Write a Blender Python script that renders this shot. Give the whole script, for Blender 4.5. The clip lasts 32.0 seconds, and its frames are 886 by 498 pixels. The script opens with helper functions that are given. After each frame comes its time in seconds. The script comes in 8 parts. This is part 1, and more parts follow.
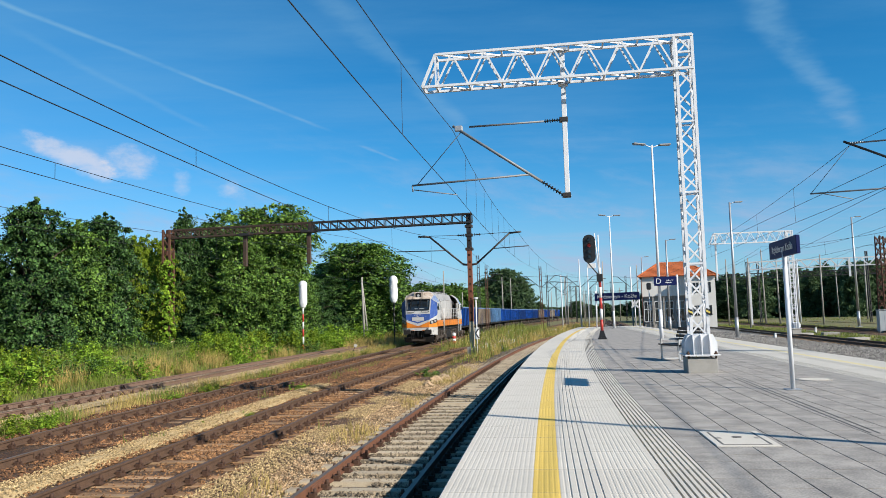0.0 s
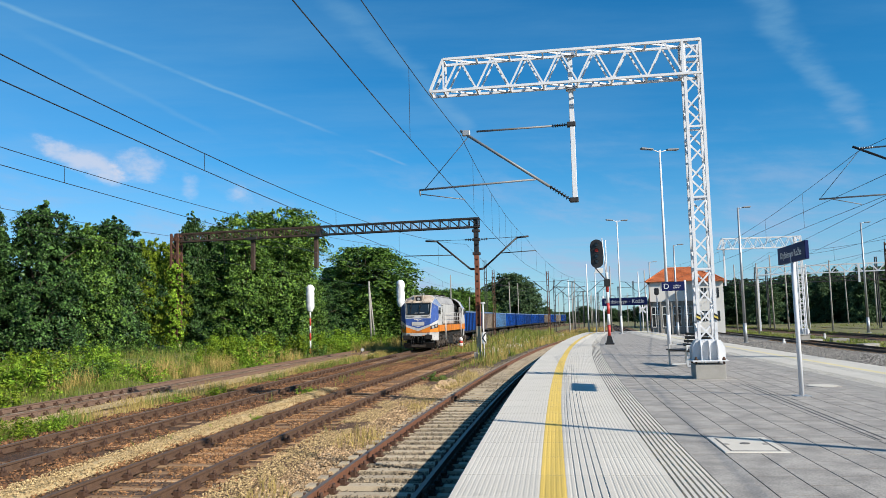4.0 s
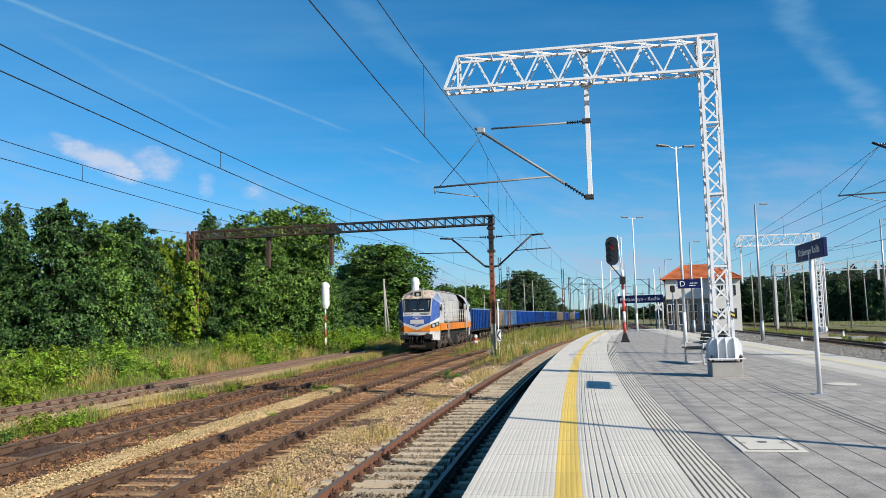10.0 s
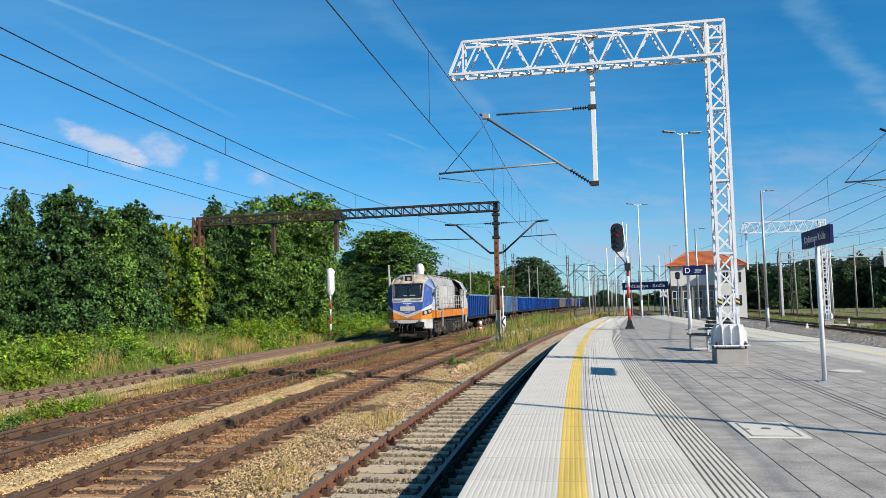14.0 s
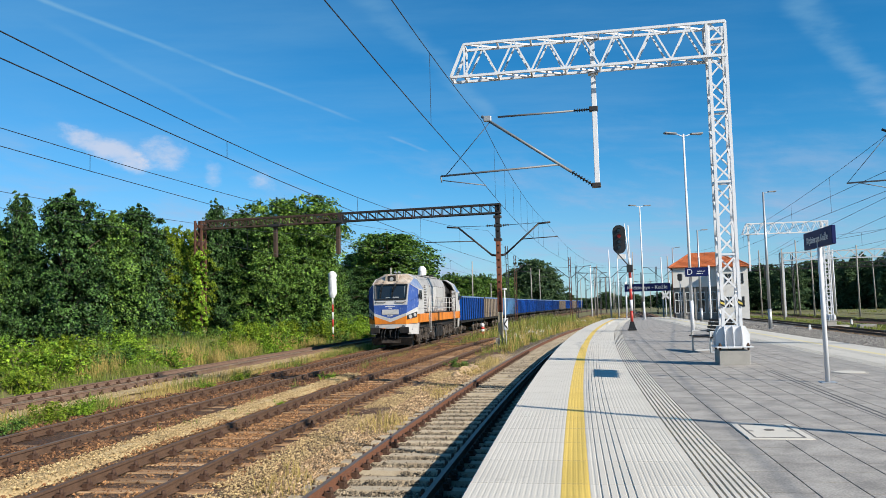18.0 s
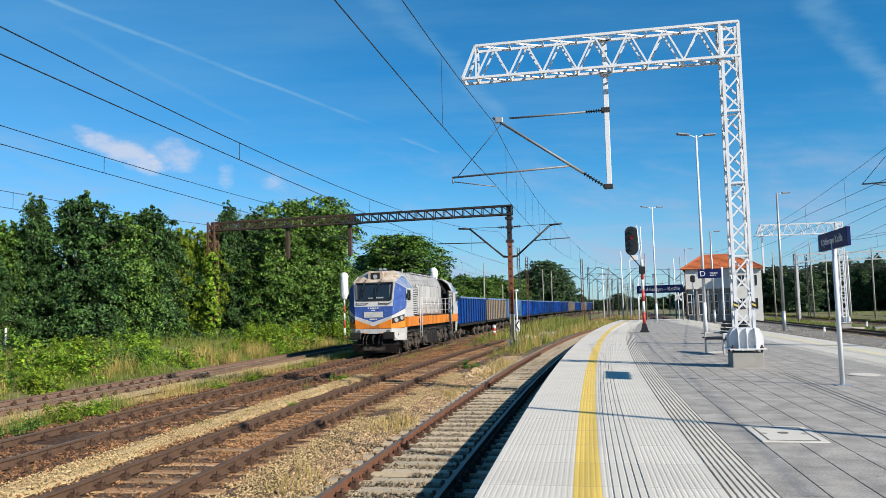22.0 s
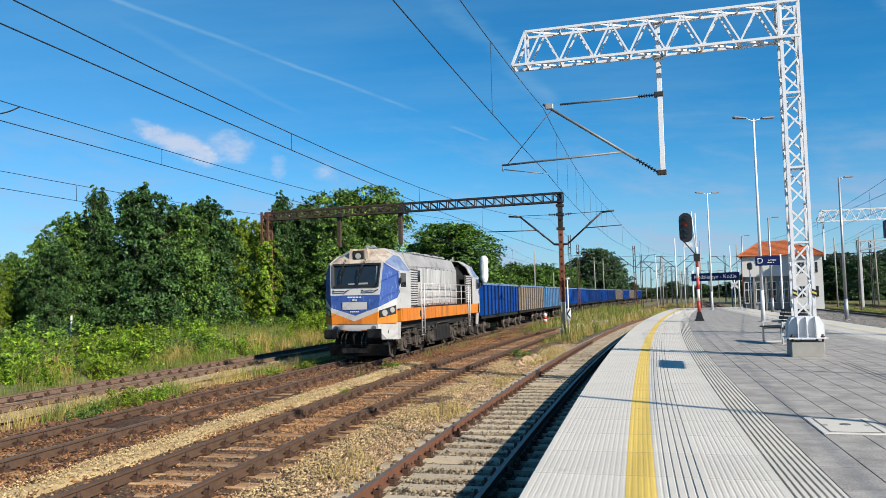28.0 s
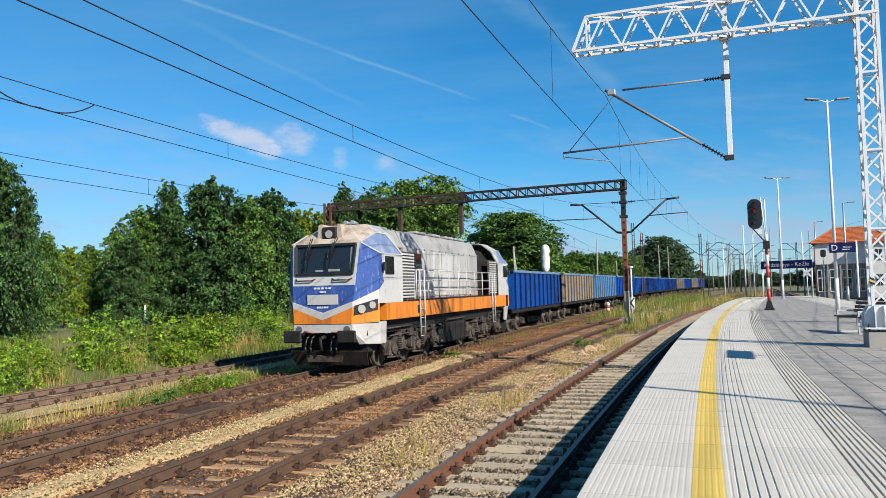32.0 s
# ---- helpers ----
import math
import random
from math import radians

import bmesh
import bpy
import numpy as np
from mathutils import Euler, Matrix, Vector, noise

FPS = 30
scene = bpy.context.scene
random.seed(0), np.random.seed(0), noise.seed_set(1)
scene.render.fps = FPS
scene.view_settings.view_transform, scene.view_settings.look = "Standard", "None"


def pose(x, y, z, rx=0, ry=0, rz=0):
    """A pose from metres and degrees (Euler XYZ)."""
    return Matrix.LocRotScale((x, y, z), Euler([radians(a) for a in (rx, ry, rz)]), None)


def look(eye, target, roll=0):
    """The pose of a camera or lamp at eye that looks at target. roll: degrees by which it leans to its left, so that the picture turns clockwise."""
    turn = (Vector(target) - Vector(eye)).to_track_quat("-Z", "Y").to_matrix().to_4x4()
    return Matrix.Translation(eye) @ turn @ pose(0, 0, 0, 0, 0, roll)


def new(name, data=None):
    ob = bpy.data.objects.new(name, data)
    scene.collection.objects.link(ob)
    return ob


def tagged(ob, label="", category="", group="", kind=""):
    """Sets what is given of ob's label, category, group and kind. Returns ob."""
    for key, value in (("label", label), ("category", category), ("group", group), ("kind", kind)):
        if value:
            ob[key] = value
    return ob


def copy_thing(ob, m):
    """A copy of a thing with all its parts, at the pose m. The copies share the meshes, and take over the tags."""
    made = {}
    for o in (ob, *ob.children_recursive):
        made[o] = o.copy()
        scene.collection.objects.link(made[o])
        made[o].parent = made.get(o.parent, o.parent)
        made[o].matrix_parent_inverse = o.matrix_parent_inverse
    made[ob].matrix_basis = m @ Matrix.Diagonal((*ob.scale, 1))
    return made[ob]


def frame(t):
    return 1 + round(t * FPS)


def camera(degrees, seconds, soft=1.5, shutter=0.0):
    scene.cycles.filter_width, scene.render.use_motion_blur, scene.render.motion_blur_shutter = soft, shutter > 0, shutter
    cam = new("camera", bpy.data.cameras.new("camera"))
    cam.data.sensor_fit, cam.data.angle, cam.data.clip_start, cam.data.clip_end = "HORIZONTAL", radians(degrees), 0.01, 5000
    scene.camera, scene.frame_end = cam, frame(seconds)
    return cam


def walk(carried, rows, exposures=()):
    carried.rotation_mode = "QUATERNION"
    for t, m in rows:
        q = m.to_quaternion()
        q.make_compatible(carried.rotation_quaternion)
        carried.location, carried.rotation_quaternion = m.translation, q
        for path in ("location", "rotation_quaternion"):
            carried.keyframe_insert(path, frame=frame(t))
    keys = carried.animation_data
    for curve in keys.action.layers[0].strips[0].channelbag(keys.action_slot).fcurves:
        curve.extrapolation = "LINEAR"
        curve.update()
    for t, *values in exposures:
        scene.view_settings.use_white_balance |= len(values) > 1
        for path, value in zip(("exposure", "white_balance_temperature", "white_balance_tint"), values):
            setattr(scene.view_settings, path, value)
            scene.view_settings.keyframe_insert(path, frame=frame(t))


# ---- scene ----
cam = camera(61.0, 32.0, 0.85)

# a phone held at arm's length by somebody standing still on the platform
EYE = (0.0, 0.0, 1.6)
# seconds, rx, ry, rz
PATH = (
    (0.0, 95.053, 1.556, 0.138),
    (0.5, 95.089, 1.519, 0.180),
    (1.0, 95.119, 1.443, 0.228),
    (1.5, 95.157, 1.361, 0.267),
    (2.0, 95.205, 1.328, 0.326),
    (2.5, 95.249, 1.295, 0.390),
    (3.0, 95.272, 1.288, 0.469),
    (3.5, 95.320, 1.358, 0.588),
    (5.5, 95.680, 1.130, 0.902),
    (6.0, 95.715, 1.105, 0.945),
    (6.5, 95.735, 1.102, 1.007),
    (7.0, 95.729, 1.124, 1.101),
    (7.5, 95.669, 1.129, 1.234),
    (8.0, 95.565, 1.163, 1.362),
    (8.5, 95.446, 1.196, 1.478),
    (9.0, 95.345, 1.227, 1.593),
    (9.5, 95.276, 1.261, 1.707),
    (10.0, 95.233, 1.271, 1.786),
    (10.5, 95.186, 1.314, 1.823),
    (11.0, 95.098, 1.346, 1.801),
    (11.5, 94.957, 1.336, 1.785),
    (12.0, 94.765, 1.284, 1.858),
    (12.5, 94.556, 1.219, 1.965),
    (13.0, 94.376, 1.176, 2.039),
    (13.5, 94.261, 1.174, 2.114),
    (14.0, 94.204, 1.166, 2.148),
    (14.5, 94.192, 1.192, 2.127),
    (16.5, 94.110, 1.236, 2.126),
    (17.0, 94.237, 1.266, 2.122),
    (17.5, 94.348, 1.312, 2.190),
    (18.0, 94.393, 1.384, 2.312),
    (18.5, 94.370, 1.429, 2.422),
    (19.0, 94.377, 1.437, 2.518),
    (19.5, 94.430, 1.423, 2.627),
    (20.0, 94.479, 1.398, 2.812),
    (20.5, 94.481, 1.384, 2.965),
    (21.0, 94.452, 1.339, 3.032),
    (21.5, 94.470, 1.317, 3.105),
    (22.0, 94.522, 1.298, 3.190),
    (22.5, 94.535, 1.313, 3.273),
    (23.0, 94.543, 1.362, 3.402),
    (23.5, 94.575, 1.404, 3.589),
    (24.0, 94.570, 1.451, 3.803),
    (24.5, 94.501, 1.417, 4.059),
    (25.0, 94.415, 1.414, 4.402),
    (25.5, 94.279, 1.425, 4.782),
    (27.5, 93.828, 1.350, 6.551),
    (28.0, 93.712, 1.317, 7.022),
    (28.5, 93.572, 1.329, 7.441),
    (29.0, 93.438, 1.343, 7.815),
    (29.5, 93.326, 1.348, 8.228),
    (30.0, 93.241, 1.392, 8.731),
    (30.5, 93.181, 1.417, 9.329),
    (31.0, 93.150, 1.443, 10.009),
    (31.5, 93.086, 1.474, 10.802),
    (32.0, 93.019, 1.478, 11.669),
)
walk(cam, [(t, pose(*EYE, rx, ry, rz)) for t, rx, ry, rz in PATH])

# ---------------------------------------------------------------- light
SUN_TO = Vector((0.788, -0.615, math.tan(radians(30.4)))).normalized()
world = bpy.data.worlds.new("sky")
scene.world = world
world.use_nodes = True


def build_sky():
    nt = world.node_tree
    n, l = nt.nodes, nt.links
    n.clear()
    out = n.new("ShaderNodeOutputWorld")
    bg = n.new("ShaderNodeBackground")
    sky = n.new("ShaderNodeTexSky")
    sky.sky_type = "NISHITA"
    sky.sun_disc = False
    sky.sun_elevation = radians(30.4)
    sky.sun_rotation = math.atan2(SUN_TO.x, SUN_TO.y)
    sky.air_density, sky.dust_density, sky.ozone_density = 1.0, 0.0, 5.0
    tint = n.new("ShaderNodeMix")
    tint.data_type, tint.blend_type = "RGBA", "MULTIPLY"
    tint.inputs["Factor"].default_value = 1.0
    tint.inputs["B"].default_value = SKY_TINT
    sat = n.new("ShaderNodeHueSaturation")
    sat.inputs["Saturation"].default_value = SKY_SAT
    sat.inputs["Hue"].default_value = SKY_HUE
    l.new(sky.outputs[0], tint.inputs["A"])
    l.new(tint.outputs["Result"], sat.inputs["Color"])
    bg.inputs["Strength"].default_value = SKY
    tc = n.new("ShaderNodeTexCoord")
    # thin high cloud: streaks on a flat sheet far overhead
    sep = n.new("ShaderNodeSeparateXYZ")
    l.new(tc.outputs["Generated"], sep.inputs[0])

    def maths(op, a, b=None, c=None):
        m = n.new("ShaderNodeMath")
        m.operation = op
        for k, v in enumerate((a, b, c)):
            if v is None:
                continue
            if isinstance(v, (int, float)):
                m.inputs[k].default_value = v
            else:
                l.new(v, m.inputs[k])
        return m.outputs[0]

    up = maths("MAXIMUM", sep.outputs[2], 0.02)
    px, py = maths("DIVIDE", sep.outputs[0], up), maths("DIVIDE", sep.outputs[1], up)

    def ramp(v, lo, hi):
        m = n.new("ShaderNodeMapRange")
        m.interpolation_type = "SMOOTHSTEP"
        l.new(v, m.inputs["Value"])
        m.inputs["From Min"].default_value, m.inputs["From Max"].default_value = lo, hi
        return m.outputs["Result"]

    def sheet(ax, ay, scale, detail, seed):
        comb = n.new("ShaderNodeCombineXYZ")
        l.new(maths("MULTIPLY", px, ax), comb.inputs[0])
        l.new(maths("MULTIPLY", py, ay), comb.inputs[1])
        comb.inputs[2].default_value = seed
        tx = n.new("ShaderNodeTexNoise")
        tx.inputs["Scale"].default_value = scale
        tx.inputs["Detail"].default_value = detail
        tx.inputs["Roughness"].default_value = 0.6
        l.new(comb.outputs[0], tx.inputs["Vector"])
        return tx.outputs[0]

    def streak(x0, y0, x1, y1, width, strength, seed):
        """A contrail between two places of the cloud sheet (x / z, y / z)."""
        dx, dy = x1 - x0, y1 - y0
        ln = math.hypot(dx, dy)
        ux, uy = dx / ln, dy / ln
        rx_, ry_ = maths("SUBTRACT", px, x0), maths("SUBTRACT", py, y0)
        along = maths("ADD", maths("MULTIPLY", rx_, ux), maths("MULTIPLY", ry_, uy))
        side = maths("ADD", maths("MULTIPLY", rx_, -uy), maths("MULTIPLY", ry_, ux))
        wob = maths("MULTIPLY", maths("SUBTRACT", sheet(1, 1, 2.2, 4, seed), 0.5), width * 2.2)
        side = maths("ABSOLUTE", maths("ADD", side, wob))
        s = ramp(side, width, 0.0)
        a = maths("MULTIPLY", ramp(along, -0.05 * ln, 0.12 * ln), ramp(along, 1.05 * ln, 0.8 * ln))
        tex = ramp(sheet(1, 1, 3.0, 5, seed + 3), 0.2, 0.62)
        return maths("MULTIPLY", maths("MULTIPLY", s, a), maths("MULTIPLY", tex, strength))

    total = maths("MULTIPLY", ramp(sheet(0.35, 1.0, 0.9, 7, 1.7), 0.45, 0.82), 0.22)
    for args in STREAKS:
        total = maths("ADD", total, streak(*args))

    # low fair-weather puffs, as seen near the horizon (azimuth and height in degrees)
    az = maths("MULTIPLY", maths("ARCTAN2", sep.outputs[0], sep.outputs[1]), 57.2958)
    el = maths("MULTIPLY", maths("ARCSINE", sep.outputs[2]), 57.2958)
    comb = n.new("ShaderNodeCombineXYZ")
    l.new(maths("MULTIPLY", az, 0.62), comb.inputs[0])
    l.new(el, comb.inputs[1])
    puff = n.new("ShaderNodeTexNoise")
    puff.inputs["Scale"].default_value = 0.55
    puff.inputs["Detail"].default_value = 7
    puff.inputs["Roughness"].default_value = 0.62
    l.new(comb.outputs[0], puff.inputs["Vector"])
    heaps = None
    for a0, e0, wa, we, lean, k in PUFFS:
        da = maths("SUBTRACT", az, a0)
        de = maths("ADD", maths("SUBTRACT", el, e0), maths("MULTIPLY", da, lean))
        q = maths("ADD", maths("POWER", maths("DIVIDE", da, wa), 2.0), maths("POWER", maths("DIVIDE", de, we), 2.0))
        body = maths("SUBTRACT", 1.0, q)
        shape = maths("ADD", body, maths("MULTIPLY", maths("SUBTRACT", puff.outputs[0], 0.52), 3.4))
        heap = maths("MULTIPLY", maths("MULTIPLY", ramp(shape, 0.0, 1.25), ramp(q, 2.2, 0.7)), k)
        heaps = heap if heaps is None else maths("ADD", heaps, heap)
    # thin haze low over the horizon
    total = maths("ADD", total, maths("MULTIPLY", ramp(el, 13.0, -2.0), HAZE))
    # torn wisps in the lower sky
    comb2 = n.new("ShaderNodeCombineXYZ")
    l.new(maths("MULTIPLY", az, 0.2), comb2.inputs[0])
    l.new(maths("MULTIPLY", maths("ADD", el, maths("MULTIPLY", az, 0.18)), 0.62), comb2.inputs[1])
    comb2.inputs[2].default_value = 4.4
    wisp = n.new("ShaderNodeTexNoise")
    wisp.inputs["Scale"].default_value, wisp.inputs["Detail"].default_value, wisp.inputs["Roughness"].default_value = 0.75, 7, 0.6
    l.new(comb2.outputs[0], wisp.inputs["Vector"])
    total = maths("ADD", total, maths("MULTIPLY", maths("MULTIPLY", ramp(wisp.outputs[0], 0.45, 0.78), ramp(el, 17.0, 6.0)), 0.42))
    # a thin veil of high cloud away from the sun
    total = maths("ADD", total, maths("MULTIPLY", ramp(az, 0.0, -38.0), 0.16))
    total = maths("MINIMUM", total, 0.9)
    mix = n.new("ShaderNodeMix")
    mix.data_type = "RGBA"
    l.new(total, mix.inputs["Factor"])
    l.new(sat.outputs[0], mix.inputs["A"])
    shade = n.new("ShaderNodeMix")
    shade.data_type = "RGBA"
    l.new(ramp(el, 5.0, 19.0), shade.inputs["Factor"])
    shade.inputs["A"].default_value, shade.inputs["B"].default_value = CLOUD_LOW, CLOUD_HIGH
    l.new(shade.outputs["Result"], mix.inputs["B"])
    white = n.new("ShaderNodeMix")
    white.data_type = "RGBA"
    l.new(maths("MINIMUM", heaps, 0.85), white.inputs["Factor"])
    l.new(mix.outputs["Result"], white.inputs["A"])
    white.inputs["B"].default_value = (5.6, 5.8, 6.7, 1)
    l.new(white.outputs["Result"], bg.inputs["Color"])
    l.new(bg.outputs[0], out.inputs[0])


SKY, SKY_SAT, SKY_HUE = 0.0745, 1.12, 0.497
CLOUD_LOW, CLOUD_HIGH = (3.5, 4.1, 5.8, 1), (2.3, 4.4, 6.0, 1)
SKY_TINT = (0.57, 0.935, 1.09, 1)
HAZE = 0.5
STREAKS = ((-1.5, 1.9, -0.58, 3.97, 0.028, 0.34, 4.0), (-0.46, 4.3, -0.27, 4.8, 0.03, 0.3, 6.0), (-0.36, 2.1, 0.18, 4.2, 0.09, 0.2, 9.0), (0.85, 2.1, 2.5, 4.4, 0.09, 0.3, 15.0), (-1.44, 2.4, -1.2, 4.0, 0.04, 0.12, 21.0))
PUFFS = ((-26.6, 11.5, 3.6, 1.1, 0.36, 0.72), (-22.6, 11.3, 1.9, 1.5, 0.1, 0.6), (-19.2, 10.2, 1.0, 1.2, 0.1, 0.45), (-15.8, 9.5, 1.3, 0.8, 0.2, 0.5))
build_sky()

sun = new("sun", bpy.data.lights.new("sun", "SUN"))
sun.data.energy, sun.data.angle, sun.data.color = 5.0, radians(0.53), (1.0, 0.93, 0.82)
sun.matrix_basis = look(SUN_TO * 200, (0, 0, 0))
scene.view_settings.exposure = 0.72

# ---------------------------------------------------------------- materials


def rgb(c, k=1.0):
    return (c[0] * k, c[1] * k, c[2] * k, 1)


def stuff(name, base, other=None, rough=0.7, metal=0.0, scale=6.0, fine=60.0, amount=0.5, bump=0.15, dirt=None, dirt_amount=0.0,
          dirt_scale=1.3, per_piece=0.0, per_island=0.0, stretch=(1, 1, 1), spec=0.5, coords="Object"):
    """A worn surface: two noises mix two colours, a third lays dirt over them, and the fine one gives relief."""
    m = bpy.data.materials.new(name)
    m.use_nodes = True
    n, l = m.node_tree.nodes, m.node_tree.links
    bs = n["Principled BSDF"]
    bs.inputs["Roughness"].default_value, bs.inputs["Metallic"].default_value = rough, metal
    bs.inputs["Specular IOR Level"].default_value = spec
    if coords == "Object":
        vec = n.new("ShaderNodeTexCoord").outputs["Object"]
    else:
        vec = n.new("ShaderNodeNewGeometry").outputs["Position"]
    mp = n.new("ShaderNodeMapping")
    mp.inputs["Scale"].default_value = stretch
    l.new(vec, mp.inputs["Vector"])

    def tex(sc, det=5, ro=0.6):
        t = n.new("ShaderNodeTexNoise")
        t.inputs["Scale"].default_value, t.inputs["Detail"].default_value, t.inputs["Roughness"].default_value = sc, det, ro
        l.new(mp.outputs[0], t.inputs["Vector"])
        return t.outputs[0]

    def spread(v, lo, hi):
        r = n.new("ShaderNodeMapRange")
        l.new(v, r.inputs["Value"])
        r.inputs["From Min"].default_value, r.inputs["From Max"].default_value = lo, hi
        return r.outputs["Result"]

    def blend(f, a, b):
        x = n.new("ShaderNodeMix")
        x.data_type = "RGBA"
        l.new(f, x.inputs["Factor"])
        for sock, v in ((x.inputs["A"], a), (x.inputs["B"], b)):
            if isinstance(v, tuple):
                sock.default_value = v
            else:
                l.new(v, sock)
        return x.outputs["Result"]

    coarse, grain = tex(scale), tex(fine, 3)
    other = other or tuple(c * 0.6 for c in base)
    two = n.new("ShaderNodeMath")
    two.operation = "MULTIPLY_ADD"
    l.new(grain, two.inputs[0])
    two.inputs[1].default_value = 0.5
    half = n.new("ShaderNodeMath")
    half.operation = "MULTIPLY"
    l.new(coarse, half.inputs[0])
    half.inputs[1].default_value = 0.5
    l.new(half.outputs[0], two.inputs[2])
    col = blend(spread(two.outputs[0], 0.5 - 0.18 / max(amount, 0.05) * 0.5, 0.5 + 0.18 / max(amount, 0.05) * 0.5), rgb(other), rgb(base))
    if dirt:
        col = blend(spread(tex(dirt_scale, 8, 0.7), 0.62 - dirt_amount * 0.35, 0.75 - dirt_amount * 0.1), col, rgb(dirt))
    if per_piece or per_island:
        src = n.new("ShaderNodeObjectInfo").outputs["Random"] if per_piece else n.new("ShaderNodeNewGeometry").outputs["Random Per Island"]
        k = per_piece or per_island
        mr = n.new("ShaderNodeMapRange")
        l.new(src, mr.inputs["Value"])
        mr.inputs["To Min"].default_value, mr.inputs["To Max"].default_value = 1 - k, 1 + k
        hs = n.new("ShaderNodeHueSaturation")
        l.new(mr.outputs["Result"], hs.inputs["Value"])
        l.new(col, hs.inputs["Color"])
        col = hs.outputs[0]
    l.new(col, bs.inputs["Base Color"])
    if bump:
        b = n.new("ShaderNodeBump")
        b.inputs["Strength"].default_value, b.inputs["Distance"].default_value = bump, 0.02
        l.new(grain, b.inputs["Height"])
        l.new(b.outputs[0], bs.inputs["Normal"])
    return m


def leafy(name, base, other, per_island=0.35, sheer=0.25, rough=0.5, spec=0.06):
    """Leaves or blades: two greens, varied leaf by leaf, with some light coming through."""
    m = stuff(name, base, other, rough, 0, 1.5, 4.0, 1.7, 0, per_island=per_island, spec=spec)
    n, l = m.node_tree.nodes, m.node_tree.links
    bs, out = n["Principled BSDF"], n["Material Output"]
    tr = n.new("ShaderNodeBsdfTranslucent")
    ad = n.new("ShaderNodeMixShader")
    ad.inputs[0].default_value = sheer
    src = bs.inputs["Base Color"].links[0].from_socket
    l.new(src, tr.inputs["Color"])
    l.new(bs.outputs[0], ad.inputs[1])
    l.new(tr.outputs[0], ad.inputs[2])
    l.new(ad.outputs[0], out.inputs["Surface"])
    return m


def glow(name, colour, strength):
    m = bpy.data.materials.new(name)
    m.use_nodes = True
    bs = m.node_tree.nodes["Principled BSDF"]
    bs.inputs["Base Color"].default_value = rgb(colour, 0.5)
    bs.inputs["Emission Color"].default_value = rgb(colour)
    bs.inputs["Emission Strength"].default_value = strength
    return m


def ballast(name, light, dark, brown, stain, scale=22.0):
    """Crushed stone: voronoi stones, each with a shade of its own and gap shade painted round its edge, and oily or
    rusty stains.
    """
    m = bpy.data.materials.new(name)
    m.use_nodes = True
    n, l = m.node_tree.nodes, m.node_tree.links
    bs = n["Principled BSDF"]
    bs.inputs["Roughness"].default_value = 0.9
    pos = n.new("ShaderNodeNewGeometry").outputs["Position"]
    vo = n.new("ShaderNodeTexVoronoi")
    vo.inputs["Scale"].default_value = scale
    l.new(pos, vo.inputs["Vector"])
    ramp = n.new("ShaderNodeValToRGB")
    sep = n.new("ShaderNodeSeparateColor")
    l.new(vo.outputs["Color"], sep.inputs[0])
    l.new(sep.outputs[0], ramp.inputs[0])
    e = ramp.color_ramp.elements
    e[0].color, e[1].color = rgb(dark), rgb(light)
    mid = ramp.color_ramp.elements.new(0.5)
    mid.color = rgb(brown)
    st = n.new("ShaderNodeTexNoise")
    st.inputs["Scale"].default_value, st.inputs["Detail"].default_value = 0.45, 8
    l.new(pos, st.inputs["Vector"])
    mr = n.new("ShaderNodeMapRange")
    mr.inputs["From Min"].default_value, mr.inputs["From Max"].default_value = 0.42, 0.68
    l.new(st.outputs[0], mr.inputs["Value"])
    mx = n.new("ShaderNodeMix")
    mx.data_type, mx.blend_type = "RGBA", "MULTIPLY"
    l.new(mr.outputs["Result"], mx.inputs["Factor"])
    l.new(ramp.outputs[0], mx.inputs["A"])
    mx.inputs["B"].default_value = rgb(stain)
    # shade in the gaps painted in: stones darken to 0.45 towards their edges
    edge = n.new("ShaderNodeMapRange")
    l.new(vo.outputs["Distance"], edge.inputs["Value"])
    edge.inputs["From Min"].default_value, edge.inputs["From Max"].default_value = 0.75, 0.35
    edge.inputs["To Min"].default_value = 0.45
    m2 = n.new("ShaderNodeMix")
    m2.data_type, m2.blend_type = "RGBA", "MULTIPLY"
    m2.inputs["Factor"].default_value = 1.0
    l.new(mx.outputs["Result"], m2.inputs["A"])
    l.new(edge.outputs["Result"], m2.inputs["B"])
    l.new(m2.outputs["Result"], bs.inputs["Base Color"])
    b = n.new("ShaderNodeBump")
    b.invert = True
    b.inputs["Strength"].default_value, b.inputs["Distance"].default_value = 1.0, 0.04
    l.new(vo.outputs["Distance"], b.inputs["Height"])
    l.new(b.outputs[0], bs.inputs["Normal"])
    return m


M = {}
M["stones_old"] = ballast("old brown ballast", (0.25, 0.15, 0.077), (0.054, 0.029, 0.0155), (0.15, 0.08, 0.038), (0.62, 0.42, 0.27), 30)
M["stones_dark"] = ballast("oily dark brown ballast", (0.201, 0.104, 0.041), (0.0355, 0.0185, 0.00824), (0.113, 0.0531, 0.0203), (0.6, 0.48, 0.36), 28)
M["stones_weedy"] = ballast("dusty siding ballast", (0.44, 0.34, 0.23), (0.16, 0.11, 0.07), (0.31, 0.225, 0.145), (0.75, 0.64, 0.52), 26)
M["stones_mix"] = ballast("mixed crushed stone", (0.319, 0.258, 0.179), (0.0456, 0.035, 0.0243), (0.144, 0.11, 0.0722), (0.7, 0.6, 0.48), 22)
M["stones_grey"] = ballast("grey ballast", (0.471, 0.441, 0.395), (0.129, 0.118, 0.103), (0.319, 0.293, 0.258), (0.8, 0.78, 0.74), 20)
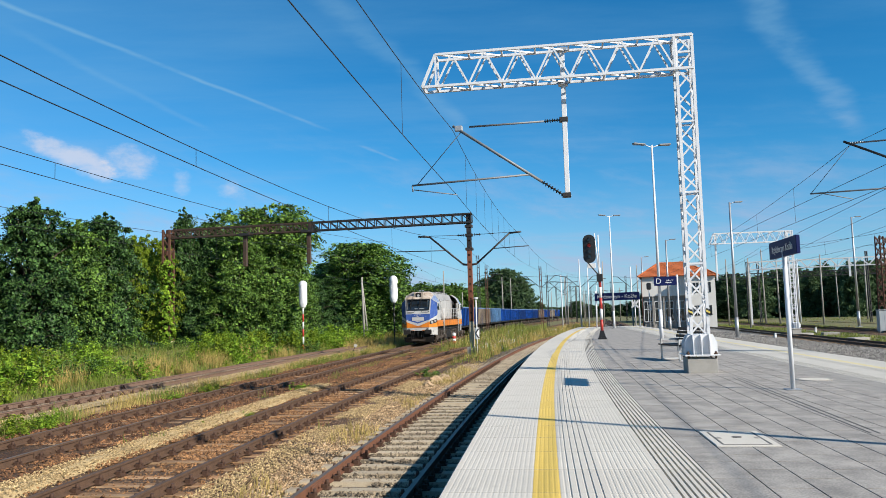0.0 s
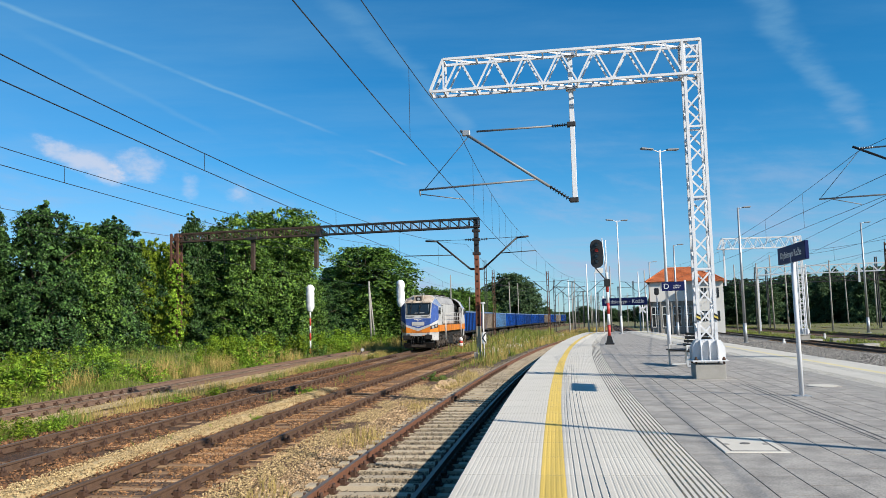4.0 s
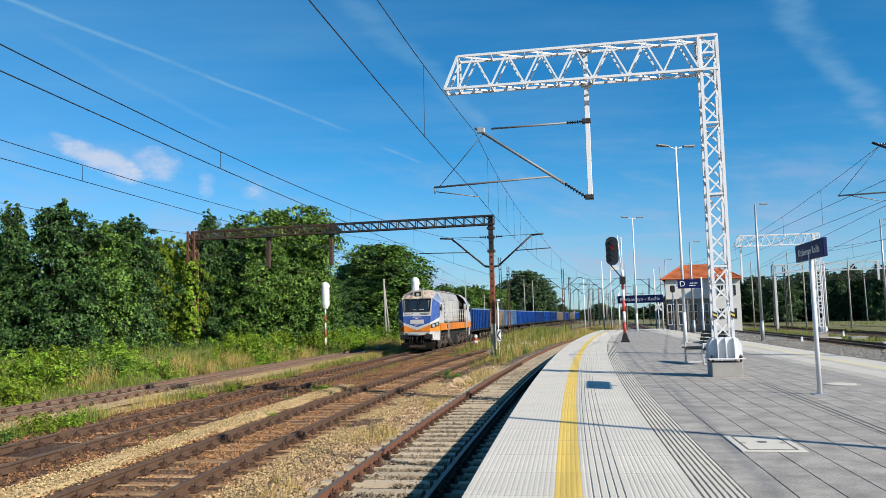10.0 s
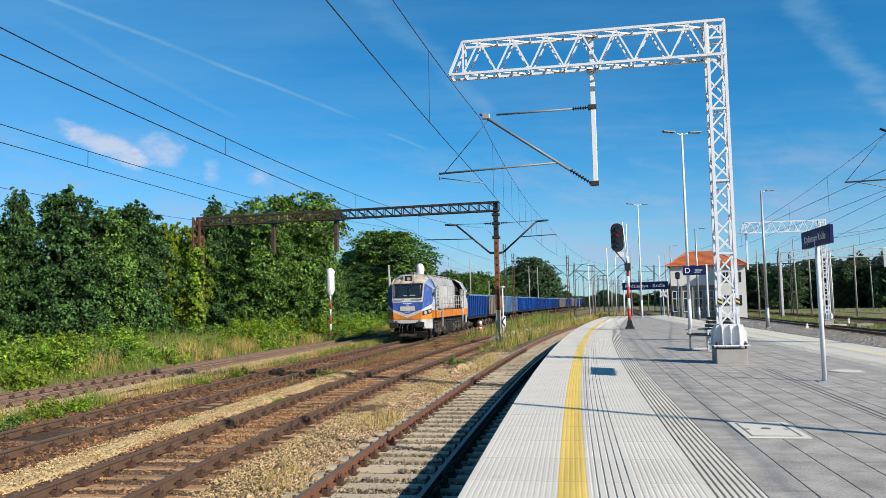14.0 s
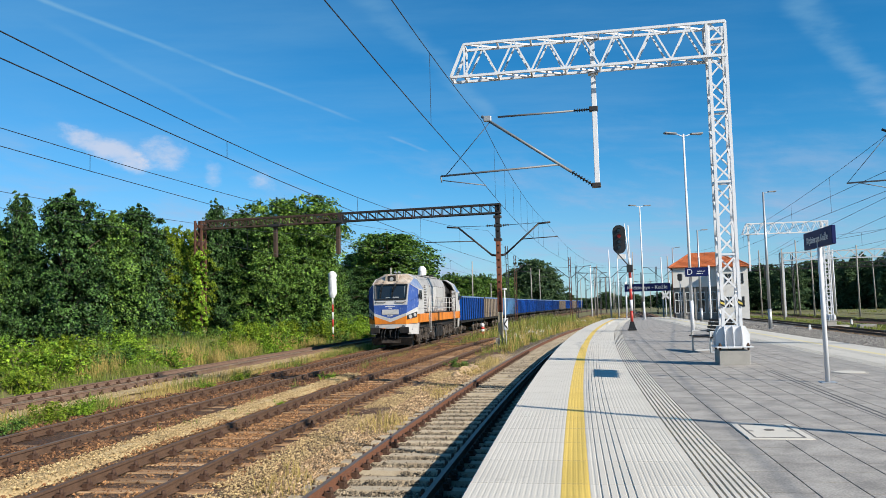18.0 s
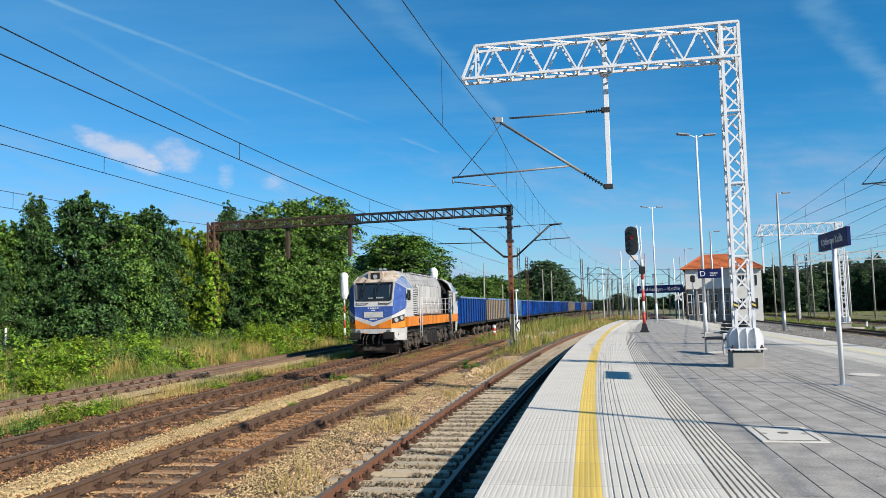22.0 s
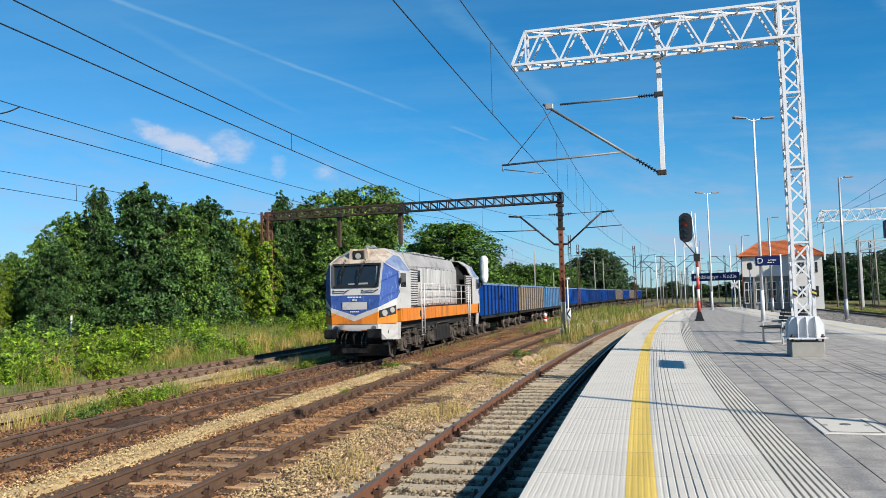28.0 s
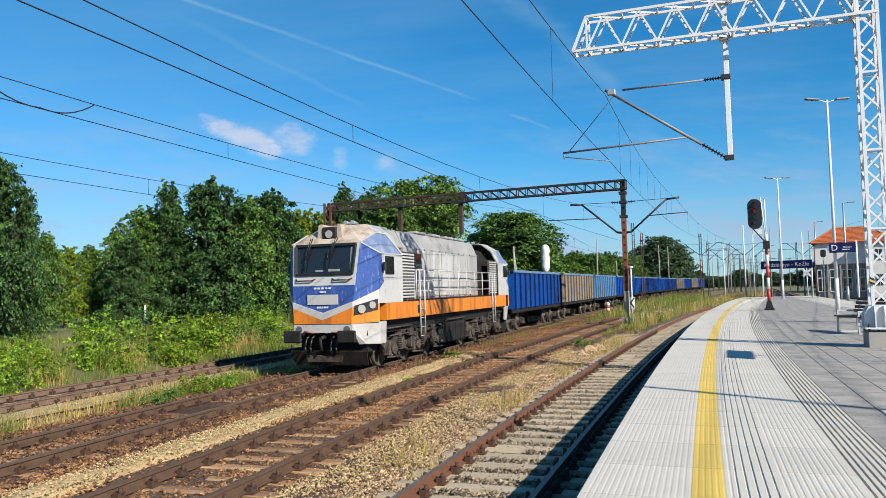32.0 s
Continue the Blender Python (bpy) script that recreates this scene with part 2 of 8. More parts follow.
M["sand"] = stuff("pale sand", (0.47, 0.36, 0.19), (0.3, 0.215, 0.1), 0.95, 0, 3, 40, 0.8, 0.6, (0.2, 0.115, 0.055), 0.22, 1.2, coords="World")
M["earth"] = stuff("weedy earth", (0.167, 0.144, 0.057), (0.076, 0.0912, 0.0228), 0.95, 0, 0.6, 8, 0.9, 0.6, (0.182, 0.144, 0.0684), 0.3, 0.25, coords="World")
M["straw"] = stuff("brown crumbling bank with matted straw", (0.2, 0.12, 0.06), (0.095, 0.052, 0.024), 0.95, 0, 2.5, 40, 0.9, 0.6, (0.36, 0.27, 0.13), 0.4, 1.6, stretch=(1, 0.3, 3))
M["rail_side"] = stuff("rusty rail", (0.16, 0.0669, 0.0342), (0.0988, 0.0418, 0.0228), 0.75, 0.1, 8, 90, 0.6, 0.3)
M["rail_old"] = stuff("dark rusty rail", (0.118, 0.066, 0.038), (0.06, 0.033, 0.019), 0.75, 0.1, 8, 90, 0.6, 0.3)
M["rail_top"] = stuff("worn rail head", (0.182, 0.137, 0.0988), (0.114, 0.0798, 0.057), 0.5, 0.3, 3, 60, 0.5, 0.02)
M["rail_top_dull"] = stuff("dull rail head", (0.129, 0.0798, 0.0494), (0.0684, 0.0418, 0.0258), 0.65, 0.15, 3, 60, 0.5, 0.02)
M["sleeper_new"] = stuff("concrete sleeper", (0.456, 0.388, 0.281), (0.327, 0.266, 0.182), 0.9, 0, 4, 60, 0.6, 0.3, (0.205, 0.129, 0.0684), 0.3, 2.0, per_piece=0.12)
M["sleeper_old"] = stuff("oily wooden sleeper", (0.33, 0.185, 0.085), (0.17, 0.085, 0.036), 0.9, 0, 4, 70, 0.8, 0.5, (0.42, 0.3, 0.18), 0.35, 2.0, per_piece=0.35, stretch=(0.25, 2, 2))
M["sleeper_pale"] = stuff("sun-bleached grey sleeper", (0.4, 0.31, 0.225), (0.25, 0.18, 0.125), 0.9, 0, 4, 70, 0.8, 0.5, (0.2, 0.12, 0.075), 0.25, 2.0, per_piece=0.2, stretch=(0.25, 2, 2))
M["rail_dusty"] = stuff("dusty rust-brown rail", (0.18, 0.115, 0.08), (0.105, 0.062, 0.042), 0.8, 0.0, 8, 90, 0.6, 0.3)
M["clip"] = stuff("rusty fastening", (0.0836, 0.0418, 0.0228), (0.0456, 0.0228, 0.0152), 0.8, 0.2, 10, 80, 0.6, 0.3)
M["edge_slab"] = stuff("white ribbed concrete", (0.54, 0.505, 0.441), (0.456, 0.426, 0.369), 0.85, 0, 2.0, 90, 0.5, 0.15, (0.38, 0.35, 0.304), 0.06, 1.1, per_piece=0.035, coords="World")
M["yellow_faded"] = stuff("sun-faded yellow concrete", (0.6, 0.52, 0.3), (0.53, 0.46, 0.25), 0.85, 0, 2, 80, 0.5, 0.15, (0.46, 0.42, 0.32), 0.2, 1.4, per_piece=0.06, coords="World")
M["yellow"] = stuff("yellow concrete", (0.646, 0.456, 0.0988), (0.578, 0.395, 0.076), 0.8, 0, 2, 80, 0.5, 0.15, (0.418, 0.319, 0.152), 0.08, 1.4, per_piece=0.04, coords="World")
M["paving"] = stuff("grey concrete paving", (0.357, 0.331, 0.296), (0.19, 0.176, 0.16), 0.85, 0, 2.5, 45, 0.95, 0.3, (0.19, 0.175, 0.152), 0.08, 0.9, per_piece=0.05, coords="World")
M["joint"] = stuff("dark joint", (0.129, 0.125, 0.118), (0.0836, 0.0798, 0.076), 0.95, 0, 5, 60, 0.5, 0.1)
M["concrete"] = stuff("cast concrete", (0.319, 0.304, 0.274), (0.228, 0.217, 0.198), 0.9, 0, 2.5, 70, 0.6, 0.3, (0.152, 0.137, 0.114), 0.15, 1.0)
M["concrete_old"] = stuff("weathered concrete pole", (0.315, 0.3, 0.272), (0.2, 0.186, 0.166), 0.9, 0, 2.5, 70, 0.6, 0.3, (0.122, 0.0912, 0.0608), 0.15, 1.0)
M["white_steel"] = stuff("white painted steel", (0.608, 0.616, 0.631), (0.547, 0.555, 0.57), 0.42, 0, 1.5, 30, 0.4, 0.02, (0.395, 0.365, 0.319), 0.04, 2.0)
M["galv"] = stuff("galvanised steel", (0.418, 0.426, 0.433), (0.334, 0.342, 0.35), 0.45, 0.6, 6, 60, 0.5, 0.03)
M["dull_galv"] = stuff("dull weathered zinc", (0.2, 0.21, 0.22), (0.13, 0.14, 0.15), 0.6, 0.3, 6, 60, 0.5, 0.05)
M["dark_steel"] = stuff("black weathered steel", (0.0266, 0.0251, 0.0251), (0.0152, 0.0152, 0.0152), 0.6, 0.2, 5, 50, 0.5, 0.1, (0.0912, 0.038, 0.019), 0.2, 1.5)
M["rust"] = stuff("rusty steel", (0.122, 0.0517, 0.0289), (0.0608, 0.0266, 0.0167), 0.85, 0.1, 3, 50, 0.8, 0.3, (0.0456, 0.0228, 0.0152), 0.3, 1.2)
M["rust_dark"] = stuff("dark brown weathered steel", (0.0646, 0.038, 0.0243), (0.0304, 0.0198, 0.0144), 0.8, 0.1, 3, 50, 0.8, 0.3, (0.122, 0.0532, 0.0266), 0.15, 1.2)
M["rust_bright"] = stuff("orange rusty steel", (0.228, 0.076, 0.038), (0.129, 0.0456, 0.0228), 0.85, 0.1, 1.2, 30, 0.8, 0.3, (0.0532, 0.0266, 0.019), 0.15, 1.0)
M["concrete_pale"] = stuff("pale flaking paint", (0.456, 0.395, 0.274), (0.342, 0.281, 0.182), 0.9, 0, 1.5, 40, 0.8, 0.3, (0.152, 0.0912, 0.0532), 0.15, 1.5)
M["wire"] = stuff("grey copper wire", (0.0456, 0.0471, 0.0494), (0.0228, 0.0228, 0.0228), 0.5, 0.5, 5, 50, 0.4, 0)
M["black"] = stuff("black paint", (0.00912, 0.00912, 0.00988), (0.0152, 0.0152, 0.0152), 0.45, 0, 4, 60, 0.5, 0.02)
M["red"] = stuff("red paint", (0.471, 0.038, 0.0266), (0.38, 0.0304, 0.0228), 0.5, 0, 4, 60, 0.5, 0.02)
M["white"] = stuff("white paint", (0.608, 0.608, 0.593), (0.532, 0.532, 0.517), 0.5, 0, 3, 60, 0.4, 0.02, (0.38, 0.357, 0.319), 0.08, 2)
M["navy"] = stuff("navy blue sign enamel", (0.00836, 0.0152, 0.0798), (0.00684, 0.0122, 0.0646), 0.55, 0, 3, 60, 0.3, 0, spec=0.15)
M["lettering"] = stuff("white lettering", (0.608, 0.608, 0.608), (0.578, 0.578, 0.578), 0.5, 0, 3, 60, 0.3, 0)
M["cloth"] = stuff("white plastic cover", (0.623, 0.631, 0.638), (0.562, 0.57, 0.585), 0.55, 0, 5, 30, 0.5, 0.5)
M["trunk"] = stuff("bark", (0.076, 0.057, 0.038), (0.038, 0.0274, 0.019), 0.95, 0, 3, 30, 0.8, 0.6, stretch=(3, 3, 0.5))
# near-black second green puts the shade between leaf clumps into the colour
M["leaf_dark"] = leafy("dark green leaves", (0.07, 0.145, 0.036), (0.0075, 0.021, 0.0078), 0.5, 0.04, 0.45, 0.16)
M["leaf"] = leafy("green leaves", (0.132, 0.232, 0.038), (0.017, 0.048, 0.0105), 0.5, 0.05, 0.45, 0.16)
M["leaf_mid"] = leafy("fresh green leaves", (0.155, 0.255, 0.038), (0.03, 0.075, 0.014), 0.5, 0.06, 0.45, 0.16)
M["leaf_light"] = leafy("yellow-green leaves", (0.2, 0.265, 0.024), (0.09, 0.15, 0.016), 0.4, 0.2)
M["leaf_bush"] = leafy("bright green leaves", (0.235, 0.355, 0.036), (0.082, 0.165, 0.016), 0.4, 0.2)
# far leaves paled and blued, distance haze put into their colour
M["leaf_far"] = leafy("haze-tinted far leaves", (0.1, 0.158, 0.07), (0.042, 0.078, 0.038), 0.35)
M["dry_grass"] = leafy("dry grass", (0.48, 0.36, 0.128), (0.336, 0.264, 0.088), 0.3, 0.3, 0.8)
M["green_grass"] = leafy("green grass", (0.136, 0.192, 0.032), (0.216, 0.216, 0.064), 0.35, 0.3, 0.7)
M["oil"] = stuff("oily black underframe", (0.021, 0.019, 0.0175), (0.009, 0.0085, 0.008), 0.7, 0.1, 4, 40, 0.8, 0.2, (0.06, 0.04, 0.027), 0.18, 1.5, spec=0.3)
M["bogie"] = stuff("dusty grey-brown bogie steel", (0.125, 0.1, 0.08), (0.02, 0.017, 0.0155), 0.75, 0.1, 5, 40, 0.9, 0.2, (0.012, 0.0105, 0.01), 0.45, 2.5, spec=0.3)
M["wheel"] = stuff("dusty wheel steel", (0.152, 0.125, 0.103), (0.0836, 0.0684, 0.057), 0.6, 0.4, 5, 40, 0.6, 0.1)
M["loco_blue"] = stuff("blue locomotive paint", (0.034, 0.08, 0.27), (0.024, 0.056, 0.2), 0.6, 0, 3.5, 40, 0.7, 0.03, (0.19, 0.235, 0.34), 0.22, 9.0, stretch=(1, 1, 0.35), spec=0.2)
M["loco_white"] = stuff("off-white locomotive paint", (0.456, 0.448, 0.437), (0.38, 0.372, 0.361), 0.4, 0, 1.2, 40, 0.5, 0.03, (0.274, 0.251, 0.228), 0.16, 1.1)
M["loco_grey"] = stuff("streaked grey locomotive paint", (0.46, 0.455, 0.44), (0.3, 0.295, 0.285), 0.45, 0, 1.0, 30, 0.8, 0.04, (0.1, 0.09, 0.085), 0.36, 1.5, stretch=(2.6, 2.6, 0.28))
M["loco_roof"] = stuff("sooty locomotive roof", (0.319, 0.312, 0.304), (0.205, 0.198, 0.19), 0.6, 0, 1.0, 30, 0.7, 0.05, (0.076, 0.0722, 0.0684), 0.3, 0.8)
M["loco_orange"] = stuff("orange locomotive paint", (0.608, 0.198, 0.019), (0.593, 0.167, 0.0137), 0.38, 0, 1.2, 40, 0.5, 0.03, (0.167, 0.0532, 0.019), 0.42, 0.9, stretch=(2.0, 2.0, 0.25))
M["loco_shoulder"] = stuff("faded grey-blue locomotive paint", (0.15, 0.2, 0.31), (0.09, 0.135, 0.26), 0.45, 0, 2.0, 40, 0.8, 0.03, (0.3, 0.31, 0.33), 0.4, 1.6)
M["hazard"] = stuff("faded yellow paint", (0.57, 0.456, 0.0912), (0.502, 0.38, 0.076), 0.6, 0, 3, 60, 0.4, 0.02)
M["loco_cream"] = stuff("faded beige roof paint", (0.47, 0.41, 0.34), (0.36, 0.26, 0.18), 0.55, 0, 1.3, 30, 0.9, 0.03, (0.12, 0.08, 0.055), 0.42, 1.9)
M["grille"] = stuff("grey louvre", (0.304, 0.304, 0.289), (0.228, 0.228, 0.22), 0.5, 0.2, 3, 40, 0.5, 0.03)
M["wagon_blue"] = stuff("deep blue wagon paint", (0.002, 0.085, 0.44), (0.002, 0.04, 0.23), 0.7, 0, 1.0, 20, 0.9, 0.1, (0.02, 0.025, 0.04), 0.22, 0.9, per_piece=0.15, stretch=(1, 1, 0.4), spec=0.08)
M["wagon_navy"] = stuff("coal-dulled navy wagon paint", (0.003, 0.06, 0.29), (0.004, 0.028, 0.13), 0.7, 0, 1.0, 20, 0.9, 0.1, (0.03, 0.035, 0.05), 0.32, 0.9, per_piece=0.15, stretch=(1, 1, 0.4), spec=0.08)
# darker copies of the wagon paints: shadow lines put into the colour, with dust
M["panel_blue"] = stuff("dusty blue paint darkened for rib shadow", (0.002, 0.013, 0.06), (0.002, 0.007, 0.03), 0.75, 0, 1.0, 20, 0.8, 0.15, (0.0152, 0.0106, 0.00912), 0.35, 1.4, per_piece=0.1, stretch=(1, 1, 0.3), spec=0.08)
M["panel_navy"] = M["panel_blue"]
M["panel_light"] = stuff("dusty light blue paint darkened for rib shadow", (0.0152, 0.057, 0.129), (0.0106, 0.0342, 0.076), 0.7, 0, 1.0, 20, 0.8, 0.15, (0.019, 0.0137, 0.0106), 0.45, 1.4, per_piece=0.1, stretch=(1, 1, 0.3))
M["panel_brown"] = stuff("rusty brown paint darkened for rib shadow", (0.0532, 0.038, 0.0266), (0.0266, 0.019, 0.0137), 0.75, 0, 1.0, 20, 0.8, 0.15, (0.00912, 0.0228, 0.076), 0.2, 0.9, per_piece=0.1, stretch=(1, 1, 0.3))
M["wagon_light"] = stuff("faded light blue wagon paint", (0.076, 0.243, 0.471), (0.0456, 0.167, 0.38), 0.5, 0, 1.0, 20, 0.7, 0.1, (0.0912, 0.0608, 0.0456), 0.22, 1.2, per_piece=0.1, stretch=(1, 1, 0.4))
M["wagon_brown"] = stuff("worn brown wagon paint", (0.228, 0.182, 0.129), (0.144, 0.11, 0.076), 0.7, 0, 1.0, 20, 0.8, 0.1, (0.0152, 0.0532, 0.228), 0.2, 0.8, per_piece=0.12, stretch=(1, 1, 0.4))
M["dusty_rail"] = stuff("dust-greyed blue steel", (0.15, 0.22, 0.34), (0.05, 0.1, 0.22), 0.8, 0, 2.0, 30, 0.8, 0.1, spec=0.15)
M["coal"] = stuff("coal", (0.0152, 0.0152, 0.0152), (0.00608, 0.00608, 0.00608), 0.8, 0, 8, 40, 0.9, 1.0)
M["roof_tile"] = stuff("orange clay tiles", (0.5, 0.135, 0.04), (0.36, 0.095, 0.03), 0.85, 0, 1.5, 12, 0.8, 0.3, per_island=0.12)
M["plaster"] = stuff("cream plaster", (0.631, 0.616, 0.578), (0.578, 0.555, 0.509), 0.9, 0, 0.8, 20, 0.6, 0.1, (0.456, 0.426, 0.38), 0.05, 0.5)
M["boulder"] = stuff("broken sandy stone", (0.42, 0.3, 0.18), (0.25, 0.17, 0.1), 0.95, 0, 3, 25, 0.9, 0.5)
M["grey_box"] = stuff("grey painted cabinet", (0.319, 0.35, 0.365), (0.274, 0.296, 0.312), 0.5, 0, 2, 40, 0.4, 0.03)
M["bench_wood"] = stuff("dark stained bench slat", (0.0684, 0.0456, 0.0342), (0.038, 0.0266, 0.019), 0.6, 0, 3, 50, 0.7, 0.1, stretch=(0.3, 3, 3))


def glass(name, tint):
    m = bpy.data.materials.new(name)
    m.use_nodes = True
    bs = m.node_tree.nodes["Principled BSDF"]
    bs.inputs["Base Color"].default_value = rgb(tint)
    bs.inputs["Roughness"].default_value = 0.04
    bs.inputs["Metallic"].default_value = 0.0
    bs.inputs["Specular IOR Level"].default_value = 0.8
    return m


M["window"] = glass("dark window glass", (0.012, 0.014, 0.016))
M["lens_red"] = glow("lit red lens", (0.5, 0.03, 0.02), 0.1)
M["lens_clear"] = glass("clear headlamp lens over a bright reflector", (0.28, 0.28, 0.28))
M["lamp_glass"] = glass("headlamp glass", (0.1, 0.1, 0.11))

# ---------------------------------------------------------------- building blocks
rnd = random.Random(7)


def part(name, bm, material, parent=None, label="", smooth=False):
    """Links a bmesh as one mesh object, under a thing or a part."""
    me = bpy.data.meshes.new(name)
    if smooth:
        for f in bm.faces:
            f.smooth = True
    bm.to_mesh(me)
    bm.free()
    for m in material if isinstance(material, (list, tuple)) else [material]:
        me.materials.append(m)
    ob = new(name, me)
    ob.parent = parent
    if label:
        tagged(ob, label)
    return ob


def same(name, me, parent, m, label=""):
    """One more object on a mesh that exists."""
    ob = new(name, me)
    ob.parent = parent
    ob.matrix_basis = m
    if label:
        tagged(ob, label)
    return ob


def thing(name, m, label, category, group="", kind=""):
    ob = new(name)
    ob.empty_display_size = 0.2
    ob.matrix_basis = m
    return tagged(ob, label, category, group, kind)


def box(bm, x0, x1, y0, y1, z0, z1, m=None, mat=0):
    vs = [bm.verts.new((x, y, z)) for z in (z0, z1) for y in (y0, y1) for x in (x0, x1)]
    if m is not None:
        for v in vs:
            v.co = m @ v.co
    for q in ((0, 2, 3, 1), (4, 5, 7, 6), (0, 1, 5, 4), (2, 6, 7, 3), (0, 4, 6, 2), (1, 3, 7, 5)):
        f = bm.faces.new([vs[i] for i in q])
        f.material_index = mat
    return vs


def bevelled(bm, x0, x1, y0, y1, z0, z1, r=0.02, m=None):
    """A box with its edges broken."""
    g = bmesh.new()
    box(g, x0, x1, y0, y1, z0, z1)
    bmesh.ops.bevel(g, geom=g.edges[:], offset=r, segments=1, affect="EDGES")
    merge(bm, g, m)


def merge(bm, g, m=None):
    if m is not None:
        bmesh.ops.transform(g, matrix=m, verts=g.verts)
    me = bpy.data.meshes.new("scratch")
    g.to_mesh(me)
    g.free()
    bm.from_mesh(me)
    bpy.data.meshes.remove(me)


def tube(bm, a, b, r0, r1=None, n=8, cap=True, mat=0):
    """A round bar from a to b."""
    a, b = Vector(a), Vector(b)
    r1 = r0 if r1 is None else r1
    d = (b - a).normalized()
    u = d.orthogonal().normalized()
    w = d.cross(u)
    rings = []
    for c, r in ((a, r0), (b, r1)):
        rings.append([bm.verts.new(c + (u * math.cos(6.28318 * k / n) + w * math.sin(6.28318 * k / n)) * r) for k in range(n)])
    for k in range(n):
        f = bm.faces.new((rings[0][k], rings[0][(k + 1) % n], rings[1][(k + 1) % n], rings[1][k]))
        f.material_index = mat
        f.smooth = n > 5
    if cap:
        for ring, rev in ((rings[0], True), (rings[1], False)):
            f = bm.faces.new(ring[::-1] if rev else ring)
            f.material_index = mat


def strut(bm, a, b, w, h=None, mat=0):
    """A square bar from a to b."""
    a, b = Vector(a), Vector(b)
    h = w if h is None else h
    d = (b - a).normalized()
    u = d.cross(Vector((0, 0, 1)))
    u = Vector((1, 0, 0)) if u.length < 1e-3 else u.normalized()
    v = u.cross(d).normalized()
    vs = [bm.verts.new(c + u * sx * w / 2 + v * sy * h / 2) for c in (a, b) for sx, sy in ((-1, -1), (1, -1), (1, 1), (-1, 1))]
    for q in ((3, 2, 1, 0), (4, 5, 6, 7), (0, 1, 5, 4), (1, 2, 6, 5), (2, 3, 7, 6), (3, 0, 4, 7)):
        bm.faces.new([vs[i] for i in q]).material_index = mat


def prism(bm, outline, y0, y1, m=None, mat=0):
    """An outline in x and z, drawn out along y."""
    a = [bm.verts.new((x, y0, z)) for x, z in outline]
    b = [bm.verts.new((x, y1, z)) for x, z in outline]
    if m is not None:
        for v in a + b:
            v.co = m @ v.co
    k = len(outline)
    for i in range(k):
        bm.faces.new((a[i], a[(i + 1) % k], b[(i + 1) % k], b[i])).material_index = mat
    bm.faces.new(a[::-1]).material_index = mat
    bm.faces.new(b).material_index = mat


def disc(bm, c, axis, r, thick, n=16, mat=0):
    c, axis = Vector(c), Vector(axis).normalized()
    tube(bm, c - axis * thick / 2, c + axis * thick / 2, r, r, n, True, mat)


def plate(bm, pts, thick, mat=0):
    """A flat polygon with thickness, set back along its normal."""
    ps = [Vector(p) for p in pts]
    nrm = (ps[1] - ps[0]).cross(ps[2] - ps[0]).normalized()
    a = [bm.verts.new(p) for p in ps]
    b = [bm.verts.new(p - nrm * thick) for p in ps]
    k = len(ps)
    bm.faces.new(a).material_index = mat
    bm.faces.new(b[::-1]).material_index = mat
    for i in range(k):
        bm.faces.new((a[i], b[i], b[(i + 1) % k], a[(i + 1) % k])).material_index = mat


def writing(name, text, size, material, parent, m, label=""):
    cu = bpy.data.curves.new(name, "FONT")
    cu.body, cu.size, cu.extrude = text, size, 0.003
    cu.align_x, cu.align_y = "CENTER", "CENTER"
    tmp = bpy.data.objects.new(name, cu)
    me = bpy.data.meshes.new_from_object(tmp)
    bpy.data.objects.remove(tmp)
    me.materials.clear()
    me.materials.append(material)
    return same(name, me, parent, m, label)


# ---------------------------------------------------------------- the plan
RAIL = -0.76  # rail heads under the platform's top


def bent(a, b, c, far=78.0):
    """x over y of a line that bends up to a place and then runs straight on."""
    FAR = far

    def f(y):
        if y <= FAR:
            return a + b * y + c * y * y
        return a + b * FAR + c * FAR * FAR + (b + 2 * c * FAR) * (y - FAR)
    return f


edge_line = bent(-0.95, 0.118, 0.0009)
line_2 = bent(-6.09, 0.08, 0.0012, 60.0)


def line_3(y):
    return -10.3 + 0.108 * y + 0.00033 * y * y if y < 260 else -10.3 + 28.08 + 22.31 + 0.2796 * (y - 260)


def line_4(y):
    return line_3(y) - 5.3


def right_edge(y):
    return 9.2 + 0.14 * y


def line_6(y):
    return 18.5 + 0.168 * y


def at(line, y, off=0.0, z=0.0):
    """A point beside a line, off metres to its right."""
    s = (line(y + 0.5) - line(y - 0.5))
    k = math.hypot(1, s)
    return Vector((line(y) + off / k, y - off * s / k, z))


def along(line, y, off=0.0, z=0.0):
    """The pose at a point beside a line, its y axis along the line."""
    s = line(y + 0.5) - line(y - 0.5)
    return Matrix.Translation(at(line, y, off, z)) @ Matrix.Rotation(-math.atan(s), 4, "Z")


def steps(y0, y1, d):
    return [y0 + (y1 - y0) * k / max(1, round((y1 - y0) / d)) for k in range(max(1, round((y1 - y0) / d)) + 1)]


def sweep(bm, line, ys, outline, mats=None, closed=True, off=0.0):
    """An outline (offset, height) carried along a line."""
    rings = [[bm.verts.new(at(line, y, off + o, z)) for o, z in outline] for y in ys]
    k = len(outline)
    for r, q in zip(rings, rings[1:]):
        for i in range(k if closed else k - 1):
            f = bm.faces.new((r[i], r[(i + 1) % k], q[(i + 1) % k], q[i]))
            if mats:
                f.material_index = mats[i]
    if closed:
        bm.faces.new(rings[0][::-1])
        bm.faces.new(rings[-1])


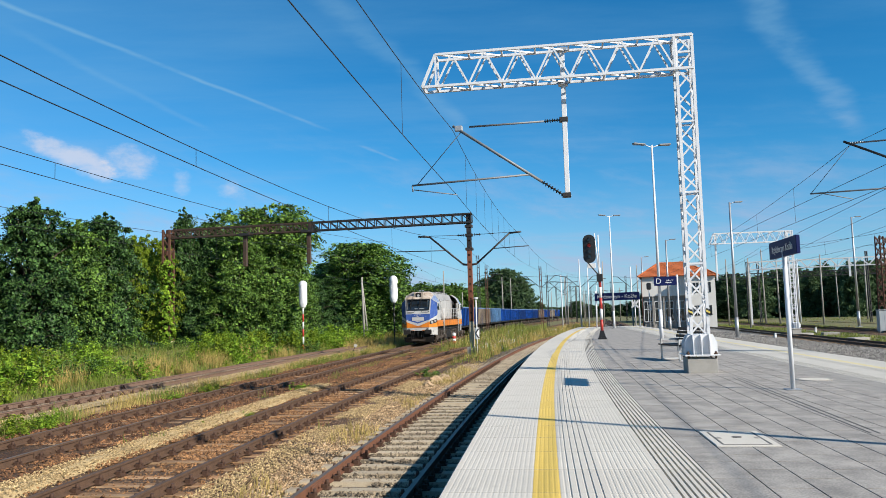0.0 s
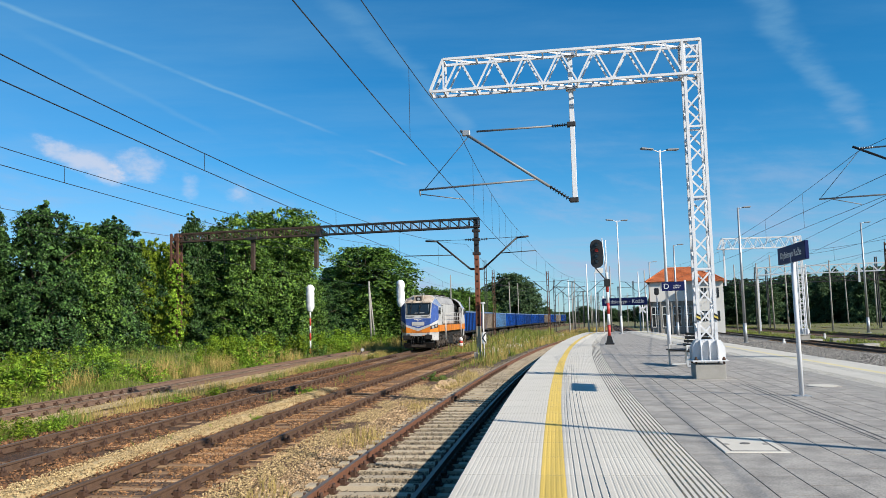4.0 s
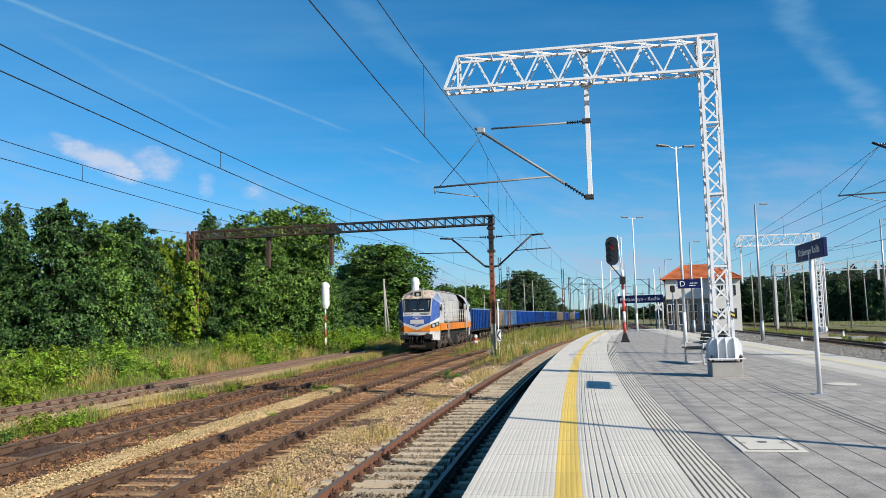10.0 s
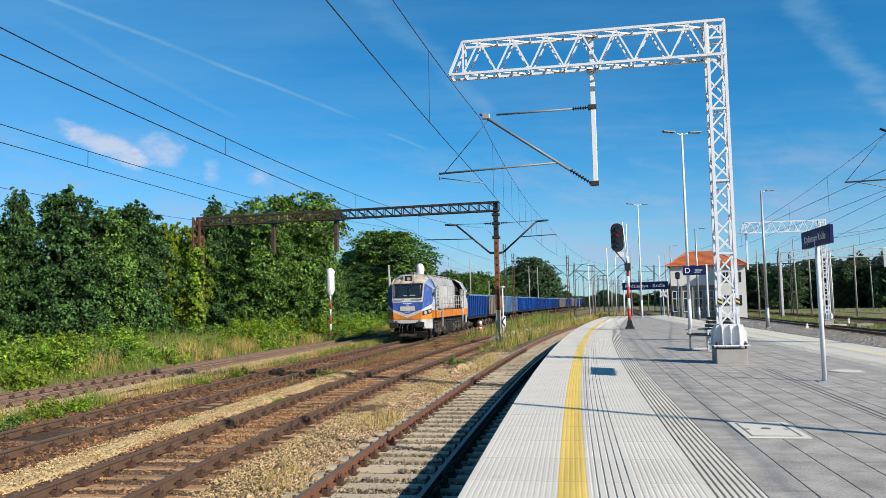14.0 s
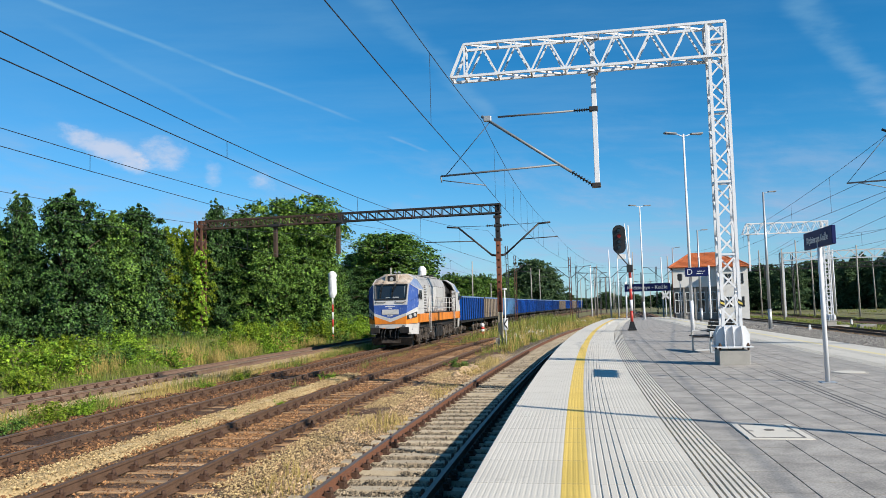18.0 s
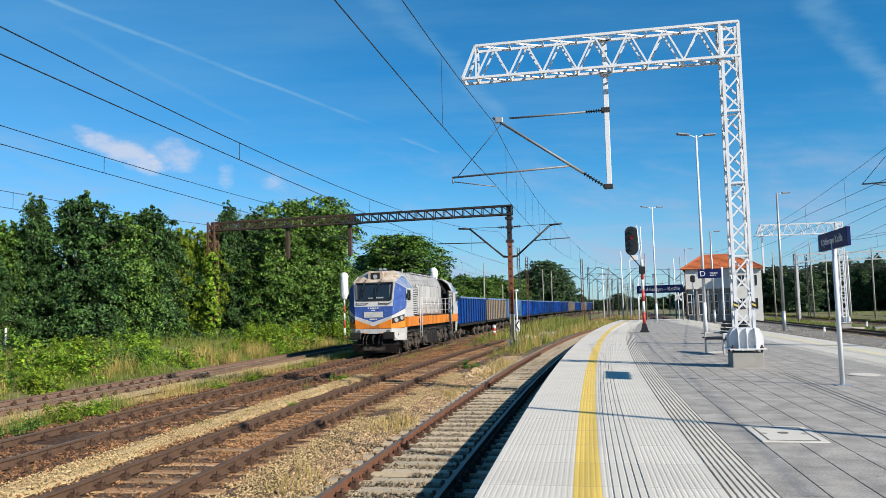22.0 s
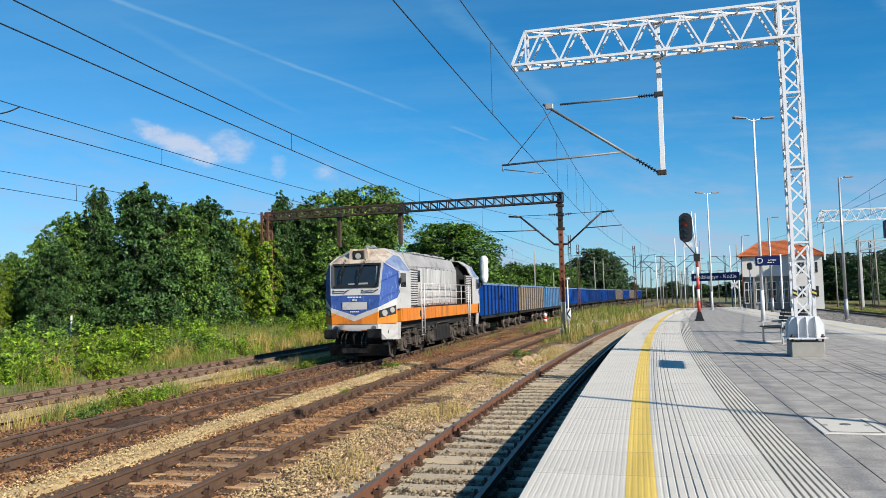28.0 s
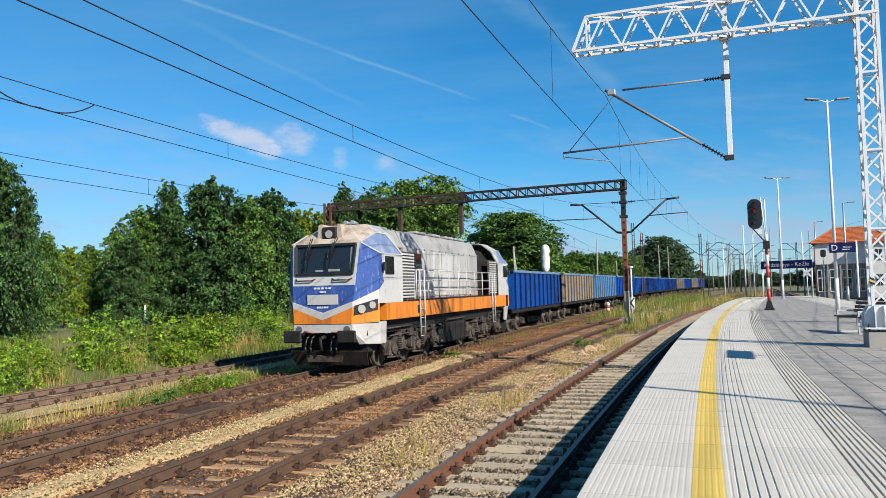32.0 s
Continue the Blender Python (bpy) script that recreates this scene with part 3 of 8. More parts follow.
# ---------------------------------------------------------------- ground
def ground_height(x, y):
    """Flat formation, with a bank rising behind the far line."""
    z = -1.12
    d = line_4(y) - x
    if d > 2.5:
        z += min(0.9, (d - 2.5) * 0.16)
    r = x - right_edge(y) - 14
    if r > 0:
        z += min(0.35, r * 0.02)
    return z + 0.05 * noise.noise(Vector((x * 0.3, y * 0.3, 0)))


def build_ground():
    bm = bmesh.new()
    xs = [-2500, -900, -300, -120, -70] + [-50 + 1.5 * k for k in range(80)] + [75, 90, 120, 160, 250, 600, 2500]
    ys = [-1500, -300, -80] + [-40 + 2.5 * k for k in range(80)] + [170, 190, 220, 270, 340, 450, 700, 1200, 2500]
    grid = [[bm.verts.new((x, y, ground_height(x, y) if -60 < x < 100 and -60 < y < 200 else -1.0)) for x in xs] for y in ys]
    for a, b in zip(grid, grid[1:]):
        for i in range(len(xs) - 1):
            bm.faces.new((a[i], a[i + 1], b[i + 1], b[i]))
    tagged(part("ground", bm, M["earth"], None, "", True), "weedy brown earth beside the railway tracks", "ground", kind="structure")


build_ground()

# ---------------------------------------------------------------- tracks
RAIL_SHAPE = [(-0.036, 0), (0.036, 0), (0.036, -0.035), (0.01, -0.05), (0.01, -0.13), (0.07, -0.15), (0.07, -0.162), (-0.07, -0.162), (-0.07, -0.15), (-0.01, -0.13), (-0.01, -0.05), (-0.036, -0.035)]


def sleeper_mesh(kind):
    bm = bmesh.new()
    if kind == "new":
        prism(bm, [(-0.15, -0.2), (0.15, -0.2), (0.11, 0), (-0.11, 0)], -1.25, 1.25)
        bmesh.ops.rotate(bm, verts=bm.verts, matrix=Matrix.Rotation(radians(90), 3, "Z"))
        for v in bm.verts:
            if abs(v.co.x) < 0.2:
                v.co.z -= 0.03
    else:
        bevelled(bm, -1.25, 1.25, -0.125, 0.125, -0.16, 0.0, 0.012)
    me = bpy.data.meshes.new("sleeper")
    bm.to_mesh(me)
    bm.free()
    me.materials.append(M[{"new": "sleeper_new", "old": "sleeper_old", "pale": "sleeper_pale"}[kind]])
    return me


def clip_mesh():
    bm = bmesh.new()
    box(bm, -0.17, 0.17, -0.085, 0.085, 0.0, 0.022)
    for s in (-1, 1):
        box(bm, s * 0.095 - 0.045, s * 0.095 + 0.045, -0.065, 0.065, 0.022, 0.085)
        tube(bm, (s * 0.12, 0, 0.06), (s * 0.12, 0, 0.145), 0.036, 0.026, 6)
    me = bpy.data.meshes.new("fastening")
    bm.to_mesh(me)
    bm.free()
    me.materials.append(M["clip"])
    return me


SLEEPER = {k: sleeper_mesh(k) for k in ("new", "old", "pale")}
CLIP = clip_mesh()


# rail joints: side of the track and distance along it
JOINTS = {1: ((-1, 11.3), (1, 11.3), (-1, 26.3), (1, 26.3)), 2: ((1, 14.5), (-1, 16.6), (1, 24.4), (-1, 26.5), (1, 36.5), (-1, 38.5)),
          3: ((1, 27.0), (-1, 29.0), (1, 15.0), (-1, 17.0), (1, 39.0), (-1, 41.0))}


def build_track(number, line, y0, y1, kind, spacing, clips_to, label, far_to=None):
    t = thing("railway_track_" + str(number), Matrix.Identity(4), label, "railway track", kind="structure")
    ys = steps(y0, far_to or y1, 1.5)
    side = M[{"new": "rail_side", "old": "rail_old", "pale": "rail_dusty"}[kind]]
    for s in (-0.7535, 0.7535):
        bm = bmesh.new()
        sweep(bm, line, ys, [(o, RAIL + z) for o, z in RAIL_SHAPE], [1] + [0] * 11, True, s)
        part("rail", bm, [side, M["rail_top"] if number in (1, 3) else M["rail_top_dull"]], t)
    y = y0
    while y < y1:
        m = along(line, y + rnd.uniform(-0.02, 0.02), rnd.uniform(-0.02, 0.02) * (kind != "new"), RAIL - 0.175 + (rnd.uniform(-0.02, 0.004) if kind != "new" else 0))
        same("sleeper", SLEEPER[kind], t, m @ Matrix.Rotation(rnd.uniform(-0.02, 0.02) * (kind != "new"), 4, "Z"))
        if y < clips_to:
            for s in (-0.7535, 0.7535):
                same("fastening", CLIP, t, along(line, y, s, RAIL - 0.174))
        y += spacing
    for s, y in JOINTS.get(number, ()):
        bm = bmesh.new()
        for o in (-1, 1):
            bevelled(bm, o * 0.03 - 0.014, o * 0.03 + 0.014, -0.36, 0.36, -0.14, -0.04, 0.006)
            for k in (-0.27, -0.1, 0.1, 0.27):
                tube(bm, (o * 0.03, k, -0.09), (o * 0.075, k, -0.09), 0.022, None, 6)
        ob = part("fishplate", bm, side, t)
        ob.matrix_basis = along(line, y, s * 0.7535, RAIL)
    return t


def bed(name, line, y0, y1, half, top, material, label, low=-1.18, shift=0.0, d=2.0):
    """A bank of stone under a track, with sloped shoulders and an uneven top."""
    bm = bmesh.new()
    ys = steps(y0, y1, d)
    cols = [-half - 0.55, -half - 0.2, -half + 0.1, -half * 0.55, -0.72, 0, 0.72, half * 0.55, half - 0.1, half + 0.2, half + 0.55]
    rows = []
    for y in ys:
        r = []
        for o in cols:
            k = max(0.0, (abs(o) - half + 0.1) / 0.65)
            p = at(line, y, o + shift, 0)
            p.z = top + (low - top) * k + 0.035 * noise.noise(p * 1.7) * (1 if abs(o) > 0.1 else 0.3)
            r.append(bm.verts.new(p))
        rows.append(r)
    for a, b in zip(rows, rows[1:]):
        for i in range(len(cols) - 1):
            bm.faces.new((a[i], a[i + 1], b[i + 1], b[i]))
    tagged(part(name, bm, material, None, "", True), label, "ballast", kind="structure")


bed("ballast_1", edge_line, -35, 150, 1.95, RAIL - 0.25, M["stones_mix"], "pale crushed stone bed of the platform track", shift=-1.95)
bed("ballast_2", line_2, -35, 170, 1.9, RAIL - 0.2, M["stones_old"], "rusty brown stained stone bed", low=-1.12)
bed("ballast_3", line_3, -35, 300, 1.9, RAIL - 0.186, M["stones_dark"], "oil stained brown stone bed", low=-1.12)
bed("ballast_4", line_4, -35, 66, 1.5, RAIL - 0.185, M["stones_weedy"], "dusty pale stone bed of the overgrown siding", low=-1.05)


def sand_bank(name, line, off, y0, y1, half, top, foot, label, edged=False):
    """A low ridge of pale sand between tracks; an edged one ends in an old timber kerb."""
    bm = bmesh.new()
    rows = []
    cols = (-1.0, -0.6, -0.2, 0.2, 0.6, 1.0)
    for y in steps(y0, y1, 0.35):
        r = []
        for c in cols:
            wob = 1 + 0.35 * noise.noise(Vector((y * 0.5, off, c * 0.4)))
            p = at(line, y, off + c * half * wob)
            p.z = foot + (top - foot) * (1 - c * c) ** 0.8 * (1 + 0.5 * noise.noise(Vector((y * 0.9, c, off)))) if not edged else top - 0.03 * (c < 0) + 0.02 * noise.noise(p * 2)
            r.append(bm.verts.new(p))
        rows.append(r)
    for a, b in zip(rows, rows[1:]):
        for i in range(len(cols) - 1):
            bm.faces.new((a[i], a[i + 1], b[i + 1], b[i]))
    tagged(part(name, bm, M["sand"], None, "", True), label, "sand", kind="structure")


sand_bank("sand_ridge", line_2, -1.86, 2, 27, 0.42, -0.86, -1.03, "low ridge of pale yellow sand between tracks")
sand_bank("sand_strip", line_4, 1.5, 2, 60, 0.62, -0.9, -1.0, "pale sandy strip beside the siding", True)
bm = bmesh.new()
sweep(bm, line_4, steps(2, 60, 2), [(1.9, -1.25), (2.6, -1.25), (2.48, -1.11), (2.34, -1.1), (2.3, -1.02), (2.18, -1.01), (2.12, -0.945), (1.9, -0.94)], None, True)
tagged(part("straw_bank", bm, M["straw"]), "low crumbling brown bank matted with dead grass", "bank", kind="structure")
build_track(1, lambda y: at(edge_line, y, -1.725).x, -30, 82, "new", 0.6, 40, "platform track with rusty rails on pale concrete sleepers", 150)
build_track(2, line_2, -25, 75, "old", 0.62, 55, "brown rusty track on oily wooden sleepers", 170)
build_track(3, line_3, -20, 70, "old", 0.62, 55, "main track with dark rails on wooden sleepers", 300)
build_track(4, line_4, -15, 64, "pale", 0.65, 30, "disused siding with rusty rails in weeds")

# ---------------------------------------------------------------- platform
PLAT_END = 78.0
WHITE = 2.5


def build_platform():
    body = thing("platform", Matrix.Identity(4), "new railway platform with white ribbed edge and grey paving", "platform", kind="structure")
    ys = steps(-30, PLAT_END, 2)
    bm = bmesh.new()
    prev = None
    for y in ys:
        a, b = at(edge_line, y, 0.14), at(right_edge, y, -0.14)
        ring = [bm.verts.new((a.x, a.y, -1.3)), bm.verts.new((a.x, a.y, -0.075)), bm.verts.new((b.x, b.y, -0.075)), bm.verts.new((b.x, b.y, -1.3))]
        if prev:
            for i in range(3):
                bm.faces.new((prev[i], prev[i + 1], ring[i + 1], ring[i]))
        else:
            bm.faces.new(ring[::-1])
        prev = ring
    bm.faces.new(prev)
    part("core", bm, M["joint"], body, "dark platform wall below the edge slabs")
    # white edge slabs, ribbed along the platform; the yellow strip runs through them
    for side, line, sign in (("left", edge_line, 1), ("right", right_edge, -1)):
        y = -12.0 if sign > 0 else 4.0
        while y < PLAT_END - 0.5:
            ln = 1.0
            bm = bmesh.new()
            fine = sign > 0 and y < 30
            prof = [(0.0, -0.16), (0.0, -0.012), (0.012, 0.0)]
            pitch = 0.05 if fine else 0.1
            o = 0.06
            while o < 2.06:
                bold = 1.12 < o < 1.46
                g, w, e = (0.008, 0.012, 0.004) if bold else (0.0016 if o < 1.1 else 0.0026, 0.008, 0.009)
                prof += [(o, 0.0), (o + e, -g), (o + e + w, -g), (o + 2 * e + w, 0.0)]
                o += 0.07 if bold else pitch
            # guiding strip: bolder grooves
            for k in range(7):
                o = 2.1 + k * 0.058
                prof += [(o, 0.0), (o + 0.003, -0.03), (o + 0.02, -0.03), (o + 0.023, 0.0)]
            prof += [(WHITE, 0.0), (WHITE, -0.07)]
            ya, yb = y + 0.003, y + ln - 0.003
            ra = [bm.verts.new(at(line, ya, p * sign, z)) for p, z in prof]
            rb = [bm.verts.new(at(line, yb, p * sign, z)) for p, z in prof]
            for i in range(len(prof) - 1):
                q = (ra[i], ra[i + 1], rb[i + 1], rb[i])
                f = bm.faces.new(q if sign > 0 else q[::-1])
                mid = (prof[i][0] + prof[i + 1][0]) / 2
                f.material_index = 1 if 0.83 < mid < 1.08 and prof[i][1] > -0.1 else (2 if prof[i][1] < -0.02 and prof[i + 1][1] < -0.02 and mid > 2 else 0)
            bm.faces.new(ra if sign > 0 else ra[::-1])
            bm.faces.new(rb[::-1] if sign > 0 else rb)
            part("edge_slab", bm, [M["edge_slab"], M["yellow"] if sign > 0 else M["yellow_faded"], M["joint"]], body)
            y += ln
    return body


platform = build_platform()


def paving_mesh(w, d):
    bm = bmesh.new()
    g = 0.004
    a = [bm.verts.new(v) for v in ((-w / 2 + g, -d / 2 + g, -0.07), (w / 2 - g, -d / 2 + g, -0.07), (w / 2 - g, d / 2 - g, -0.07), (-w / 2 + g, d / 2 - g, -0.07))]
    b = [bm.verts.new(v) for v in ((-w / 2 + g + 0.004, -d / 2 + g + 0.004, 0), (w / 2 - g - 0.004, -d / 2 + g + 0.004, 0), (w / 2 - g - 0.004, d / 2 - g - 0.004, 0), (-w / 2 + g + 0.004, d / 2 - g - 0.004, 0))]
    for i in range(4):
        bm.faces.new((a[i], a[(i + 1) % 4], b[(i + 1) % 4], b[i]))
    bm.faces.new(b)
    me = bpy.data.meshes.new("paving_slab")
    bm.to_mesh(me)
    bm.free()
    me.materials.append(M["paving"])
    return me

# ---------------------------------------------------------------- white cantilever mast on the platform
def lattice(bm, a, b, wx, wy, ux, uy, panels, chord, web, taper=1.0, sides=(0, 1, 2, 3), cross=False):
    """Four chords from a to b, laced on the given sides."""
    a, b, ux, uy = Vector(a), Vector(b), Vector(ux), Vector(uy)
    cs = [(-1, -1), (1, -1), (1, 1), (-1, 1)]

    def corner(k, t):
        s = 1 + (taper - 1) * t
        return a.lerp(b, t) + ux * cs[k][0] * wx / 2 * s + uy * cs[k][1] * wy / 2 * s

    for k in range(4):
        strut(bm, corner(k, 0), corner(k, 1), chord)
    for s in sides:
        p, q = s, (s + 1) % 4
        for i in range(panels):
            t0, t1 = i / panels, (i + 1) / panels
            if i % 2:
                p, q = s, (s + 1) % 4
            else:
                q, p = s, (s + 1) % 4
            strut(bm, corner(p, t0), corner(q, t1), web)
            if cross:
                strut(bm, corner(q, t0), corner(p, t1), web)
    return corner


def insulator(bm, a, b, r=0.05, n=6):
    """A string of porcelain sheds."""
    a, b = Vector(a), Vector(b)
    tube(bm, a, b, r * 0.35, None, 6)
    for k in range(n):
        c = a.lerp(b, (k + 0.5) / n)
        d = (b - a).normalized() * 0.014
        tube(bm, c - d, c + d, r, r * 0.6, 8)


def cantilever_mast(base, end, lift, xd, near=True):
    base, end = Vector(base), Vector(end)
    d = (end - base).normalized()
    nrm = Vector((-d.y, d.x, 0))
    m = Matrix(((d.x, nrm.x, 0, base.x), (d.y, nrm.y, 0, base.y), (0, 0, 1, lift), (0, 0, 0, 1)))
    ln = (end - base).length
    t = thing("catenary_mast", m, "white painted lattice catenary mast on a concrete plinth", "catenary mast")
    bm = bmesh.new()
    bevelled(bm, -0.36, 0.36, -0.36, 0.36, -0.05, 0.36, 0.012)
    part("plinth", bm, M["concrete"], t, "grey cast concrete plinth")
    bm = bmesh.new()
    bevelled(bm, -0.43, 0.43, -0.43, 0.43, 0.43, 0.46, 0.004)
    part("foot_plate", bm, M["white_steel"], t)
    bm = bmesh.new()
    bevelled(bm, -0.24, 0.24, -0.24, 0.24, 0.46, 0.96, 0.006)
    part("foot_box", bm, M["white_steel"], t)
    for s in (-1, 1):
        for o in (-0.2, 0.0, 0.2):
            for turned in (0, 1):
                out = [(0.24, 0.46), (0.4, 0.46), (0.4, 0.76), (0.3, 0.95), (0.24, 0.95)]
                bm = bmesh.new()
                plate(bm, [(s * p, o + 0.012, q) if turned else (o + 0.012, s * p, q) for p, q in out], 0.024)
                bmesh.ops.recalc_face_normals(bm, faces=bm.faces)
                part("stiffener", bm, M["white_steel"], t)
    if near:
        for sx in (-1, 1):
            for k in range(3):
                bm = bmesh.new()
                z = 1.42 + k * 0.05
                plate(bm, [(sx * 0.21 - 0.05, 0.262, z), (sx * 0.21 + 0.05, 0.262, z + 0.05), (sx * 0.21 + 0.05, 0.262, z + 0.1), (sx * 0.21 - 0.05, 0.262, z + 0.05)], 0.006)
                part("hazard_stripe", bm, M["hazard" if k % 2 else "black"], t, "yellow and black hazard stripe" if k == 0 else "")
    for x in (-0.33, 0.33):
        for y in (-0.33, 0.33):
            bm = bmesh.new()
            tube(bm, (x, y, 0.34), (x, y, 0.54), 0.025, None, 6)
            tube(bm, (x, y, 0.455), (x, y, 0.5), 0.045, None, 6)
            part("bolt", bm, M["clip"], t)
    bm = bmesh.new()
    lattice(bm, (0, 0, 0.9), (0, 0, 8.7), 0.41, 0.41, (1, 0, 0), (0, 1, 0), 17, 0.074, 0.042)
    for k in range(0, 18, 4):
        z = 0.9 + 7.8 * k / 17
        for s in (-1, 1):
            strut(bm, (-0.21, s * 0.21, z), (0.21, s * 0.21, z), 0.05)
            strut(bm, (s * 0.21, -0.21, z), (s * 0.21, 0.21, z), 0.05)
    part("shaft", bm, M["white_steel"], t)
    # the arm: a box truss with a raked end
    bm = bmesh.new()
    zb, zt, w, n = 7.8, 8.68, 0.5, 14
    for s in (-1, 1):
        y = s * w / 2
        strut(bm, (-0.21, y, zb), (ln, y, zb), 0.064)
        strut(bm, (-0.21, y, zt), (ln - 0.38, y, zt), 0.064)
        strut(bm, (ln, y, zb), (ln - 0.38, y, zt), 0.065)
        strut(bm, (ln - 0.38, y, zb), (ln - 0.38, y, zt), 0.042)
        for i in range(n):
            x0, x1 = 0.25 + (ln - 0.63) * i / n, 0.25 + (ln - 0.63) * (i + 1) / n
            strut(bm, (x0, y, zt if i % 2 else zb), (x1, y, zb if i % 2 else zt), 0.042)
        strut(bm, (0.25, y, zb), (0.25, y, zt), 0.06)
    for z in (zb, zt):
        for i in range(n // 2 + 1):
            x = 0.25 + (ln - 0.63) * i / (n // 2)
            strut(bm, (x, -w / 2, z), (x, w / 2, z), 0.045)
            if i < n // 2:
                strut(bm, (x, -w / 2, z), (x + (ln - 0.63) / (n // 2), w / 2, z), 0.04)
    strut(bm, (ln, -w / 2, zb), (ln, w / 2, zb), 0.042)
    part("arm", bm, M["white_steel"], t)
    bm = bmesh.new()
    bevelled(bm, xd - 0.065, xd + 0.065, -w / 2 - 0.09, -w / 2 + 0.05, 4.7, 8.78, 0.008)
    box(bm, xd - 0.095, xd + 0.095, -w / 2 - 0.11, -w / 2 + 0.07, 4.68, 4.71)
    part("drop_post", bm, M["white_steel"], t)
    for z in (zb - 0.03, zt + 0.03):
        bm = bmesh.new()
        bevelled(bm, xd - 0.13, xd + 0.13, -w / 2 - 0.13, -w / 2 + 0.1, z - 0.05, z + 0.05, 0.008)
        part("clamp", bm, M["galv"], t)
    if not near:
        return t
    # cantilever for the overhead line
    yc = -w / 2 - 0.02
    tip = Vector((6.02, yc, 6.7))
    low = Vector((xd + 0.1, yc, 4.72))
    bm = bmesh.new()
    tube(bm, Vector((xd + 0.55, yc, 6.77)), tip + Vector((-0.3, 0, 0.05)), 0.028)
    part("top_tube", bm, M["dull_galv"], t)
    bm = bmesh.new()
    insulator(bm, (xd + 0.1, yc, 6.78), (xd + 0.55, yc, 6.77), 0.06, 7)
    part("insulator", bm, M["oil"], t)
    bm = bmesh.new()
    tube(bm, low.lerp(tip, 0.2), tip + Vector((0.15, 0, 0.1)), 0.04)
    part("strut_tube", bm, M["dull_galv"], t)
    bm = bmesh.new()
    insulator(bm, low, low.lerp(tip, 0.2), 0.065, 8)
    part("insulator", bm, M["oil"], t)
    j = low.lerp(tip, 0.31)
    bm = bmesh.new()
    tube(bm, j, (7.35, yc, 5.2), 0.028)
    tube(bm, (7.35, yc, 5.2), (7.33, yc, 5.03), 0.02)
    tube(bm, (7.3, yc, 5.08), (6.1, yc, 4.88), 0.014)
    part("registration_arm", bm, M["dull_galv"], t)
    bm = bmesh.new()
    tube(bm, tip + Vector((-0.1, 0, -0.05)), (7.2, yc, 5.22), 0.011)
    part("stay_wire", bm, M["wire"], t)
    for z in (4.72, 6.78):
        bm = bmesh.new()
        bevelled(bm, xd - 0.09, xd + 0.14, yc - 0.1, yc + 0.1, z - 0.06, z + 0.06, 0.01)
        part("hinge", bm, M["dark_steel"], t, "dark hinge clamped round the post")
    bm = bmesh.new()
    bevelled(bm, tip.x - 0.12, tip.x + 0.1, yc - 0.05, yc + 0.05, tip.z - 0.06, tip.z + 0.1, 0.02)
    part("wire_clamp", bm, M["galv"], t)
    return t


cantilever_mast((6.42, 19.2, 0), (-0.41, 20.25, 0), 0.0, 3.12)
cantilever_mast((29.4, 63.6, 0), (22.9, 64.4, 0), -0.72, 6.0, False)


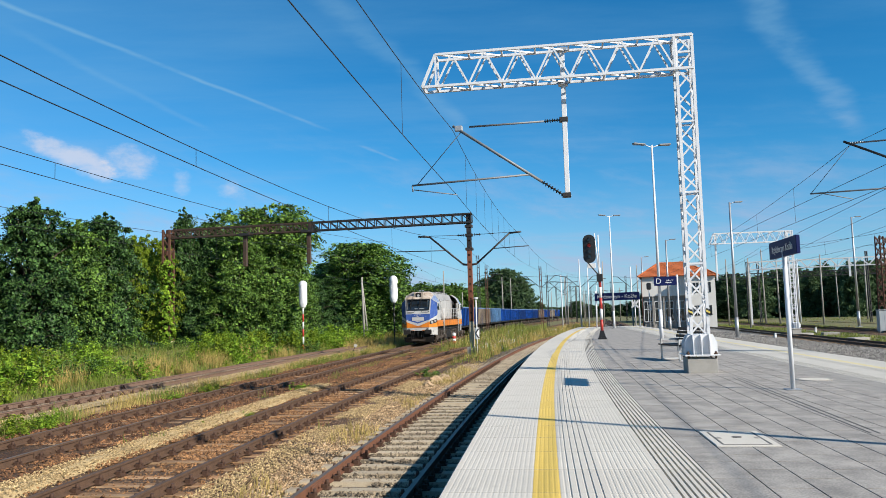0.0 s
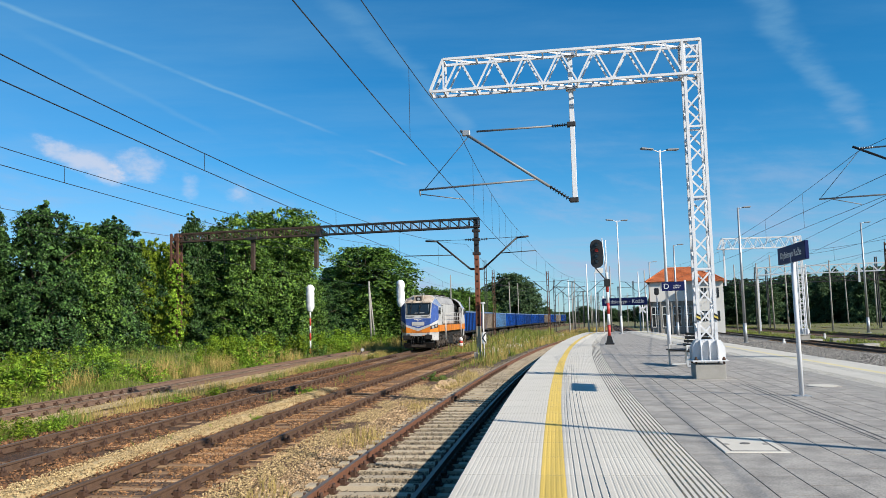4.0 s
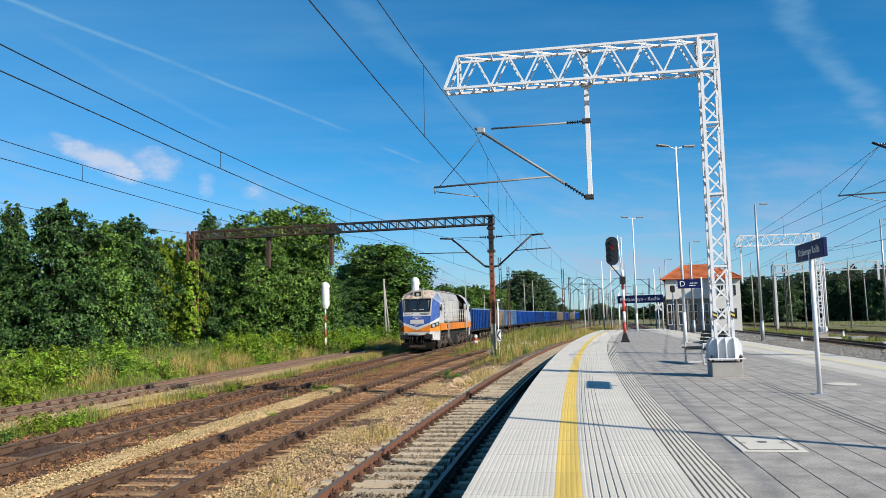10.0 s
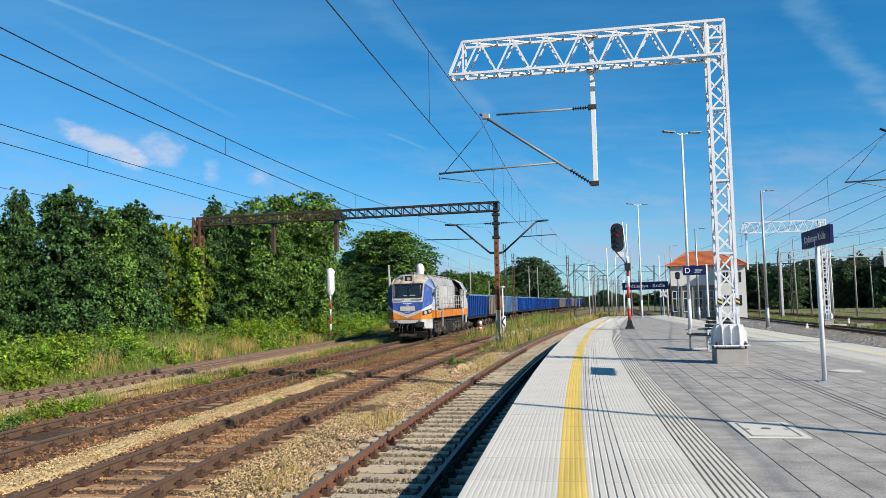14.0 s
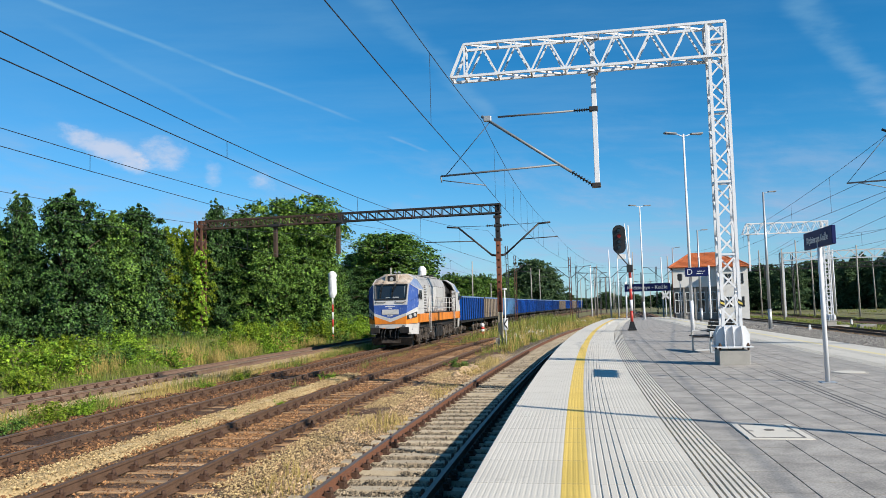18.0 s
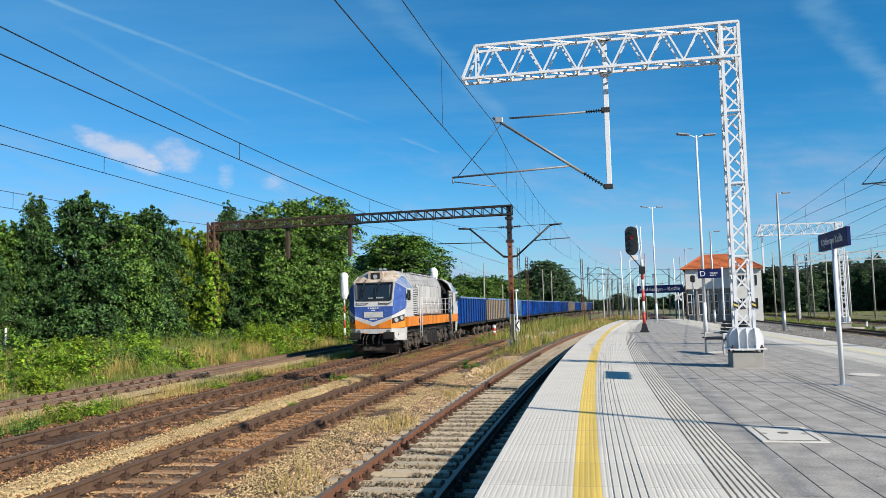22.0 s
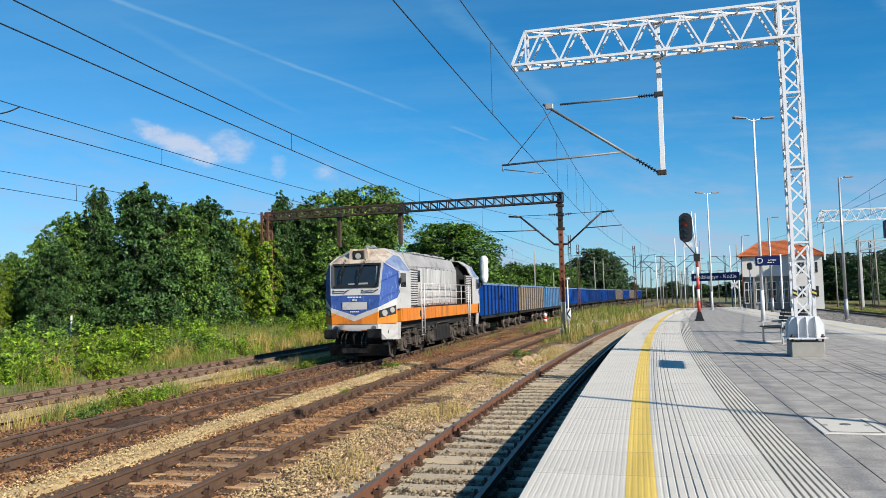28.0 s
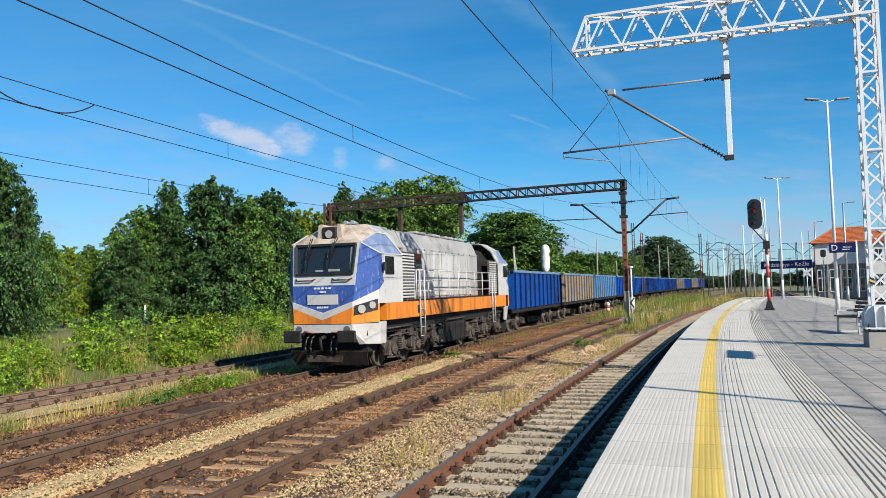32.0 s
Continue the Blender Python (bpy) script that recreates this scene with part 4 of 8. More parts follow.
# ---------------------------------------------------------------- dark portal across the left-hand tracks
def portal():
    a, b = Vector((1.69, 47.9, 0)), Vector((-19.3, 52.6, 0))
    d = (b - a).normalized()
    nrm = Vector((-d.y, d.x, 0))
    m = Matrix(((d.x, nrm.x, 0, a.x), (d.y, nrm.y, 0, a.y), (0, 0, 1, 0), (0, 0, 0, 1)))
    ln = (b - a).length
    t = thing("catenary_portal", m, "black and rust steel catenary portal spanning the tracks", "catenary portal")
    bm = bmesh.new()
    bevelled(bm, -0.3, 0.3, -0.3, 0.3, -1.2, -0.45, 0.02)
    part("foundation", bm, M["concrete_old"], t)
    for s in (-1, 1):
        bm = bmesh.new()
        box(bm, s * 0.105 - 0.03, s * 0.105 + 0.03, -0.13, 0.13, 1.17, 5.9)
        part("post", bm, M["rust_bright"], t, "rusty steel channel")
        bm = bmesh.new()
        box(bm, s * 0.105 - 0.03, s * 0.105 + 0.03, -0.13, 0.13, 5.9, 8.1)
        part("post", bm, M["dark_steel"], t)
    for k in range(15):
        bm = bmesh.new()
        z = 1.3 + 0.46 * k
        box(bm, -0.14, 0.14, -0.14, -0.115, z, z + 0.36)
        box(bm, -0.14, 0.14, 0.115, 0.14, z, z + 0.36)
        part("batten", bm, M["rust_bright"] if z < 5.6 else M["dark_steel"], t)
    bm = bmesh.new()
    box(bm, -0.074, 0.074, -0.02, 0.02, 1.17, 8.0)
    part("web", bm, M["rust"], t)
    for z in (5.78, 6.68, 7.25):
        bm = bmesh.new()
        bevelled(bm, -0.24, 0.24, -0.17, 0.17, z - 0.09, z + 0.09, 0.02)
        part("collar", bm, M["dark_steel"], t)
    bm = bmesh.new()
    bevelled(bm, -0.14, 0.14, -0.14, 0.14, -0.5, 1.17, 0.02)
    part("post_base", bm, M["concrete_pale"], t, "pale painted lower end of the post")
    zb, zt = 7.5, 8.05
    for a0, a1, mt in ((-0.2, 10.74, "dark_steel"), (10.76, ln, "rust_dark")):
        bm = bmesh.new()
        n = round((a1 - a0) / 0.63)
        for y in (-0.2, 0.2):
            strut(bm, (a0, y, zb), (a1, y, zb), 0.1)
            strut(bm, (a0, y, zt), (a1, y, zt), 0.1)
            for i in range(n):
                x0, x1 = a0 + (a1 - a0) * i / n, a0 + (a1 - a0) * (i + 1) / n
                strut(bm, (x0, y, zb), (x0, y, zt), 0.05)
                strut(bm, (x0, y, zb), (x1, y, zt), 0.05)
        for i in range(n + 1):
            for z in (zb, zt):
                strut(bm, (a0 + (a1 - a0) * i / n, -0.2, z), (a0 + (a1 - a0) * i / n, 0.2, z), 0.05)
        part("beam", bm, M[mt], t)
    bm = bmesh.new()
    box(bm, 10.6, 10.9, -0.27, 0.27, zb - 0.06, zt + 0.06)
    part("splice_plate", bm, M["dark_steel"], t)
    for x in (10.95, 15.6):
        bm = bmesh.new()
        bevelled(bm, x - 0.13, x + 0.13, -0.12, 0.12, 5.3, 7.6, 0.02)
        part("drop_post", bm, M["rust_dark"], t, "rusty drop post under the beam")
        bm = bmesh.new()
        bevelled(bm, x - 0.42, x + 0.42, -0.3, 0.3, 7.38, 7.56, 0.02)
        part("clamp", bm, M["dark_steel"], t)
    bm = bmesh.new()
    lattice(bm, (ln, 0, -0.6), (ln, 0, 8.1), 0.5, 0.5, (1, 0, 0), (0, 1, 0), 14, 0.13, 0.07)
    part("far_post", bm, M["rust"], t, "rusty lattice post wrapped in ivy")
    bm = bmesh.new()
    bevelled(bm, ln - 0.3, ln + 0.3, -0.4, 0.2, -1.0, 0.35, 0.03)
    part("foundation", bm, M["concrete_pale"], t)
    # two cantilevers on the near post, one to either side
    for s, reach in ((-1, 2.75), (1, 2.75)):
        sy = 0
        bm = bmesh.new()
        tube(bm, (s * 0.12, sy, 4.78), (s * 0.45, sy, 4.82), 0.07)
        tube(bm, (s * 0.42, sy, 4.81), (s * 2.62, sy, 6.7), 0.06)
        tube(bm, (s * 2.58, sy, 6.68), (s * 3.35, sy, 6.74), 0.06)
        part("bracket", bm, M["dark_steel"], t)
        bm = bmesh.new()
        tube(bm, (s * 0.75, sy, 6.7), (s * 2.7, sy, 6.74), 0.016)
        part("tie_rod", bm, M["dark_steel"], t)
        bm = bmesh.new()
        insulator(bm, (s * 0.3, sy, 6.69), (s * 0.75, sy, 6.7), 0.1, 3)
        part("insulator", bm, M["oil"], t)
        bm = bmesh.new()
        tube(bm, (s * 1.5, sy, 5.75), (s * (4.8 if s > 0 else 3.8), sy, 5.82), 0.03)
        part("registration_arm", bm, M["dark_steel"], t)
    return t


portal()


# ---------------------------------------------------------------- overhead line
def span(name, line, ys, contact, high, low, label, off=0.0, zig=0.2, drops=9):
    """Messenger wire sagging between supports over a contact wire, with droppers."""
    t = thing(name, Matrix.Identity(4), label, "overhead line", kind="structure")
    mw, cw, dw = bmesh.new(), bmesh.new(), []
    for k, (y0, y1) in enumerate(zip(ys, ys[1:])):
        pts = []
        for i in range(25):
            u = i / 24
            y = y0 + (y1 - y0) * u
            o = off + (zig if k % 2 else -zig) * (1 - 2 * u)
            zm = high - (high - low) * min(1.0, ((y1 - y0) / 65) ** 2) * (1 - (2 * u - 1) ** 2)
            pts.append((at(line, y, o, zm), at(line, y, o, contact)))
        for (a, b), (c, d) in zip(pts, pts[1:]):
            tube(mw, a, c, 0.0085, None, 5, False)
            tube(cw, b, d, 0.0085, None, 5, False)
        for i in range(1, drops):
            u = i / drops
            y = y0 + (y1 - y0) * u
            o = off + (zig if k % 2 else -zig) * (1 - 2 * u)
            dw.append((at(line, y, o, high - (high - low) * min(1.0, ((y1 - y0) / 65) ** 2) * (1 - (2 * u - 1) ** 2)), at(line, y, o, contact)))
    part("messenger_wire", mw, M["wire"], t)
    part("contact_wire", cw, M["wire"], t)
    for a, b in dw:
        if (a - b).length > 0.1:
            bm = bmesh.new()
            tube(bm, a, b, 0.006, None, 4, False)
            part("dropper", bm, M["wire"], t)


line_1 = lambda y: at(edge_line, y, -1.725).x
span("overhead_line_1", line_1, [-40, 20.4, 47.2, 104, 160], 4.95, 6.68, 5.6, "thin grey contact and messenger wires over the platform track", 0.03)
span("overhead_line_2", line_2, [-30, 49, 110], 4.5, 6.5, 4.8, "thin grey contact and messenger wires over the brown track", 0.15)
span("overhead_line_3", line_3, [-26, 50, 115, 180], 4.8, 6.6, 5.14, "thin grey contact and messenger wires over the main track")


# ---------------------------------------------------------------- train
def build_loco():
    t = thing("diesel_locomotive", Matrix.Identity(4), "blue, white and orange diesel freight locomotive, weathered and streaked with soot", "locomotive")
    W2 = 1.5
    # underframe
    bm = bmesh.new()
    box(bm, -W2, W2, -7.35, 7.35, 1.46, 1.98)
    part("side_sill", bm, M["loco_orange"], t, "orange band along the side")
    bm = bmesh.new()
    box(bm, -1.2, 1.2, -8.1, 8.1, 1.05, 1.46)
    part("underframe", bm, M["oil"], t)
    for sgn, nm in ((1, "front"), (-1, "rear")):
        cab(t, sgn, W2)
    hood(t)
    # bogies with three axles
    wheels = []
    for yb in (4.3, -4.3):
        bm = bmesh.new()
        for s in (-1, 1):
            bevelled(bm, s * 1.08 - 0.09, s * 1.08 + 0.09, -2.55, 2.55, 0.52, 0.86, 0.03)
            for k in (-2.1, 0, 2.1):
                bevelled(bm, s * 1.16 - 0.13, s * 1.16 + 0.13, k - 0.24, k + 0.24, 0.3, 0.78, 0.04)
                for q in (-0.45, 0.45):
                    tube(bm, (s * 1.16, k + q, 0.42), (s * 1.16, k + q, 0.95), 0.11, None, 10)
            for k in (-1.05, 1.05):
                tube(bm, (s * 1.2, k, 0.95), (s * 1.24, k + 0.3, 0.5), 0.06, None, 8)
                bevelled(bm, s * 1.1 - 0.12, s * 1.1 + 0.12, k - 0.3, k + 0.3, 0.85, 1.08, 0.03)
            for k in (-2.1, 0, 2.1):
                disc(bm, (s * 1.32, k, 0.525), (1, 0, 0), 0.17, 0.1, 12)
                tube(bm, (s * 1.3, k - 0.5, 0.25), (s * 1.3, k + 0.5, 0.3), 0.03, None, 6)
            for k in (-1.55, -0.55, 0.55, 1.55):
                bevelled(bm, s * 1.24 - 0.1, s * 1.24 + 0.1, k - 0.09, k + 0.09, 0.45, 1.0, 0.03)
            tube(bm, (s * 1.34, -2.5, 0.95), (s * 1.34, 2.5, 0.95), 0.025, None, 6)
        g = random.Random(31)
        for s in (-1, 1):
            for k in range(26):
                y0, z0 = g.uniform(-2.6, 2.6), g.uniform(0.35, 1.1)
                x0 = s * g.uniform(1.2, 1.36)
                if k % 2:
                    tube(bm, (x0, y0, z0), (x0 + s * g.uniform(-0.06, 0.06), y0 + g.uniform(-0.5, 0.5), z0 + g.uniform(-0.35, 0.35)), g.uniform(0.02, 0.05), None, 6)
                else:
                    w_, h_ = g.uniform(0.05, 0.17), g.uniform(0.04, 0.12)
                    bevelled(bm, x0 - 0.06, x0 + 0.06, y0 - w_, y0 + w_, z0 - h_, z0 + h_, 0.015)
            for k in (-1.62, -0.48, 0.48, 1.62):
                for q in range(7):
                    tube(bm, (s * 1.27, k, 0.48 + q * 0.07), (s * 1.27, k, 0.515 + q * 0.07), 0.125, None, 10)
        box(bm, -1.0, 1.0, -0.4, 0.4, 0.5, 0.95)
        bo = part("bogie", bm, M["bogie"], t, "dusty black three-axle bogie")
        bo.location = (0, yb, 0)
        for k in (-2.1, 0, 2.1):
            w = wheelset(0.525, t)
            w.location = (0, yb + k, 0.525)
            wheels.append((w, 0.525))
    bm = bmesh.new()
    bevelled(bm, -1.25, 1.25, -1.55, 1.55, 0.3, 1.05, 0.06)
    tank = part("fuel_tank", bm, M["oil"], t, "black box fuel tank between the bogies")
    for k in range(5):
        bm = bmesh.new()
        for s in (-1, 1):
            box(bm, s * 1.25 - 0.02, s * 1.25 + 0.02, -1.3 + k * 0.6, -1.24 + k * 0.6, 0.36, 1.0)
        part("rib", bm, M["oil"], tank)
    for s in (-1, 1):
        for y in (2.05, -2.05):
            bm = bmesh.new()
            tube(bm, (s * 1.05, y - 0.4, 0.75), (s * 1.05, y + 0.4, 0.75), 0.2, None, 14)
            part("air_tank", bm, M["bogie"], t)
        for y in (6.0, 0.0, -6.0):
            bm = bmesh.new()
            tube(bm, (s * 1.3, y - 1.2, 1.18), (s * 1.3, y + 1.2, 1.18), 0.03, None, 6)
            tube(bm, (s * 1.3, y + 1.2, 1.18), (s * 1.25, y + 1.3, 0.8), 0.03, None, 6)
            part("pipe", bm, M["bogie"], t)
        for y in (4.6,):
            bm = bmesh.new()
            bevelled(bm, s * 1.5 - 0.02, s * 1.5 + 0.02, y - 0.12, y + 0.12, 1.58, 1.84, 0.01)
            part("jacking_point", bm, M["oil"], t)
        bm = bmesh.new()
        box(bm, s * 1.495 - 0.012, s * 1.495 + 0.012, -5.6, 5.6, 1.98, 2.03)
        part("walkway_edge", bm, M["oil"], t)
    for y in (6.3, -6.3):
        bm = bmesh.new()
        for x in (-0.12, 0.12):
            tube(bm, (x, y, 4.52), (x, y + (0.45 if y > 0 else -0.45), 4.54), 0.03, 0.07, 8)
        part("horn", bm, M["galv"], t)
    # ladders and handrails beside the walkway
    for s in (-1, 1):
        for y in (4.35, -4.9):
            bm = bmesh.new()
            for dy in (-0.22, 0.22):
                tube(bm, (s * 1.54, y + dy, 0.85), (s * 1.54, y + dy, 3.02), 0.028)
            for z in (0.8, 1.1, 1.4, 1.7):
                tube(bm, (s * 1.54, y - 0.22, z), (s * 1.54, y + 0.22, z), 0.013)
            part("ladder", bm, M["loco_white"], t, "white ladder rails")
        bm = bmesh.new()
        for z in (2.3, 2.66, 3.02):
            tube(bm, (s * 1.43, 4.6, z), (s * 1.43, -4.6, z), 0.02)
        for k in range(9):
            y = 4.6 - k * 1.15
            tube(bm, (s * 1.43, y, 1.98), (s * 1.43, y, 3.02), 0.022)
        part("handrail", bm, M["loco_white"], t, "thin white walkway handrail")
    return t, wheels


def wheelset(r, parent):
    bm = bmesh.new()
    for s in (-1, 1):
        disc(bm, (s * 0.75, 0, 0), (1, 0, 0), r, 0.13, 24)
        disc(bm, (s * 0.685, 0, 0), (1, 0, 0), r + 0.028, 0.03, 24)
        disc(bm, (s * 0.82, 0, 0), (1, 0, 0), r * 0.35, 0.08, 12)
    tube(bm, (-0.8, 0, 0), (0.8, 0, 0), 0.085, None, 10)
    for s in (-1, 1):
        for k in range(4):
            a = k * math.pi / 2
            c = Vector((s * 0.82, math.cos(a) * r * 0.6, math.sin(a) * r * 0.6))
            disc(bm, c, (1, 0, 0), r * 0.12, 0.015, 8)
    return part("wheelset", bm, M["wheel"], parent)


def facet(bm, pts, mat=0):
    bm.faces.new([bm.verts.new(p) for p in pts]).material_index = mat


def cab(t, sg, W2):
    """One driving cab: a flat centre face, swept cheeks, sloped cap; its nose points along y * sg."""
    yf, yc, yb = 8.56, 7.86, 6.0      # face, end of the cheeks, back of the cab

    def P(x, y, z):
        return Vector((x, sg * y, z))

    def slab(name, pts, mat, label="", th=0.05, parent=None):
        bm = bmesh.new()
        q = pts[::-1] if sg > 0 else pts
        plate(bm, q, th)
        bmesh.ops.recalc_face_normals(bm, faces=bm.faces)
        return part(name, bm, mat, parent or t, label)

    def yface(z):
        """How far forward the centre face lies at a height."""
        return yf - max(0.0, z - 2.3) * 0.17

    def ycheek(z):
        return yc - max(0.0, z - 2.72) * 0.14

    def hz(z):
        """Half the width of the centre face, which widens towards the roof."""
        return 0.93 + 0.075 * (z - 1.42)
    # centre face: white chin band in a V between the blue above and the orange below

    def C(x, z, o=0.0):
        return P(x, yface(z) + o, z)
    slab("nose_panel", [C(-hz(1.42), 1.42), C(hz(1.42), 1.42), C(hz(1.89), 1.89), C(0, 1.53), C(-hz(1.89), 1.89)], M["loco_orange"], "orange nose panel cut to a V")
    slab("nose_band", [C(-hz(1.89), 1.89), C(0, 1.53), C(hz(1.89), 1.89), C(hz(2.06), 2.06), C(0, 1.74), C(-hz(2.06), 2.06)], M["loco_white"], "white V stripe")
    slab("nose_panel", [C(-hz(2.06), 2.06), C(0, 1.74), C(hz(2.06), 2.06), C(hz(2.54), 2.54), C(-hz(2.54), 2.54)], M["loco_blue"], "blue nose panel with peeling paint")
    # windscreen surround
    slab("screen_surround", [C(-hz(2.54), 2.54), C(hz(2.54), 2.54), C(hz(2.72), 2.72), C(hz(2.84), 2.84), C(-hz(2.84), 2.84), C(-hz(2.72), 2.72)], M["loco_white"])
    for s in (-1, 1):
        slab("screen_pillar", [C(s * hz(2.84), 2.84), C(s * hz(3.8), 3.8), C(s * (hz(3.8) - 0.09), 3.8), C(s * (hz(2.84) - 0.09), 2.84)][::s], M["loco_white"])
    slab("windscreen", [C(-hz(2.82) + 0.02, 2.82, -0.03), C(hz(2.82) - 0.02, 2.82, -0.03), C(hz(3.79) - 0.02, 3.79, -0.03), C(-hz(3.79) + 0.02, 3.79, -0.03)], M["window"], "dark reflecting windscreen", 0.02)
    bm = bmesh.new()
    corners = [C(q * (hz(z) - 0.125), z, 0.01) for q, z in ((-1, 2.87), (1, 2.87), (1, 3.74), (-1, 3.74))]
    for k in range(4):
        strut(bm, corners[k], corners[(k + 1) % 4], 0.075)
    part("gasket", bm, M["black"], t)
    # what shows behind the glass: a desk and a sun blind
    bm = bmesh.new()
    for x0, x1, z0, z1 in ((-0.5, -0.12, 2.95, 3.02), (0.02, 0.3, 2.95, 3.0), (-0.92, -0.82, 2.98, 3.66)):
        plate(bm, [C(x0, z0, -0.012), C(x1, z0, -0.012), C(x1, z1, -0.012), C(x0, z1, -0.012)][::-sg], 0.01)
    part("sun_blind", bm, M["grille"], t, "pale blind and papers behind the windscreen")
    for x0, x1 in ((-0.42, -0.1), (0.42, 0.62)):
        bm = bmesh.new()
        tube(bm, C(x0, 3.95, 0.06), C(x1, 3.3, 0.06), 0.016)
        tube(bm, C(x0 + 0.06, 3.95, 0.06), C(x1 + 0.05, 3.3, 0.06), 0.01)
        tube(bm, C(x1 - 0.02, 3.6, 0.05), C(x1 + 0.03, 2.98, 0.05), 0.02)
        part("wiper", bm, M["black"], t)
    for s in (-1, 1):
        bm = bmesh.new()
        pts = [C(s * 0.28, 2.74, 0.0), C(s * 0.36, 2.69, 0.07), C(s * 0.84, 2.69, 0.07), C(s * 0.92, 2.74, 0.0)]
        for a, b in zip(pts, pts[1:]):
            tube(bm, a, b, 0.02)
        part("grab_rail", bm, M["black"], t)
    bm = bmesh.new()
    plate(bm, [C(-0.5, 1.98, 0.02), C(0.5, 1.98, 0.02), C(0.5, 2.27, 0.02), C(-0.5, 2.27, 0.02)][::-sg], 0.02)
    part("nameboard", bm, M["loco_white"], t, "blank white board on the nose")
    for z, w in ((2.46, 0.26), (2.35, 0.09), (1.9, 0.17)):
        bm = bmesh.new()
        for k in range(5):
            x = -w + k * w * 0.46
            box(bm, x, x + w * 0.32, -0.004, 0.004, -0.026, 0.026, Matrix.Translation(C(0, z, 0.004)))
        part("number_bars", bm, M["lettering"], t)
    # cheeks: orange, white and blue bands swept back to the side
    for s in (-1, 1):
        def K(f, z, o=0.0):
            y = yface(z) + (ycheek(z) - yface(z)) * f
            return P(s * (hz(z) + (W2 - hz(z)) * f + o), y + o, z)
        sw = 1 if s > 0 else -1
        def cheek(name, pts, mat, label=""):
            slab(name, pts[::sw], mat, label)
        cheek("cheek_panel", [K(0, 1.42), K(1, 1.44), K(1, 1.98), K(0, 1.89)], M["loco_orange"])
        cheek("cheek_panel", [K(0, 1.89), K(1, 1.98), K(1, 2.4), K(0, 2.06)], M["loco_white"])
        cheek("cheek_panel", [K(0, 2.06), K(1, 2.4), K(1, 3.46), K(0, 3.78)], M["loco_blue"], "blue cheek with peeling paint")
        # headlamp cluster
        bm = bmesh.new()
        plate(bm, [K(0.04, 1.66, 0.02), K(0.93, 1.8, 0.02), K(0.93, 2.12, 0.02), K(0.04, 1.93, 0.02)][::-sw * sg], 0.04)
        lamp = part("headlamp_unit", bm, M["black"], t, "black headlamp unit with two lenses")
        for f, r in ((0.3, 0.125), (0.7, 0.105)):
            bm = bmesh.new()
            c = K(f, 1.755 + f * 0.26, 0.03)
            nx = (K(0, 1.8) - K(1, 1.8)).cross(Vector((0, 0, 1))).normalized()
            disc(bm, c, nx, r, 0.05, 14)
            part("lens", bm, M["lens_clear"], lamp)
        # cab side
        X = s * W2
        def side(name, ys0, ys1, z0, z1, mat, label="", o=0.0, th=0.05, parent=None):
            return slab(name, [P(X + s * o, ys0, z0), P(X + s * o, ys1, z0), P(X + s * o, ys1, z1), P(X + s * o, ys0, z1)][::-sw], mat, label, th, parent)
        side("cab_side", yb, 7.84, 1.98, 2.75, M["loco_white"])
        side("cab_side", yb, 7.74, 2.75, 3.45, M["loco_white"])
        slab("blue_flank", [P(X + s * 0.006, ycheek(2.4) + 0.01, 2.4), P(X + s * 0.006, 7.5, 2.62), P(X + s * 0.006, 7.6, 2.78), P(X + s * 0.006, 7.6, 3.46), P(X + s * 0.006, ycheek(3.46) + 0.01, 3.46)][::sw], M["loco_blue"], "", 0.02)
        side("window_frame", 6.72, 7.56, 2.76, 3.46, M["loco_white"], "", 0.03, 0.03)
        side("cab_window", 6.8, 7.47, 2.84, 3.39, M["window"], "dark side window", 0.05, 0.02)
        bm = bmesh.new()
        bevelled(bm, X + s * 0.1 - 0.05, X + s * 0.1 + 0.05, sg * 7.66 - 0.06, sg * 7.66 + 0.06, 2.95, 3.2, 0.02)
        tube(bm, (X, sg * 7.6, 3.05), (X + s * 0.1, sg * 7.66, 3.05), 0.015)
        part("mirror", bm, M["black"], t)
        # upper side leaning in to the roof
        A, B, Bk = P(s * hz(3.78), yface(3.78), 3.78), P(X, ycheek(3.46), 3.46), P(X, yb, 3.46)
        Mid, Tk, N, Nk = P(s * 1.16, 7.3, 4.12), P(s * 1.16, yb, 4.08), P(s * 0.7, 7.0, 4.43), P(s * 0.74, yb, 4.4)
        Q = P(s * 0.38, 7.55, 4.36)
        for pts in ([A, B, Mid], [B, P(X, 6.8, 3.46), Mid], [P(X, 6.8, 3.46), Bk, P(s * 1.18, 6.6, 4.1)], [P(X, 6.8, 3.46), P(s * 1.18, 6.6, 4.1), Mid]):
            slab("cab_shoulder", pts[::sw], M["loco_shoulder"], "faded blue shoulder facet under the roof edge")
        slab("cab_shoulder", [Bk, Tk, P(s * 1.18, 6.6, 4.1)][::sw], M["loco_grey"], "grey end of the shoulder")
        for pts in ([Mid, Nk, N], [Mid, Tk, Nk]):
            slab("roof_flank", pts[::sw], M["loco_grey"])
        for pts in ([A, Mid, Q], [Mid, N, Q]):
            slab("cab_cap", pts[::sw], M["loco_cream"], "faded cream roof cap stained brown")
        bm = bmesh.new()
        for a, b in ((A, B), (B, Bk), (A, Mid), (Mid, P(s * 1.18, 6.6, 4.1)), (P(s * 1.18, 6.6, 4.1), Bk)):
            strut(bm, a + Vector((s * 0.012, 0, 0.012)), b + Vector((s * 0.012, 0, 0.012)), 0.03)
        part("roof_gutter", bm, M["loco_white"], t, "thin white edge strip")
